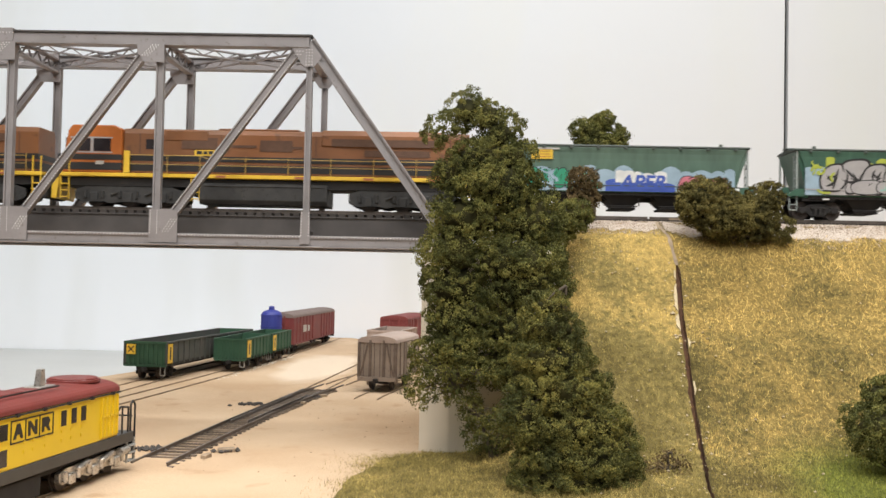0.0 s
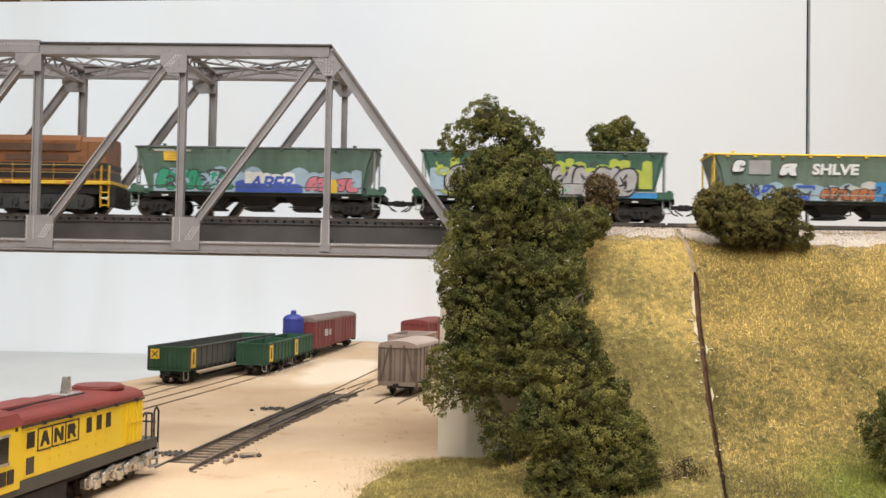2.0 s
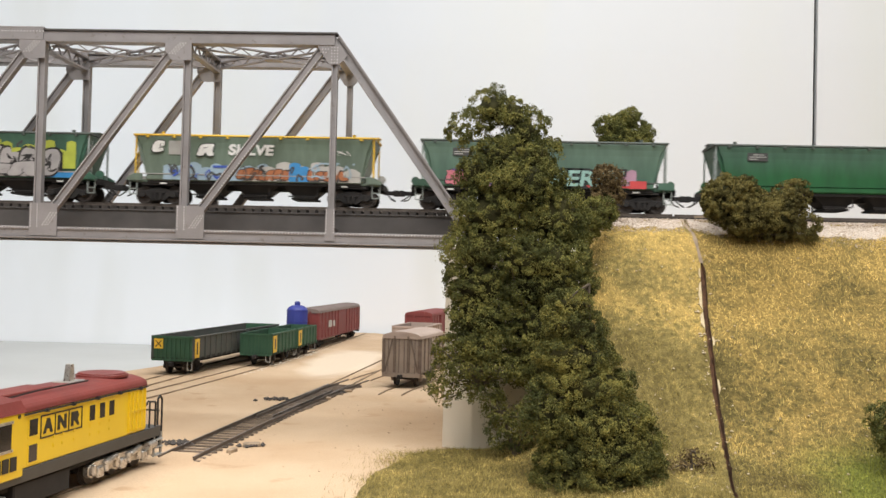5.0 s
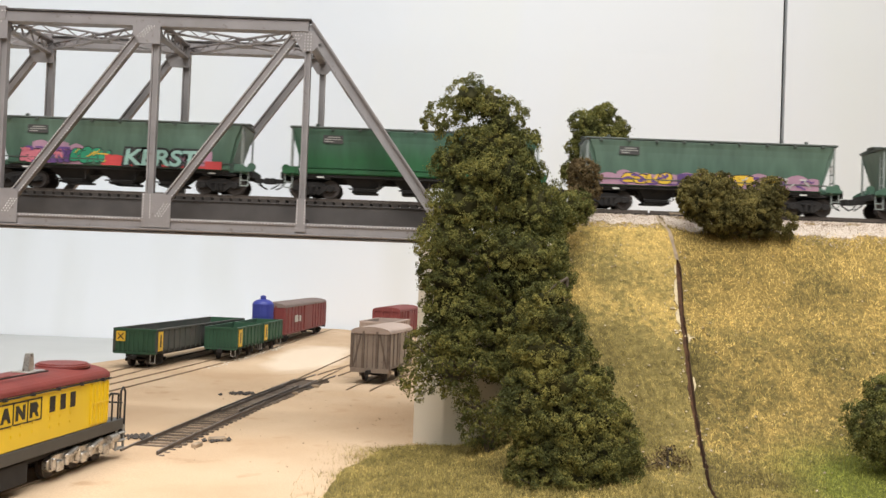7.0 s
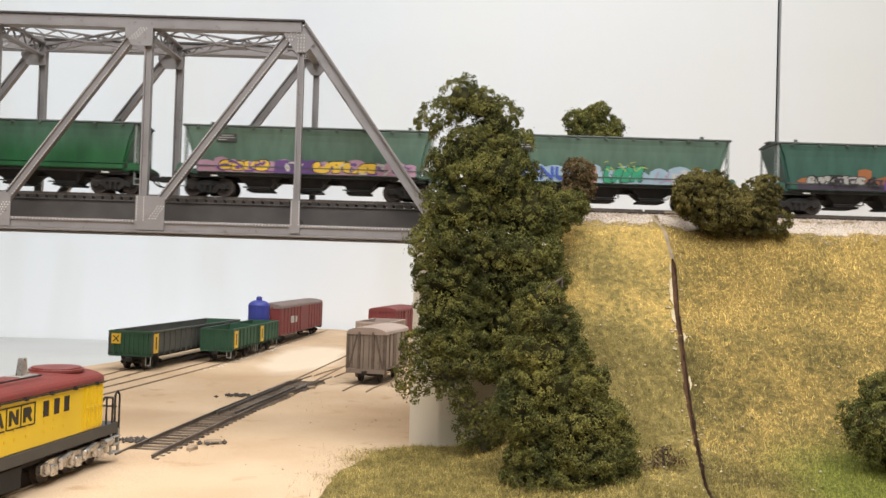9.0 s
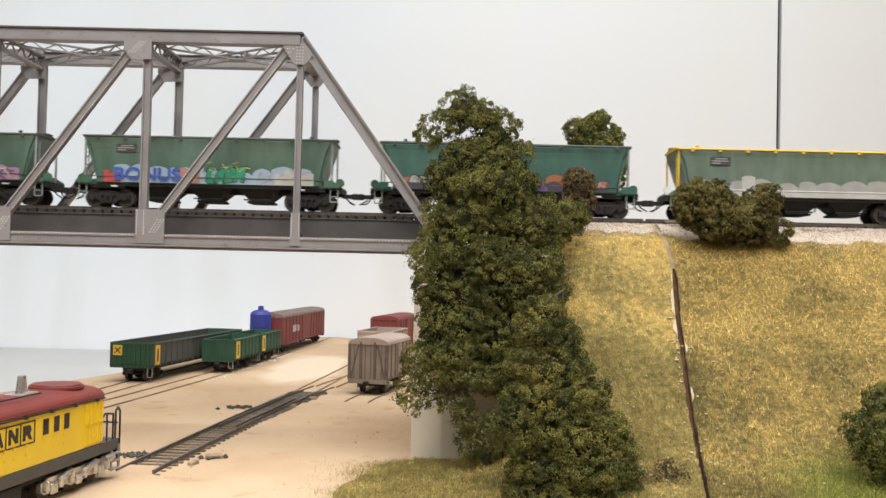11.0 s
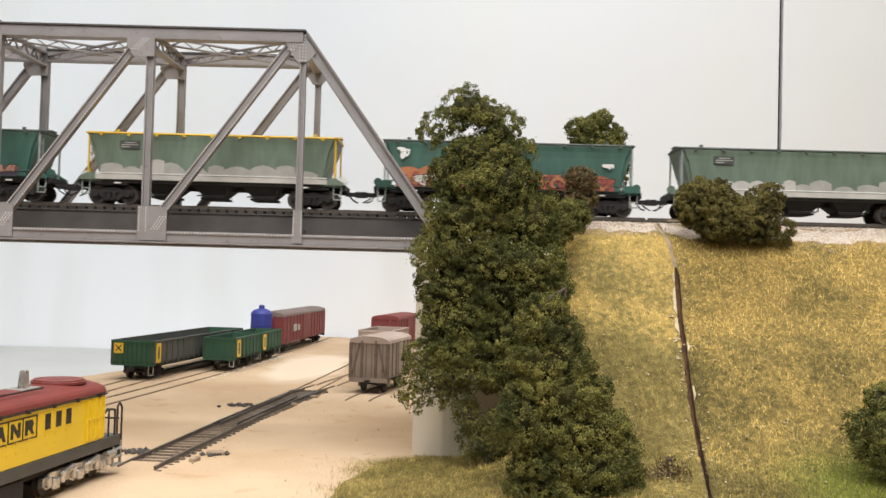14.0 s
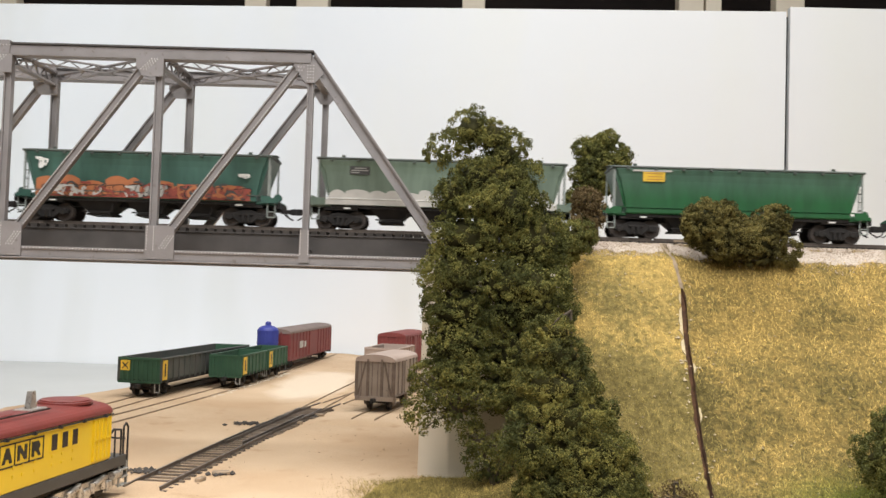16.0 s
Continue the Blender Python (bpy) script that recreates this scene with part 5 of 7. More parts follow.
def grain_train():
    T = []
    # 1: jade and pale blue lettering
    a = hopper("faded green hopper wagon with blue, jade and pink graffiti", GREEN, ROOF_DARK, ROOF_DARK,
               [("cloud", -63, 66, 14.6, 30.5, P_SKY, 9), ("letters", -60, -36, 15.5, 29.5, P_JADE, 4), ("letters", -35, -14, 15.5, 28, P_JADE, 3), ("cloud", -12, 30, 14.6, 23, P_BLUE, 12),
                ("block", -9, 29, 14.7, 17.5, P_BLUE, 1), ("letters", 33, 45, 15, 25, P_PINK, 2), ("block", 44, 51, 14.8, 23, P_YELLOW, 1), ("letters", 51, 64, 15, 25, P_PINK, 2), ("curves", -58, -16, 16, 28, P_SKY, 12), ("curves", -58, -16, 16, 28, P_DARK_GREY, 9)], 1, board="yellow")
    text_part("APER", 11.5, 10, 16.4, -16.75, P_BLUE, a, "dark blue sprayed lettering", 0.25, 1.05, 0.35)
    part("graffiti_rim", Form().face([(x, -16.62, z) for x, z in bumpy(-6, 26, 20, 27.6, 6, random.Random(4), 0.25)]), P_WHITE, a, "white rim of sprayed lettering")
    T.append(a)
    # 2: silver wild lettering
    b = hopper("green hopper wagon covered in silver and lime graffiti", DARK_GREEN, ROOF_DARK, P_SILVER,
               [("cloud", -66, 66, 20, 38.4, P_LIME, 7), ("cloud", -69, -56, 14.6, 38, P_SKY, 4), ("cloud", -58, 58, 14.7, 34.5, P_BLACK, 11), ("cloud", -57, 57, 14.8, 33.8, P_SILVER, 11), ("block", 44, 69, 14.4, 17.6, P_BRIGHT_BLUE, 1),
                ("curves", -62, 62, 32, 37.5, P_DARK_GREY, 7), ("letters", -58, -22, 15.4, 35, P_SILVER, 3), ("letters", -18, 18, 15.2, 36, P_SILVER, 3), ("letters", 20, 56, 15.4, 35, P_SILVER, 3), ("letters", -40, 42, 15.0, 24, P_SILVER, 5), ("curves", -50, 50, 15.5, 20, P_MINT, 4), ("curves", -66, -52, 16, 36, P_LIME, 5)], 2)
    T.append(b)
    # 3: yellow-edged with white letters
    c = hopper("grey-green hopper wagon with yellow eaves and white sprayed letters", OLIVE, P_YELLOW, P_GREY,
               [("cloud", -56, 10, 14.6, 26, P_SKY, 8), ("cloud", -6, 66, 14.6, 27, P_PALE_GREY, 9), ("block", -53, -40, 30, 38.5, P_GREY, 1), ("letters", -10, 22, 15.2, 22.5, P_ORANGE, 7), ("cloud", 22, 34, 14.6, 27, P_BRIGHT_BLUE, 6), ("letters", 34, 58, 15.2, 22, P_ORANGE, 5),
                ("curves", -52, -10, 15, 23, P_BLUE, 9), ("curves", -52, 60, 15, 24, P_DARK_GREY, 14), ("curves", 36, 62, 17, 26, P_SKY, 8), ("letters", -62, -56, 31, 38.5, P_WHITE, 1), ("letters", -34, -25, 29, 38.5, P_WHITE, 1), ("strokes", 48, 60, 31, 34, P_WHITE, 5)], 3, post=P_YELLOW)
    text_part("SHLVE", 8.6, -2, 30.6, -16.9, P_WHITE, c, "white sprayed lettering", 0.1, 1.15, 0.35)
    T.append(c)
    # 4: pink and mint
    d = hopper("faded green hopper wagon with pink, jade and mint graffiti", GREEN, ROOF_DARK, ROOF_DARK,
               [("cloud", -52, -18, 14.6, 29, P_MAUVE, 12), ("cloud", 30, 56, 14.6, 27, P_MAUVE, 8), ("letters", -58, -44, 15, 24, P_PINK, 3), ("letters", -44, -28, 15, 23.5, P_PURPLE, 4), ("letters", -28, -6, 15, 25, P_JADE, 4), ("cloud", -8, 6, 14.6, 24, P_RED, 5), ("block", -10, 60, 14.6, 16, P_RED, 1),
                ("curves", -58, -28, 15.5, 23, P_PINK, 10), ("curves", -58, -28, 15.5, 24, P_PURPLE, 9), ("strokes", -28, -8, 15.5, 24, P_YELLOW, 5), ("block", 52, 62, 14.3, 19, P_RED, 1)], 4, board="code")
    text_part("KERST", 13, 25, 15.6, -17.3, P_BLACK, d, "black outline of sprayed lettering", 0.12, 1.2, 1.7)
    text_part("KERST", 13, 25, 15.6, -17.4, P_MINT, d, "mint green sprayed lettering", 0.12, 1.2, 0.35)
    T.append(d)
    # 5: plain two-tone green
    T.append(hopper("two-tone green hopper wagon without graffiti", FRESH_GREEN, ROOF_DARK, FRESH_GREEN, [], 5, board="code"))
    # 6: mauve with yellow letters
    f = hopper("faded green hopper wagon with mauve and yellow graffiti", GREEN, ROOF_DARK, ROOF_DARK,
               [("cloud", -66, -8, 14.6, 24.5, P_MAUVE, 8), ("cloud", 6, 66, 14.6, 25, P_MAUVE, 9), ("cloud", -20, 8, 14.6, 24, P_PURPLE, 9), ("letters", -52, -24, 15.2, 22, P_YELLOW, 4), ("letters", 4, 40, 15.2, 22.5, P_YELLOW, 4), ("curves", -62, 62, 15.5, 21, P_PURPLE, 16), ("curves", -62, 62, 15.5, 21, P_PALE_GREY, 7)], 6, board="code")
    T.append(f)
    # 7: blue lettering
    g = hopper("faded green hopper wagon with blue and orange graffiti", GREEN, ROOF_DARK, ROOF_DARK,
               [("cloud", -56, 62, 14.6, 26, P_SKY, 10), ("cloud", -62, -52, 14.6, 22, P_RED, 4), ("cloud", -18, -3, 14.6, 25.5, P_DUSTY_ORANGE, 6), ("letters", 0, 22, 15, 25, P_JADE, 4), ("strokes", 0, 30, 22, 28, P_LIME, 10), ("cloud", 40, 66, 14.6, 24, P_PALE_GREY, 6), ("strokes", 30, 60, 15, 23, P_MAUVE, 10)], 7, board="code")
    text_part("BONUS", 10.5, -36, 16.0, -16.9, P_BLUE, g, "dark blue sprayed lettering", 0.0, 1.15, 0.3)
    T.append(g)
    # 8: teal with orange foot
    T.append(hopper("blue-green hopper wagon with burnt orange and purple graffiti", TEAL_GREEN, ROOF_DARK, ROOF_DARK,
                    [("cloud", -62, -16, 16, 24.5, P_BURNT, 13), ("cloud", -26, -18, 20, 29, P_BURNT, 8), ("cloud", -16, 36, 17, 25.5, P_BURNT, 22), ("cloud", 30, 62, 16, 21.5, P_RUST, 14), ("block", -62, 62, 14.5, 18.6, P_DUSK, 1), ("cloud", -4, 34, 15, 22.5, P_DUSK, 11), ("letters", -56, -22, 17.5, 23, P_GREY, 7), ("letters", 36, 60, 17, 21.5, P_DUSTY_ORANGE, 5), ("curves", -58, 34, 15, 21, P_DUSK, 26), ("curves", -58, -8, 17, 23, P_BLACK, 10), ("curves", -10, 34, 15, 20, P_PURPLE, 7)], 8))
    # 9: yellow edge, grey foot
    T.append(hopper("grey-green hopper wagon with yellow eaves and grey primer patches", OLIVE, P_YELLOW, P_WHITE,
                    [("cloud", -66, 64, 14.6, 25.5, P_GREY, 13), ("cloud", -36, -28, 18, 30, P_PALE_GREY, 8), ("block", -69, 69, 14.3, 17.2, P_PALE_GREY, 1)], 9, post=P_YELLOW, board="code"))
    # 10: orange graffiti
    T.append(hopper("green hopper wagon with bright orange graffiti along its foot", TEAL_GREEN, ROOF_DARK, ROOF_DARK,
                    [("cloud", -66, -4, 14.6, 28.5, P_ORANGE, 12), ("cloud", -6, 66, 14.6, 25.5, P_ORANGE, 10), ("cloud", -64, 64, 14.6, 20, P_RUST, 7), ("letters", -62, -14, 15.5, 22, P_ORANGE, 9), ("letters", -10, 12, 15.2, 23, P_GREY, 5), ("letters", 14, 62, 15.5, 22, P_RUST, 9), ("curves", -62, 60, 15.5, 23, P_RUST, 30), ("curves", -62, -4, 15.5, 21, P_PALE_GREY, 12), ("curves", -62, 60, 15.5, 24, P_DARK_GREY, 14), ("curves", 20, 60, 15.5, 23, P_ORANGE, 14), ("curves", -67, -58, 31, 37, P_WHITE, 3), ("curves", 56, 63, 26, 30, P_WHITE, 3)], 10))
    # 11: grey foot
    T.append(hopper("pale green hopper wagon with grey primer along its foot", OLIVE, ROOF_DARK, P_WHITE,
                    [("cloud", -67, -6, 14.6, 25.5, P_PALE_GREY, 10), ("cloud", -6, 66, 14.6, 25.0, P_GREY, 11), ("block", -69, 69, 14.3, 17.2, P_PALE_GREY, 1)], 11, board="code"))
    # 12: plain green with yellow board
    T.append(hopper("glossy bright green hopper wagon with a yellow notice board", FRESH_GREEN, ROOF_DARK, FRESH_GREEN, [], 12, board="yellow"))
    # 13: only its end comes into view
    T.append(hopper("green hopper wagon at the tail of the shot", DARK_GREEN, ROOF_DARK, ROOF_DARK, [], 13))
    return T


def loco_bogie_form():
    f = Form()
    for s in (-1, 1):
        y0, y1 = sorted((s * 10.6, s * 12.6))
        f.prism([(-33, 4.5), (-28, 2.2), (-15, 2.8), (-11, 1.6), (-5, 2.6), (5, 2.6), (11, 1.6), (15, 2.8), (28, 2.2), (33, 4.5), (33, 10), (26, 12.4), (-26, 12.4), (-33, 10)], "y", y0, y1)
        for x in (-21, 0, 21):
            f.box(x - 2.6, x + 2.6, min(s * 12.5, s * 14), max(s * 12.5, s * 14), 2.6, 8.6, 0.4)
            for k in (-5.2, 5.2):
                f.rod((x + k, s * 13.2, 5), (x + k, s * 13.2, 9.5), 1.1, 8)
        for x in (-10.5, 10.5):
            f.rod((x, s * 13.2, 7.0), (x + 5, s * 13.2, 9.0), 0.9, 6)
    f.box(-26, 26, -9.5, 9.5, 7, 11)
    return f


def diesel(label, at):
    """A long-hood diesel with its cab at the leading end (-x)."""
    w = thing("diesel_locomotive", label, "locomotive", at, group="train engines")
    part("hood", Form().prism([(-12.6, 20.5), (-12.6, 45.0), (-11.2, 48.2), (11.2, 48.2), (12.6, 45.0), (12.6, 20.5)], "x", -88, 124), P_LOCO_ORANGE, w, bevel=0.5)
    part("hood", Form().prism([(-13.6, 39), (-13.6, 45.6), (-12.0, 49.0), (12.0, 49.0), (13.6, 45.6), (13.6, 39)], "x", 34, 108).box(-62, -36, -13.2, 13.2, 41, 47.4).box(-30, 20, -11, 11, 48.0, 49.2), P_LOCO_ORANGE, w, "radiator section with grilles", bevel=0.4)
    part("cab", Form().prism([(-127, 20.5), (-127, 30.5), (-123.5, 31.2), (-121.5, 46), (-119, 49.6), (-93, 49.6), (-88, 47.5), (-88, 20.5)], "y", -14.6, 14.6), P_BRIGHT_ORANGE, w, bevel=0.6)
    part("cab_window", Form().box(-119, -107.5, -14.95, -14.5, 33.5, 41.2).box(-105.5, -95, -14.95, -14.5, 33.5, 41.2), GLASS_DARK, w, "dark cab side windows")
    part("windscreen", Form().box(-123.8, -122.9, -12, -1, 33, 42).box(-123.8, -122.9, 1, 12, 33, 42), GLASS_DARK, w)
    part("window_frame", Form().box(-120, -94, -14.8, -14.55, 41.4, 42.2).box(-120, -94, -14.8, -14.55, 32.4, 33.2).box(-107.3, -105.7, -14.85, -14.6, 33, 41.4), P_SILVER, w, "pale window frames")
    for z0, z1 in ((22.0, 26.6), (28.2, 31.6)):
        part("black_stripe", Form().box(-127.4, -88.05, -14.9, 14.9, z0, z1).box(-88, 124.3, -12.9, 12.9, z0, z1), P_BLACK, w)
    part("grille", Form().box(-52, -30, -13.05, -12.5, 36, 43).box(40, 105, -14.0, -13.5, 39, 43.5).box(-4, 16, -12.95, -12.5, 35, 42).box(60, 100, -13.0, -12.5, 33, 37), GRILLE, w, "dark radiator grilles")
    part("hood_door", Form().box(-74, -68, -13.0, -12.5, 35.5, 41.5), GLASS_DARK, w, "small dark hood opening")
    part("name_bar", Form().box(-22, -6, -13.0, -12.55, 37.2, 38.8).box(-4, 22, -13.0, -12.55, 36.9, 38.5), GRILLE, w, "owner's name as plain dark bars")
    part("emblem", Form().box(-44, -31, -13.1, -12.5, 32.0, 35.4), P_YELLOW, w, "yellow owner's emblem as a plain shape")
    part("emblem_bars", Form().box(-42.6, -39.4, -13.3, -13.05, 32.8, 34.8).box(-38.6, -36, -13.3, -13.05, 32.8, 34.8).box(-35.2, -32.4, -13.3, -13.05, 32.8, 34.8), P_BLACK, w, "dark marks on the emblem")
    part("sill", Form().box(-129, 128, -15.6, 15.6, 18.0, 20.3), P_YELLOW, w, "yellow frame sill", bevel=0.3)
    part("underframe", Form().box(-126, 126, -13, 13, 12.5, 17.6), BLACK, w)
    part("fuel_tank", Form().prism([(-13, 2.4), (-15, 5), (-15, 15), (15, 15), (15, 5), (13, 2.4)], "x", -40, 38).box(-38, 36, -15.5, -14.9, 13.0, 14.0).box(-14, -13, -15.4, -14.9, 5, 14), GRIMY, w, "grimy dark fuel tank", bevel=0.3)
    for x in (-78, -28, 30, 74, 112):
        part("hood_joint", Form().box(x, x + 0.5, -12.95, -12.5, 32, 45.0), GRILLE, w, "dark panel joint in the hood")
    for x in (-30, 18, 60, 100):
        part("sill_mark", Form().box(x, x + 6, -15.75, -15.5, 18.4, 19.8), P_ORANGE, w, "small worn orange mark on the sill")
    part("equipment_box", Form().box(-48, -41, -14.5, 14.5, 8, 16), BLACK, w)
    part("pilot", Form().prism([(-131, 4.5), (-128, 4.0), (-126, 17), (-131, 17)], "y", -14, 14), P_YELLOW, w, "yellow pilot plate", bevel=0.3)
    part("pilot", Form().prism([(131, 4.5), (128, 4.0), (126, 17), (131, 17)], "y", -14, 14), BLACK, w, "black rear pilot plate", bevel=0.3)
    rail = Form()
    xs = [-86, -60, -40, -12, 14, 40, 66, 92, 118]
    for x in xs:
        rail.rod((x, -15.2, 20.3), (x, -15.2, 31.5), 0.24, 5)
    rail.path([(-86, -15.2, 31.5), (-40, -15.2, 31.5), (-36, -15.2, 30), (118, -15.2, 30)], 0.24)
    rail.path([(-86, -15.2, 26), (118, -15.2, 25.2)], 0.2)
    part("handrail", rail, P_RAILING, w, "thin dull yellow handrail")
    panel = Form().box(-86.5, -83, -15.6, -15.0, 20.6, 34)
    part("step_panel", panel, P_YELLOW, w)
    for x in (-125, 122, -45):
        f = Form()
        for k in (0, 5):
            f.beam((x + k, -14.6, 4), (x + k, -14.6, 30 if abs(x) > 100 else 18), 0.7, 0.7)
        for z in (5, 9, 13):
            f.box(x, x + 5, -15.4, -13.4, z, z + 0.6)
        part("steps", f, P_YELLOW, w)
    part("headlight", Form().rod((-122.4, 0, 45.5), (-121.0, 0, 45.5), 1.6, 10), P_WHITE, w)
    part("number_box", Form().box(-104, -99, -15.0, -14.6, 25.4, 27.6), P_PALE_GREY, w, "number as a plain pale bar")
    part("horn", Form().rod((-110, 4, 47.2), (-104, 4, 48.6), 0.9, 8), P_SILVER, w)
    part("exhaust", Form().box(2, 10, -3, 3, 47, 48.4), BLACK, w)
    for s in (-1, 1):
        part("bogie", shared("loco/bogie", loco_bogie_form, bevel=0.3), GRIMY, w, at=pose(s * 84 * MM, 0, 0))
        part("coupler", Form().box(min(s * 130, s * 137), max(s * 130, s * 137), -2, 2, 8.5, 11.5), BLACK, w)
        for h in (-21, 0, 21):
            ws = part("wheelset", shared("loco/wheelset", lambda: wheelset_form(6.0)), WHEEL, w, at=pose((s * 84 + h) * MM, 0, 6.0 * MM))
            WHEELS.append((ws, s * 84 + h, 6.0))
    return w


# ---------------------------------------------------------------- yard vehicles
def yard_pose(x, y, heading):
    """On the yard rails; heading: sideways run for each unit ahead."""
    return pose(x * MM, y * MM, 1.5 * MM, 0, 0, 90 - math.degrees(math.atan(heading)))


def four_wheels(w, xs, r=5.4):
    for x in xs:
        part("wheelset", shared("yard/wheelset", wheelset_form), WHEEL, w, at=pose(x * MM, 0, r * MM))


def yellow_diesel():
    """Hood diesel with a low cab end towards the camera; its far end is at +x."""
    w = thing("diesel_locomotive", "yellow diesel locomotive with a maroon roof and silver bogies", "locomotive", yard_pose(-167.0, 363, 0.14))
    L = 73.5
    part("body", Form().box(-82, L, -15.2, 15.2, 17.2, 37.6), LOCO_YELLOW, w, bevel=0.4)
    roof = [(-15.7, 37.3)] + [(-15.6 * math.cos(math.pi * k / 14), 37.6 + 5.0 * math.sin(math.pi * k / 14) ** 0.75) for k in range(1, 14)] + [(15.7, 37.3)]
    part("roof", Form().prism(roof, "x", -82, L + 0.3), MAROON, w, bevel=0.3)
    fan = Form().rod((61, 0, 42.0), (61, 0, 43.4), 11.2, 28).rod((61, 0, 43.3), (61, 0, 44.0), 10.2, 28)
    part("fan_housing", fan, MAROON, w, "round maroon fan housing", bevel=0.2)
    part("roof_hatch", Form().box(-30, 14, -6, 6, 42.2, 43.4, 0.4), MAROON, w)
    part("roof_hatch", Form().box(-74, -40, -7, 7, 42.2, 43.2, 0.4), MAROON, w)
    part("exhaust", Form().prism([(32, 42.2), (37.4, 42.2), (36.2, 50.0), (33.6, 50.0)], "y", -1.3, 1.3).box(29, 41, -4.0, 4.0, 42.2, 43.0), SILVER_BOGIE, w, "dull silver tapered exhaust stack", bevel=0.3)
    part("roof_rail", Form().path([(-20, -9, 42.6), (0, -9, 43.4), (34, -9, 43.4)], 0.35), P_BLACK, w)
    part("horn", Form().path([(-46, -4, 43), (-36, -4, 46.2), (-22, -4, 46.2)], 0.5), P_BLACK, w)
    gut = Form().path([(-82, -15.9, 36.9), (L, -15.9, 36.9)], 0.4)
    for x in range(-78, int(L), 18):
        gut.box(x, x + 1.4, -16.6, -15.2, 36.2, 37.5)
    part("gutter", gut, P_BLACK, w)
    for x in (25.4, 33.2, 40.8):
        part("window", Form().box(x, x + 4.0, -15.5, -15.0, 28.2, 34.4), GLASS_DARK, w)
        part("window_frame", Form().box(x - 0.9, x + 4.9, -15.4, -15.1, 34.4, 35.2).box(x - 0.9, x + 4.9, -15.4, -15.1, 27.4, 28.2).box(x - 0.9, x, -15.4, -15.1, 28.2, 34.4).box(x + 4, x + 4.9, -15.4, -15.1, 28.2, 34.4), LOCO_YELLOW, w)
    for z0, z1 in ((28.5, 34.5), (19.0, 25.2)):
        part("window", Form().box(-15.4, -10.4, -15.5, -15.0, z0, z1), GLASS_DARK, w)
        part("window_frame", Form().box(-16.2, -9.6, -15.4, -15.1, z1, z1 + 0.8).box(-16.2, -9.6, -15.4, -15.1, z0 - 0.8, z0).box(-16.2, -15.4, -15.4, -15.1, z0, z1).box(-10.4, -9.6, -15.4, -15.1, z0, z1), LOCO_YELLOW, w)
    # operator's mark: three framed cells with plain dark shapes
    cells = Form()
    for k in range(4):
        cells.box(-8.4 + k * 9.3, -7.9 + k * 9.3, -15.45, -15.1, 26.6, 35.0)
    cells.box(-8.4, 20.0, -15.45, -15.1, 34.6, 35.1).box(-8.4, 20.0, -15.45, -15.1, 26.4, 26.9)
    part("mark_frame", cells, P_BLACK, w)
    mark = Form()
    for x0, outline in ((-6.6, [(0, 0), (1.5, 0), (2.2, 1.6), (4.0, 1.6), (4.7, 0), (6.2, 0), (4.0, 5.6), (2.2, 5.6)]), (2.8, [(0, 0), (1.5, 0), (1.5, 3.4), (4.5, 0), (6, 0), (6, 5.6), (4.5, 5.6), (4.5, 2.4), (1.5, 5.6), (0, 5.6)]), (12.0, [(0, 0), (1.6, 0), (1.6, 1.9), (2.8, 1.9), (4.6, 0), (6, 0), (4.6, 2.3), (5.6, 3.9), (4.4, 5.6), (0, 5.6)])):
        mark.prism([(x0 + u, 28 + v) for u, v in outline], "y", -15.45, -15.1)
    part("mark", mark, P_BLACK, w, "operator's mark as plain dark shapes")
    # door with bars at the far end of the side
    d = part("door", Form().box(57.2, 72.6, -15.5, -15.0, 18.2, 36.2), LOCO_YELLOW, w)
    bars = Form()
    for x in (57.6, 60.8, 64.2, 67.6, 71.4):
        bars.box(x, x + 0.7, -16.0, -15.45, 18.6, 35.8)
    bars.box(57.4, 72.4, -16.0, -15.5, 26.8, 27.5)
    part("door_bars", bars, LOCO_YELLOW, d)
    for x in (0, 6, 14, 26, 33, 41):
        for z in (22, 25.5):
            part("latch", Form().box(x, x + 1.1, -15.5, -15.1, z, z + 1.2), LOCO_YELLOW, w)
    # cab towards the camera
    part("cab", Form().prism([(-16.4, 15), (-16.4, 38), (-14, 41.8), (0, 43.6), (14, 41.8), (16.4, 38), (16.4, 15)], "x", -58, -20), LOCO_YELLOW, w, bevel=0.4)
    part("cab_roof", Form().prism([(-16.9, 38), (-14.4, 42.2), (0, 44.2), (14.4, 42.2), (16.9, 38), (14, 41.4), (0, 43.4), (-14, 41.4)], "x", -59, -19.5), MAROON, w)
    part("cab_window", Form().box(-47, -38, -16.8, -16.3, 26, 35).box(-36.5, -28, -16.8, -16.3, 26, 35), GLASS_DARK, w)
    part("window_frame", Form().box(-48, -27, -16.9, -16.35, 35, 36).box(-48, -27, -16.9, -16.35, 25, 26).box(-38, -36.5, -16.9, -16.35, 26, 35), SILVER_BOGIE, w, "pale metal cab window frame")
    part("number_bars", Form().box(-37, -33.5, -16.8, -16.35, 18, 23).box(-32.5, -29, -16.8, -16.35, 18, 23).box(-28, -24.5, -16.8, -16.35, 18, 23), P_BLACK, w, "number as plain bars")
    part("sill", Form().box(-84, 88, -15.6, 15.6, 12.4, 17.2), P_DARK_GREY, w, "dark grey frame sill", bevel=0.3)
    part("underframe", Form().box(-80, 86, -12, 12, 9.5, 12.4), BLACK, w)
    part("fuel_tank", Form().box(-22, 14, -14.5, 14.5, 3.5, 12, 0.6), BLACK, w)
    # end porch: rails, steps, coupler
    pr = Form()
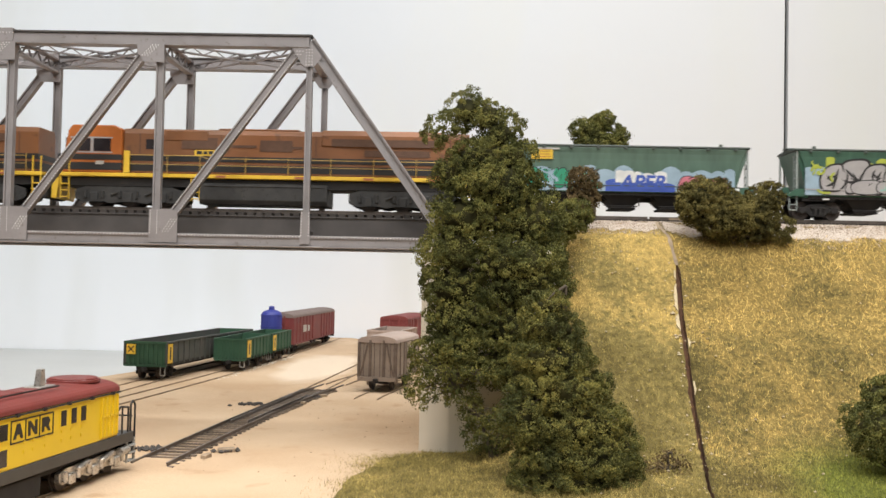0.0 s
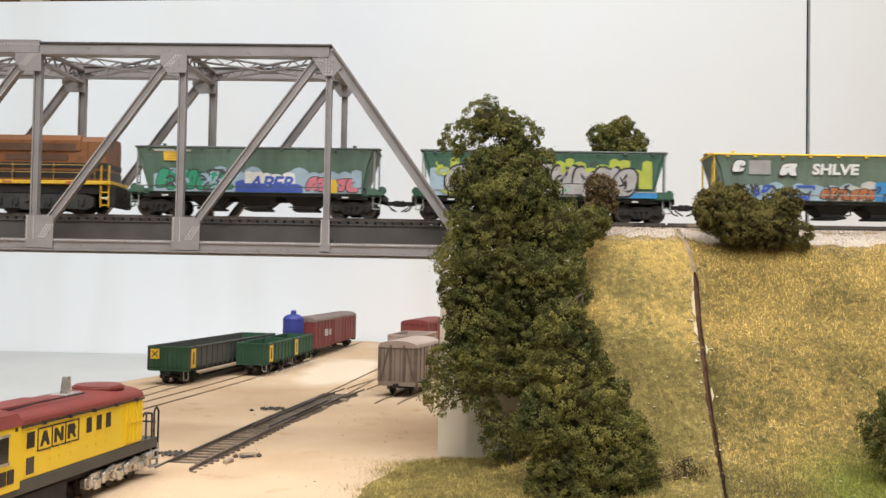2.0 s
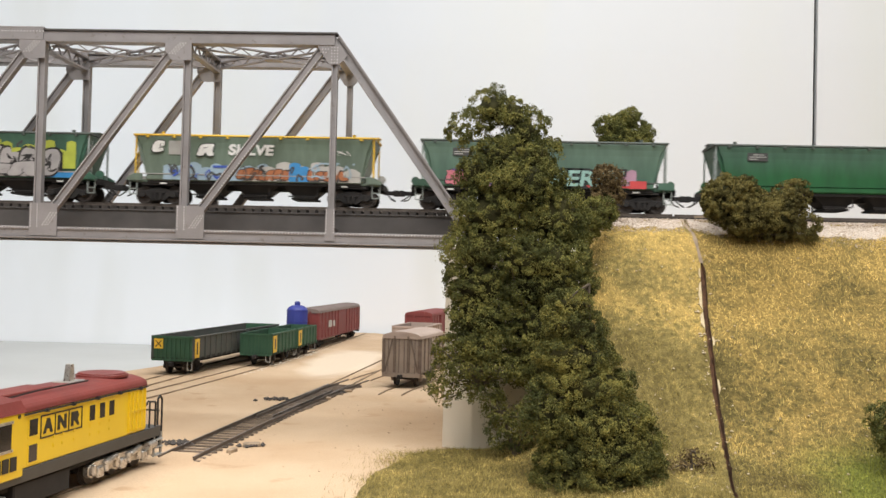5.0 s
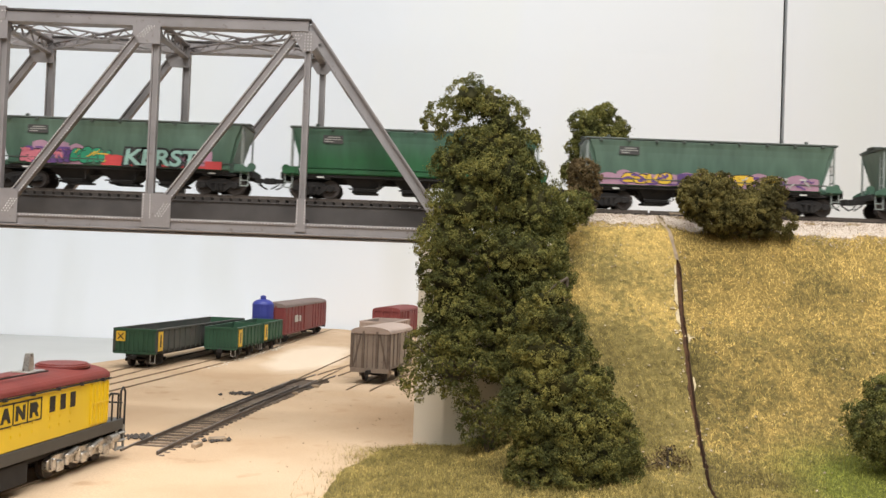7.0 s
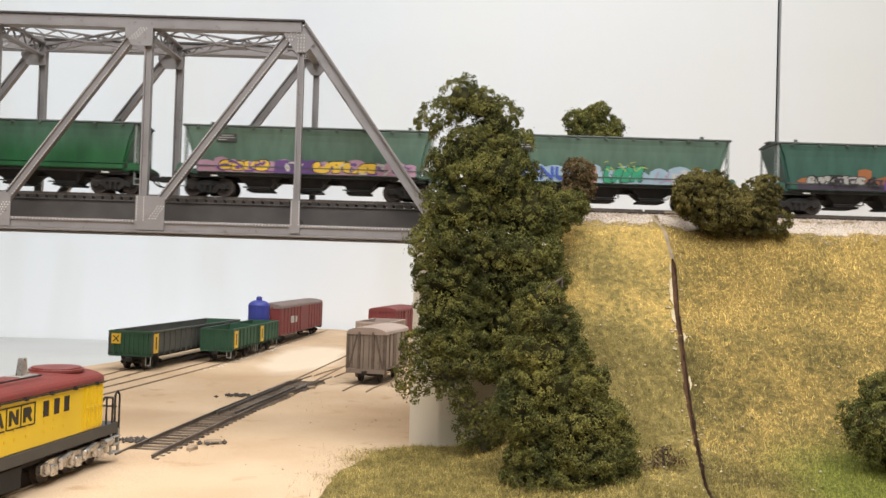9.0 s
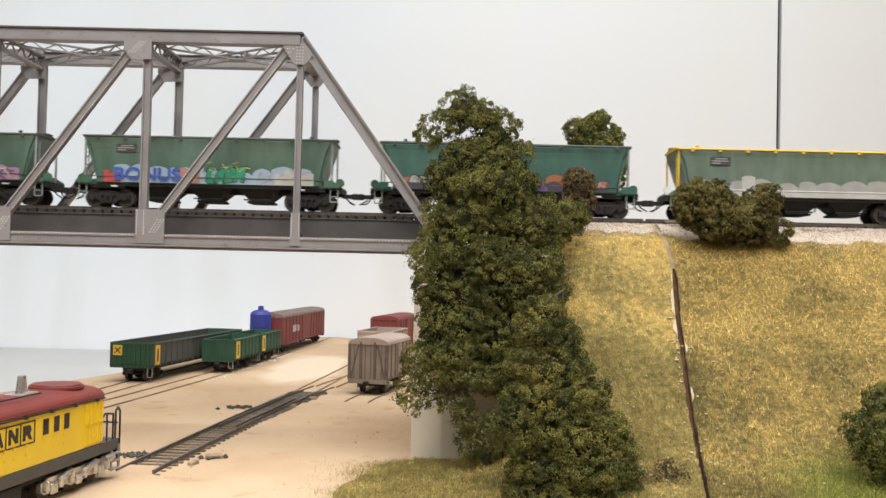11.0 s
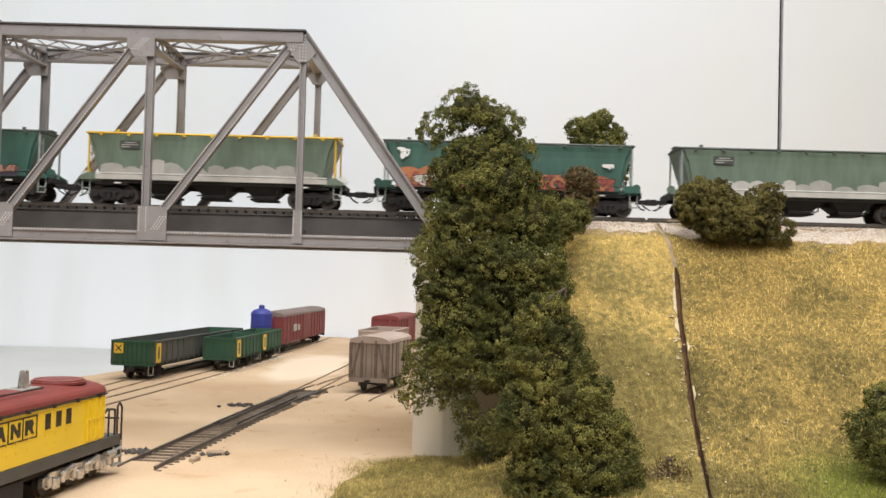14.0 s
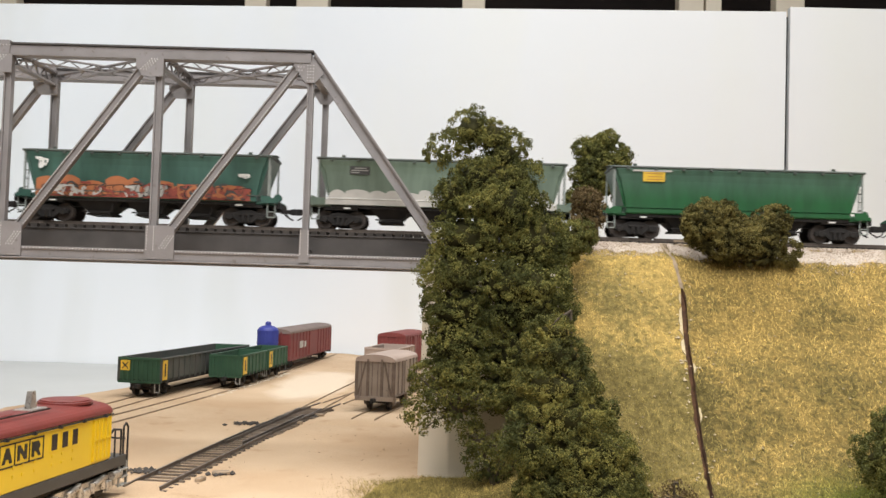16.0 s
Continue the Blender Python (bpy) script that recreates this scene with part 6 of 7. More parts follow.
    for y in (-14.6, 14.6):
        pr.path([(74.5, y, 28), (77, y, 29.5), (84, y, 28.5), (84, y, 12)], 0.5)
        pr.path([(90.5, y, 29), (90.5, y, 4)], 0.5)
        pr.path([(86.5, y, 12), (86.5, y, 29.5), (88.5, y, 31), (90.5, y, 29)], 0.5)
        pr.path([(78.5, y, 17), (78.5, y, 29)], 0.45)
    pr.path([(88, -14.6, 24), (88, -4, 24), (88, -4, 17)], 0.45).path([(88, 14.6, 24), (88, 4, 24), (88, 4, 17)], 0.45)
    part("handrail", pr, P_BLACK, w, "thin black porch handrails")
    st = Form()
    for y in (-14.8, 14.8):
        for x in (83, 89.6):
            st.beam((x, y, 3), (x, y, 14), 0.8, 0.8)
        for z in (3.4, 7.0, 10.4):
            st.box(83, 89.6, y - 1.4, y + 1.4, z, z + 0.6)
    part("steps", st, P_GREY, w, "pale grey steps")
    part("end_beam", Form().box(88, 90, -14, 14, 6, 16), BLACK, w)
    part("coupler", Form().box(90, 97, -2, 2, 8, 11.5), BLACK, w)
    part("lamp", Form().rod((L, -10, 33), (L + 1.6, -10, 33), 1.2, 10), P_RED, w)
    bog = Form()
    for s in (-1, 1):
        y0, y1 = sorted((s * 11, s * 13.4))
        bog.prism([(-27, 5), (-24, 3.4), (-8, 4.6), (-4, 3.2), (4, 3.2), (8, 4.6), (24, 3.4), (27, 5), (27, 8.4), (22, 10), (-22, 10), (-27, 8.4)], "y", y0, y1)
        for x in (-19, 0, 19):
            bog.box(x - 2.4, x + 2.4, min(s * 13.2, s * 15), max(s * 13.2, s * 15), 3.2, 7.6, 0.5)
            bog.rod((x - 5, s * 14, 4.6), (x - 5, s * 14, 9), 1.3, 8)
            bog.rod((x + 5, s * 14, 4.6), (x + 5, s * 14, 9), 1.3, 8)
        for x in (-10, 10):
            bog.rod((x - 4, s * 14.2, 8), (x + 4, s * 14.2, 10), 1.5, 8)
    bog_mesh = bog.mesh("bogie", bevel=0.25)
    for x in (56, -52):
        part("bogie", bog_mesh, SILVER_BOGIE, w, "weathered silver bogie frame", at=pose(x * MM, 0, 0))
    part("brake_cylinder", Form().rod((76, -14.5, 9.2), (84, -14.5, 9.2), 2.0, 10), SILVER_BOGIE, w)
    for c in (56, -52):
        for h in (-19, 0, 19):
            part("wheelset", shared("yard/wheelset", wheelset_form), WHEEL, w, at=pose((c + h) * MM, 0, 5.4 * MM))


def open_wagon(label, at, length, width, height, floor_z, bogies, side_mat, plates, group="", cross=True, end_mat=None):
    """An open-topped wagon with ribbed sides; its near end is at x = 0."""
    w = thing("open_wagon", label, "wagon", at, group=group)
    h = width / 2
    end_mat = end_mat or WAGON_GREEN
    z0, z1 = floor_z, height
    part("floor", Form().box(0, length, -h, h, z0, z0 + 2), BLACK, w)
    for y in (-h, h):
        a, b = sorted((y, y - math.copysign(1.2, y)))
        part("side", Form().box(0, length, a, b, z0, z1), side_mat, w, bevel=0.15)
        f = Form()
        n = max(5, int(length / 12))
        for k in range(n + 1):
            x = length * k / n
            f.box(x - 0.7, x + 0.7, min(y, y + math.copysign(0.9, y)), max(y, y + math.copysign(0.9, y)), z0, z1 - 0.3)
        part("side_ribs", f, side_mat, w)
        f = Form().box(-0.8, length + 0.8, min(y + math.copysign(1.0, y), y - math.copysign(1.4, y)), max(y + math.copysign(1.0, y), y - math.copysign(1.4, y)), z1 - 0.4, z1 + 0.9)
        part("rim", f, side_mat, w)
    for x, s in ((0, -1), (length, 1)):
        part("end_panel", Form().box(min(x, x - s * 1.2), max(x, x - s * 1.2), -h + 1.2, h - 1.2, z0, z1), end_mat, w)
        f = Form()
        n = 9
        for k in range(1, n):
            y = -h + width * k / n
            f.box(min(x, x + s * 0.7), max(x, x + s * 0.7), y - 0.7, y + 0.7, z0 + 0.6, z1 - 1)
        f.box(min(x, x + s * 1.0), max(x, x + s * 1.0), -h, h, z1 - 1.2, z1 + 0.9)
        f.box(min(x, x + s * 1.0), max(x, x + s * 1.0), -h, h, z0 - 0.8, z0 + 0.9)
        part("end_ribs", f, end_mat, w)
        part("coupler", Form().box(min(x, x + s * 7), max(x, x + s * 7), -1.6, 1.6, 7.5, 10.5), BLACK, w)
        part("step", Form().path([(x, -h + 1, z0), (x, -h + 1, 4), (x + s * 0.2, -h + 5, 4), (x, -h + 5, z0)], 0.4), P_GREY, w)
    part("underframe", Form().box(2, length - 2, -9, 9, 8.4, z0), BLACK, w)
    if bogies:
        for x in (22, length - 22):
            part("bogie", shared("hopper/bogie", bogie_form, bevel=0.2), BLACK, w, at=pose(x * MM, 0, 0))
            four_wheels(w, (x - 9.5, x + 9.5))
    else:
        xs = (length * 0.24, length * 0.76)
        four_wheels(w, xs)
        for x in xs:
            for y in (-11.5, 11.5):
                part("axle_guard", Form().prism([(x - 4, 9), (x + 4, 9), (x + 1.6, 3.4), (x - 1.6, 3.4)], "y", y - 0.8, y + 0.8), BLACK, w)
    for x, d in plates:
        part("notice_plate", Form().box(x, x + d, -h - 1.3, -h - 0.85, z0 + 2, z1 - 1.2), P_YELLOW, w, "yellow plate with a small dark mark")
        part("plate_mark", Form().box(x + d * 0.35, x + d * 0.6, -h - 1.5, -h - 1.25, z0 + 5, z1 - 4), P_BLACK, w)
    if cross:
        y = h - 6
        part("end_plate", Form().box(-1.3, -0.9, y - 4, y + 4, z1 - 10, z1 - 1.6), P_YELLOW, w, "yellow end plate with a dark cross")
        part("plate_mark", Form().beam((-1.45, y - 2.6, z1 - 8.4), (-1.45, y + 2.6, z1 - 3.2), 0.8, 0.3, (1, 0, 0)).beam((-1.45, y + 2.6, z1 - 8.4), (-1.45, y - 2.6, z1 - 3.2), 0.8, 0.3, (1, 0, 0)), P_BLACK, w)
    return w


def box_van(label, at, length, width, eave, crown, floor_z, mat, roof_mat, bogies, ribs, marks=False, brace=False):
    w = thing("box_van", label, "wagon", at)
    h = width / 2
    part("body", Form().box(0, length, -h, h, floor_z, eave), mat, w, bevel=0.2)
    arc = [(h + 0.7) * math.cos(math.pi * k / 12) for k in range(13)]
    roof = [(y, eave + (crown - eave) * math.sin(math.pi * k / 12) ** 0.8) for k, y in enumerate(arc)]
    roof = [(roof[0][0], eave - 0.6)] + roof[1:-1] + [(roof[-1][0], eave - 0.6)]
    part("roof", Form().prism(roof, "x", -1.0, length + 1.0), roof_mat, w, smooth=False)
    for y in (-h, h):
        f = Form()
        for k in range(ribs + 1):
            x = length * k / ribs
            x = min(max(x, 0.6), length - 0.6)
            f.box(x - 0.6, x + 0.6, min(y, y + math.copysign(0.8, y)), max(y, y + math.copysign(0.8, y)), floor_z, eave - 0.4)
        f.box(0, length, min(y, y + math.copysign(0.9, y)), max(y, y + math.copysign(0.9, y)), floor_z - 0.4, floor_z + 1.0)
        part("side_ribs", f, VAN_FRAME if mat == VAN_GREY else mat, w)
        dr = Form().box(length * 0.42, length * 0.58, min(y, y + math.copysign(1.2, y)), max(y, y + math.copysign(1.2, y)), floor_z + 1.4, eave - 1.2)
        part("door", dr, mat, w)
    framing = VAN_FRAME if mat == VAN_GREY else mat
    for x, s in ((0, -1), (length, 1)):
        for k in range(1, 7):
            y = -h + width * k / 7
            part("end_board_joint", Form().box(min(x, x + s * 0.5), max(x, x + s * 0.5), y - 0.18, y + 0.18, floor_z, eave), framing, w)
        for y in (-h + 0.8, h - 0.8, -h * 0.36, h * 0.36):
            part("end_stanchion", Form().box(min(x, x + s * 1.2), max(x, x + s * 1.2), y - 0.9, y + 0.9, floor_z, eave + (1.5 if abs(y) < h * 0.5 else -0.4)), framing, w)
        if brace:
            for k in (-1, 1):
                part("end_brace", Form().beam((x + s * 0.6, k * (h - 2), floor_z + 1), (x + s * 0.6, k * h * 0.5, eave - 1), 1.0, 0.9, (1, 0, 0)), framing, w)
        part("headstock", Form().box(min(x, x + s * 1.6), max(x, x + s * 1.6), -h, h, floor_z - 3.5, floor_z), VAN_GREY if mat == VAN_GREY else BLACK, w)
        part("coupler", Form().box(min(x, x + s * 7), max(x, x + s * 7), -1.5, 1.5, 7, 10), BLACK, w)
    part("underframe", Form().box(3, length - 3, -8, 8, 7.5, floor_z), BLACK, w)
    if bogies:
        for x in (24, length - 24):
            part("bogie", shared("hopper/bogie", bogie_form, bevel=0.2), BLACK, w, at=pose(x * MM, 0, 0))
            four_wheels(w, (x - 9.5, x + 9.5))
    else:
        xs = (length * 0.22, length * 0.78)
        four_wheels(w, xs)
        for x in xs:
            for y in (-11.5, 11.5):
                part("axle_guard", Form().prism([(x - 4, 9), (x + 4, 9), (x + 1.6, 3.2), (x - 1.6, 3.2)], "y", y - 0.9, y + 0.9), VAN_GREY if mat == VAN_GREY else BLACK, w)
    if marks:
        part("code_bars", Form().box(length * 0.2, length * 0.27, -h - 1.2, -h - 0.75, floor_z + 12, floor_z + 20).box(length * 0.30, length * 0.34, -h - 1.2, -h - 0.75, floor_z + 12, floor_z + 19), P_PALE_GREY, w, "van code as plain pale bars")
    return w


def blue_tank():
    w = thing("tank_container", "upright royal blue tank with a domed lid on a flat wagon", "tank", yard_pose(-199, 1088, 0.08))
    part("shell", Form().rod((0, 0, 15), (0, 0, 46), 11.6, 24), TANK_BLUE, w, bevel=0.3)
    bands = Form()
    for z in (22, 32, 44.5):
        bands.rod((0, 0, z), (0, 0, z + 1.2), 12.1, 24)
    part("band", bands, TANK_BLUE, w)
    part("dome", Form().dome((0, 0, 45.5), 11.6, 6.0, 24, 5), TANK_BLUE, w, smooth=True)
    part("lid", Form().rod((0, 0, 50.5), (0, 0, 54.2), 3.2, 12).dome((0, 0, 54.2), 3.2, 1.4, 12, 3), TANK_BLUE, w)
    ribs = Form()
    for k in range(8):
        a = 2 * math.pi * k / 8
        ribs.beam((11.6 * math.cos(a), 11.6 * math.sin(a), 15), (11.6 * math.cos(a), 11.6 * math.sin(a), 45), 0.9, 0.9, (math.cos(a), math.sin(a), 0))
    part("rib", ribs, TANK_BLUE, w)
    part("flat_frame", Form().box(-14, 14, -13, 13, 11, 15), BLACK, w, "black flat wagon frame")
    four_wheels(w, (-8, 8))


def yard_vehicles():
    yellow_diesel()
    open_wagon("long dark green open wagon with yellow plates, empty and dusty", yard_pose(-252, 812, 0.115), 222, 37, 31.5, 12, True, WAGON_DUSTY, ((1, 9),))
    open_wagon("short green open wagon with a yellow plate", yard_pose(-201, 900, 0.075), 84, 29.5, 29.5, 10.5, False, WAGON_GREEN, ((3, 11),), "short green wagons", False)
    open_wagon("short green open wagon with a yellow plate", yard_pose(-194, 990, 0.075), 78, 29.5, 29.5, 10.5, False, WAGON_GREEN, ((3, 11),), "short green wagons", False)
    blue_tank()
    box_van("red oxide bogie van with a weathered curved roof", yard_pose(-193.2, 1108, 0.072), 236, 32, 42.0, 47.0, 11, RED_OXIDE, ROOF_BROWN, True, 14, True)
    box_van("dusty grey four-wheeled van with braced ends", yard_pose(-52.5, 766, 0.2), 74, 31, 39.0, 44.0, 11.5, VAN_GREY, VAN_ROOF, False, 6, False, True)
    open_wagon("pale dusty open wagon behind the grey van", yard_pose(-60, 940, 0.16), 74, 33, 38, 12, False, VAN_ROOF, (), "", False, VAN_ROOF)
    box_van("red oxide van with a flat curved roof", yard_pose(-60.5, 1090, 0.16), 110, 31, 43.0, 47.5, 11, RED_OXIDE, RED_OXIDE, False, 8)


# ---------------------------------------------------------------- trees and shrubs
def crown_mesh(name, lobes, leaves, leaf, clump_r, seed, hang=0.0, stray=0.03, spread=1.15):
    """Foliage: small leaves set on puffs, puffs on clumps, and clumps spaced over the skin of a few lobes. lobes: x, y, z, rx, ry, rz."""
    rng = np.random.default_rng(seed)
    lobes = np.array(lobes, float)
    weight = lobes[:, 3] * lobes[:, 5]
    many = 9000
    pick = rng.choice(len(lobes), many, p=weight / weight.sum())
    d = rng.normal(size=(many, 3))
    d /= np.linalg.norm(d, axis=1, keepdims=True)
    skin = lobes[pick, :3] + d * lobes[pick, 3:6] * rng.uniform(0.8, 1.04, (many, 1))
    depth = np.min(np.linalg.norm((skin[:, None, :] - lobes[None, :, :3]) / lobes[None, :, 3:6], axis=2), axis=1)
    kept = np.zeros((0, 3))
    ways = []
    gap = clump_r * spread
    for p, q, deep in zip(skin, d, depth):
        if deep < 0.8:
            continue
        if len(kept) and np.min(np.sum((kept - p) ** 2, axis=1)) < gap * gap:
            continue
        kept = np.vstack([kept, p])
        ways.append(q)
    d = np.array(ways)
    clumps = len(kept)
    size = clump_r * rng.uniform(0.6, 1.4, clumps)
    per = 8
    pd = rng.normal(size=(clumps, per, 3)) + d[:, None, :] * 0.9
    pd[:, :, 2] += 0.35
    pd /= np.linalg.norm(pd, axis=2, keepdims=True)
    puff = kept[:, None, :] + pd * (size[:, None, None] * rng.uniform(0.45, 0.8, (clumps, per, 1)))
    own = rng.integers(0, clumps, leaves)
    sub = rng.integers(0, per, leaves)
    e = rng.normal(size=(leaves, 3)) + pd[own, sub] * 0.6
    e[:, 2] += 0.15
    e /= np.linalg.norm(e, axis=1, keepdims=True)
    reach = rng.uniform(0.75, 1.05, (leaves, 1))
    loose = rng.random((leaves, 1)) < stray
    reach = np.where(loose, reach * rng.uniform(1.5, 2.6, (leaves, 1)), reach)
    pos = puff[own, sub] + e * (0.42 * size[own])[:, None] * reach
    pos[:, 2] -= hang * rng.random(leaves)
    nrm = e + pd[own, sub] * 0.35 + rng.normal(size=(leaves, 3)) * 0.33
    nrm /= np.linalg.norm(nrm, axis=1, keepdims=True)
    ref = rng.normal(size=(leaves, 3))
    u = np.cross(nrm, ref)
    u /= np.linalg.norm(u, axis=1, keepdims=True)
    w = np.cross(nrm, u)
    s = leaf * rng.uniform(0.55, 1.25, (leaves, 1))
    fold = nrm * s * 0.3
    verts = np.stack([pos - u * s * 0.5, pos + w * s * 0.42 + fold, pos + u * s * 0.5, pos - w * s * 0.42 + fold], 1).reshape(-1, 3) * MM
    idx = np.arange(leaves) * 4
    faces = np.concatenate([np.stack([idx, idx + 1, idx + 2], 1), np.stack([idx, idx + 2, idx + 3], 1)])
    me = bpy.data.meshes.new(name)
    me.from_pydata(verts.tolist(), [], faces.tolist())
    return me, kept


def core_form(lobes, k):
    """Lumpy core inside the foliage; its dark colour stands in for inner shade."""
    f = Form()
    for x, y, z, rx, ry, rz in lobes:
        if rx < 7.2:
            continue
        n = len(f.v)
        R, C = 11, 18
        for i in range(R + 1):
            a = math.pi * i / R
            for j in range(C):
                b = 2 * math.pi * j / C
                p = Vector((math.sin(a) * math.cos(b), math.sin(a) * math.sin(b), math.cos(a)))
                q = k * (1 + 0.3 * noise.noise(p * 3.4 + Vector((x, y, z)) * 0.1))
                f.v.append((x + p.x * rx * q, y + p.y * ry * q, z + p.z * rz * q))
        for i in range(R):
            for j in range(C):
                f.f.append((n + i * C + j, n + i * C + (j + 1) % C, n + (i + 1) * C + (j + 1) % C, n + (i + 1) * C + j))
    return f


def knobs(lobes, n, r, seed):
    """More, smaller lobes on the surface of the main ones."""
    rng = random.Random(seed)
    out = list(lobes)
    for k in range(n):
        x, y, z, rx, ry, rz = rng.choice(lobes)
        d = Vector((rng.gauss(0, 1), rng.gauss(0, 1), rng.gauss(0, 0.8))).normalized()
        q = r * rng.uniform(0.7, 1.3)
        out.append((x + d.x * (rx - q * 0.4), y + d.y * (ry - q * 0.4), z + d.z * (rz - q * 0.4), q, q, q * 0.9))
    return out


def tree(name, label, at, lobes, leaves, leaf, clump_r, seed, mat, trunk, core=0.62, hang=0.0, twigs=30, stray=0.04, spread=1.1):
    t = thing(name, label, "tree" if name == "tree" else "shrub", pose(at[0] * MM, at[1] * MM, at[2] * MM))
    me, centre = crown_mesh("crown", lobes, leaves, leaf, clump_r, seed, hang, stray, spread)
    part("crown", me, mat, t)
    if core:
        part("inner_foliage", core_form(lobes, core), LEAF_CORE, t, "inner foliage core, coloured dark for the shade between leaves", smooth=True)
    f = Form()
    for a, b in zip(trunk, trunk[1:]):
        f.rod(a[:3], b[:3], a[3], 8, b[3])
    part("trunk", f, BARK, t)
    rng = random.Random(seed)
    spine = [Vector(p[:3]) for p in trunk]
    for k in range(twigs):
        c = Vector(centre[rng.randrange(len(centre))].tolist())
        s = min(spine, key=lambda p: (p - c).length + max(0, p.z - c.z))
        mid = s.lerp(c, 0.5) + Vector((rng.uniform(-2, 2), rng.uniform(-2, 2), rng.uniform(-1, 3)))
        part("limb", Form().rod(s, mid, 0.6, 5, 0.4).rod(mid, c, 0.4, 5, 0.15), BARK, t)
    return t


def greenery():
    big = [(-18, 0, 175, 9, 8, 8), (-27, 0, 168, 6, 5, 5), (-33, 0, 162, 4, 4, 3), (-8, 0, 172, 8, 7, 8), (-1, 0, 163, 8, 7, 8), (6, 0, 151, 8, 7, 8), (-9, 0, 150, 18, 15, 10), (-25, -1, 142, 9, 8, 8), (-3, -2, 137, 22, 19, 13), (-16, -2, 120, 19, 17, 14), (14, 0, 120, 17, 15, 15), (-23, -3, 103, 17, 15, 13), (8, -3, 98, 25, 20, 15),
           (-22, -3, 86, 17, 14, 13), (11, -2, 87, 23, 18, 13), (-20, -3, 70, 17, 14, 13), (9, -2, 66, 19, 16, 14), (-21, -3, 55, 15, 12, 9), (4, -2, 48, 13, 11, 12), (24, -2, 40, 14, 12, 24)]
    big = knobs(big, 42, 5.5, 5)
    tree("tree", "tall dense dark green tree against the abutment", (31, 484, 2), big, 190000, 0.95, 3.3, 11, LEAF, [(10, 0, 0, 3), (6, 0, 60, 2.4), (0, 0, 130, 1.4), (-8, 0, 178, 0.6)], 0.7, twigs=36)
    low = [(-30, 0, 51, 9, 6, 7), (-19, 0, 53, 12, 7, 7), (-36, 0, 36, 5, 4, 8), (-18, 0, 32, 6, 4, 4), (-22, 0, 43, 13, 8, 5), (-6, 0, 43, 12, 9, 5), (-33, 0, 41, 6, 4, 6), (-30, 0, 31, 3, 3, 6), (-12, 0, 33, 6, 4, 5), (-7, 0, 22, 5, 4, 7), (-5, 0, 11, 6, 4, 7), (5, 0, 14, 8, 5, 10)]
    tree("tree", "sparse twiggy sapling with small leaves before the abutment", (26, 474, 5), low, 17000, 1.1, 2.5, 14, LEAF_LIGHT, [(2, 0, 0, 1.0), (-4, 0, 20, 0.7), (-16, 0, 34, 0.4)], 0, 2.0, 60, 0.22, 1.3)
    second = [(-7, 0, 83, 8, 7, 5), (-6, 0, 73, 12, 10, 8), (-5, -1, 60, 16, 13, 9), (-1, -2, 47, 20, 16, 11), (-13, -2, 36, 12, 10, 10), (5, -2, 33, 22, 18, 11), (6, -2, 19, 26, 20, 10), (18, -3, 24, 14, 11, 8), (6, -2, 9, 27, 20, 6), (6, -2, 3, 24, 17, 4)]
    second = knobs(second, 30, 5.5, 6)
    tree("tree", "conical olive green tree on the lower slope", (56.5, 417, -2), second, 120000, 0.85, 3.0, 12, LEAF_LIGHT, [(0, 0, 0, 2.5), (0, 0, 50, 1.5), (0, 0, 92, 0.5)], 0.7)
    bush = [(-17, 0, 19, 13, 11, 13), (-5, 0, 12, 15, 11, 12), (11, 0, 9, 14, 11, 11), (20, 0, 22, 8, 8, 8), (-10, 0, 25, 9, 8, 7), (16, 0, 13, 10, 9, 11), (29, 0, 3, 5, 5, 5)]
    bush = knobs(bush, 14, 4.5, 7)
    tree("shrub", "rounded olive shrub beside the track", (165, 551, 119), bush, 60000, 0.95, 2.9, 13, LEAF_DRY, [(0, 0, 0, 1.4), (-6, 0, 8, 1), (-10, 0, 16, 0.5)], 0.68)
    rust = [(-2, 0, 26, 8, 6, 6), (-2, 0, 17, 8, 5, 6), (-3, 0, 9, 5, 4, 6)]
    tree("shrub", "small rusty brown shrub beside the track", (82, 546, 123), rust, 11000, 1.0, 2.7, 15, LEAF_RUST, [(0, 0, 0, 0.9), (0, 0, 20, 0.5)], 0.5, stray=0.1)
    side = [(3, 0, 9, 9, 8, 7), (-6, 0, 3, 10, 8, 9), (-12, 0, -6, 9, 8, 9)]
    tree("shrub", "low dark green shrub at the foot of the tall tree", (71, 540, 120), side, 18000, 1.05, 3.4, 16, LEAF, [(0, 0, 0, 0.9), (0, 0, 8, 0.5)], 0.65, stray=0.06)
    far = [(6, 0, 70, 8, 7, 5), (-4, 0, 63, 10, 8, 6), (13, 0, 62, 7, 6, 6), (4, 0, 52, 18, 14, 8), (8, 0, 41, 17, 13, 8), (20, 0, 32, 5, 4, 10), (-7, 0, 42, 10, 8, 10), (-12, 0, 28, 9, 8, 9)]
    far = knobs(far, 10, 4.5, 8)
    tree("tree", "green tree standing behind the track", (108, 700, 138), far, 50000, 1.2, 3.6, 17, LEAF, [(0, 0, -65, 2), (0, 0, 40, 1.4), (2, 0, 64, 0.6)], 0.68)
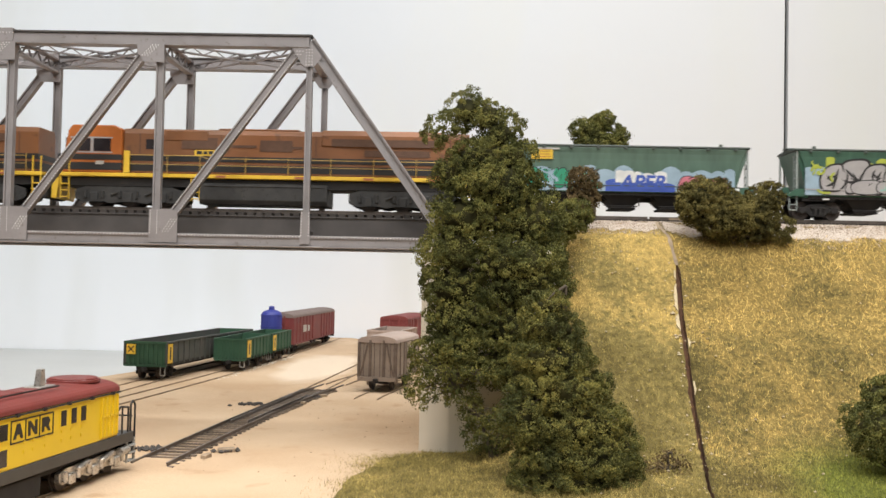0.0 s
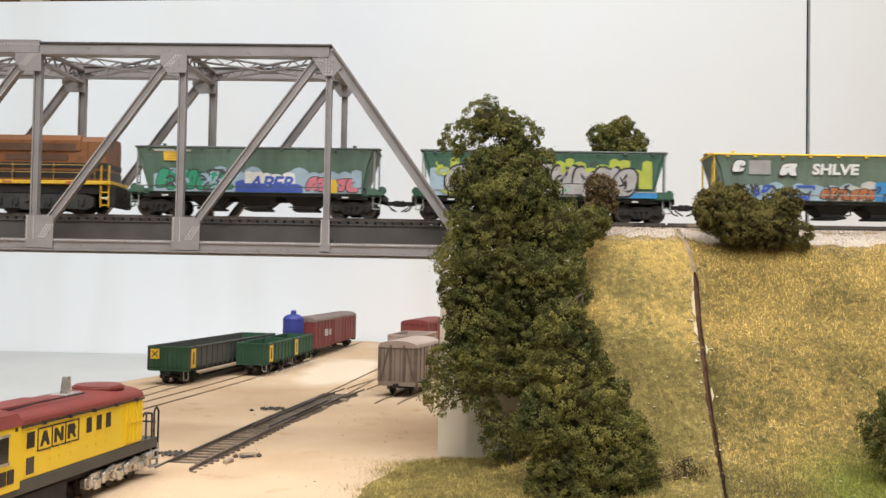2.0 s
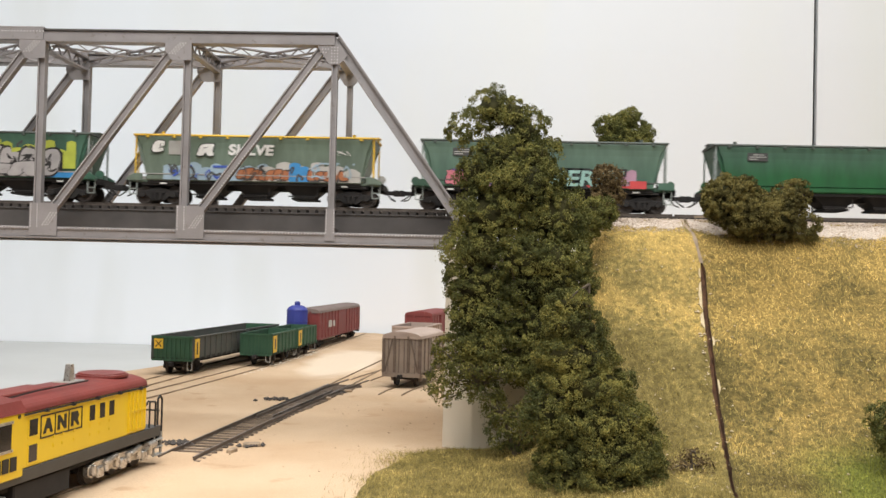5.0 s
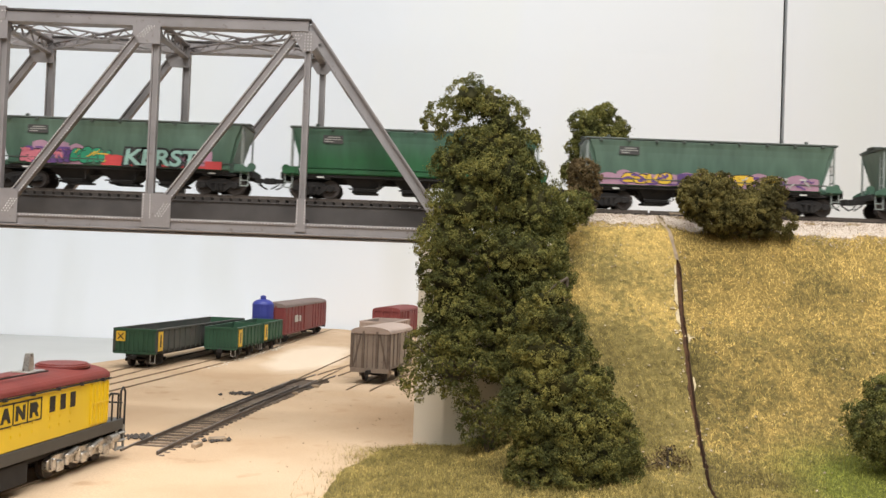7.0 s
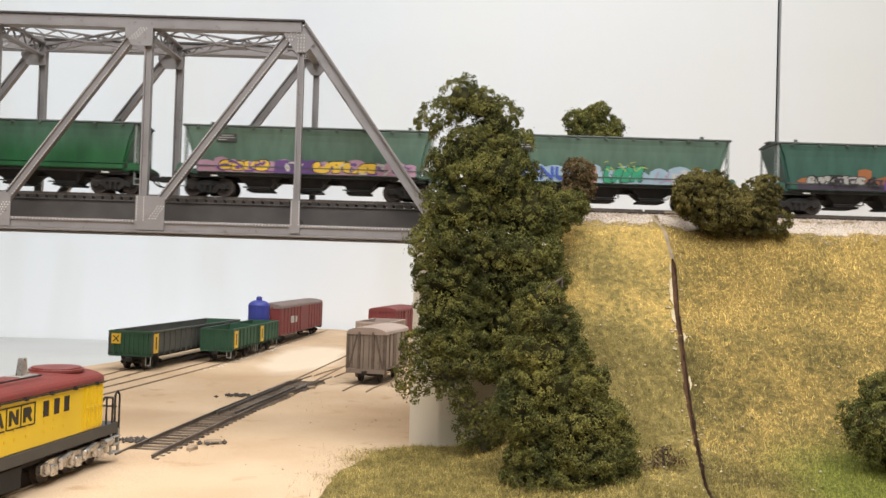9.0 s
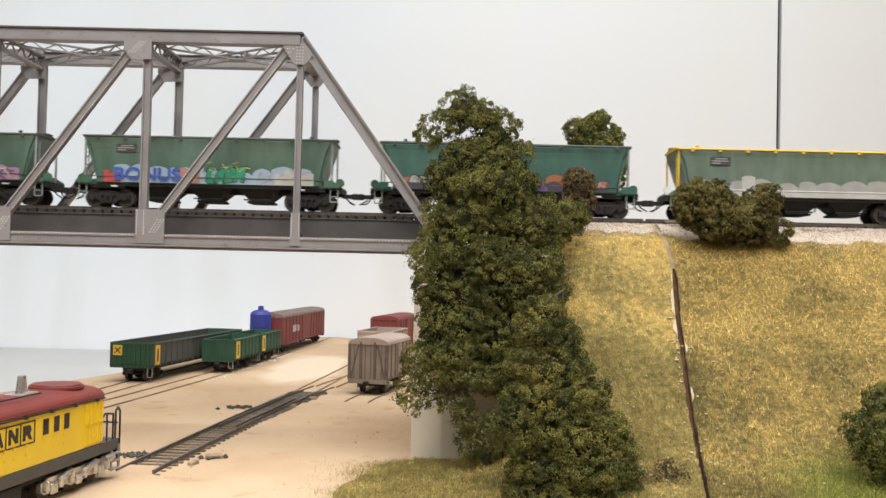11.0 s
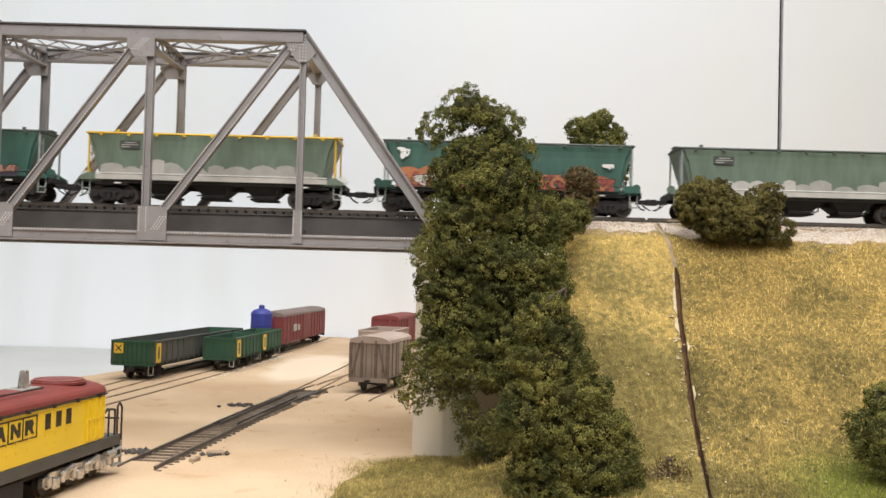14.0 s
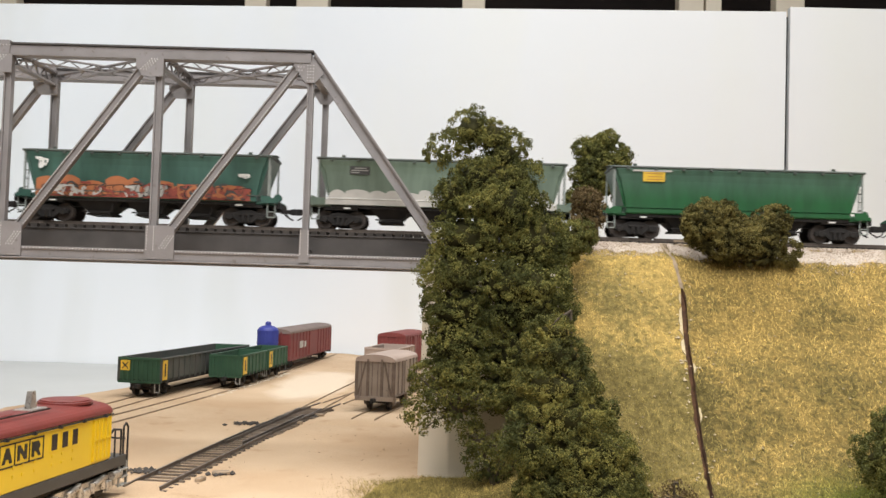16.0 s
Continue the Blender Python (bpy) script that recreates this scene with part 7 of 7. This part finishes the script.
    right = [(10, 0, 34, 13, 11, 11), (0, -2, 22, 14, 11, 11), (16, -3, 12, 16, 12, 11), (30, 0, 26, 15, 11, 15)]
    right = knobs(right, 12, 6, 9)
    tree("tree", "dark green bushy tree low on the slope", (196, 425, 8), right, 50000, 0.95, 3.2, 18, LEAF, [(12, 0, -3, 2), (10, 0, 30, 1)], 0.7)
    stub = [(0, 0, 4, 5, 4, 5), (-6, 0, 2, 4, 4, 3), (5, 0, 2, 4, 4, 3)]
    tree("shrub", "small dark twiggy stump shrub in the grass", (103, 424, 9), stub, 900, 1.1, 2.2, 19, LEAF_RUST, [(0, 0, 0, 0.8), (0, 0, 9, 0.4)], 0.5, 0, 12)


TRAIN = grain_train()
ENGINES = [diesel("orange, black and yellow diesel locomotive pulling the grain train", None), diesel("leading orange and black diesel locomotive ahead on the bridge", None)]
yard_vehicles()
greenery()
main_line()
ballast()
grass()


# ---------------------------------------------------------------- what moves
FRONT = [(0.0, 0.035), (0.5, -0.025), (1.5, -0.1437), (2.5, -0.262), (3.5, -0.383), (4.0, -0.4425), (5.25, -0.592), (6.5, -0.7407), (7.0, -0.7995), (8.0, -0.918), (9.0, -1.0365), (10.0, -1.156), (11.25, -1.3045), (12.5, -1.452), (13.0, -1.5115), (13.5, -1.570), (14.0, -1.6265), (14.5, -1.6745), (15.0, -1.731), (16.0, -1.8474)]


def motions():
    """The train runs along the line; the wheels roll with it."""
    y, z = LINE_Y * MM, RAIL_Z * MM
    for k, wagon in enumerate(TRAIN):
        walk(wagon, [(t, pose(p + 0.075 + 0.177 * k, y, z)) for t, p in FRONT])
    walk(ENGINES[0], [(t, pose(p - 0.1435, y, z)) for t, p in FRONT])
    walk(ENGINES[1], [(t, pose(p - 0.1435 - 0.2645, y, z)) for t, p in FRONT])
    ts = [i / 15 for i in range(241)]
    run = np.interp(ts, [t for t, p in FRONT], [p for t, p in FRONT])
    for ws, x, r in WHEELS:
        walk(ws, [(t, pose(x * MM, 0, r * MM, 0, math.degrees((p - run[0]) / (r * MM)), 0)) for t, p in zip(ts, run)])


motions()
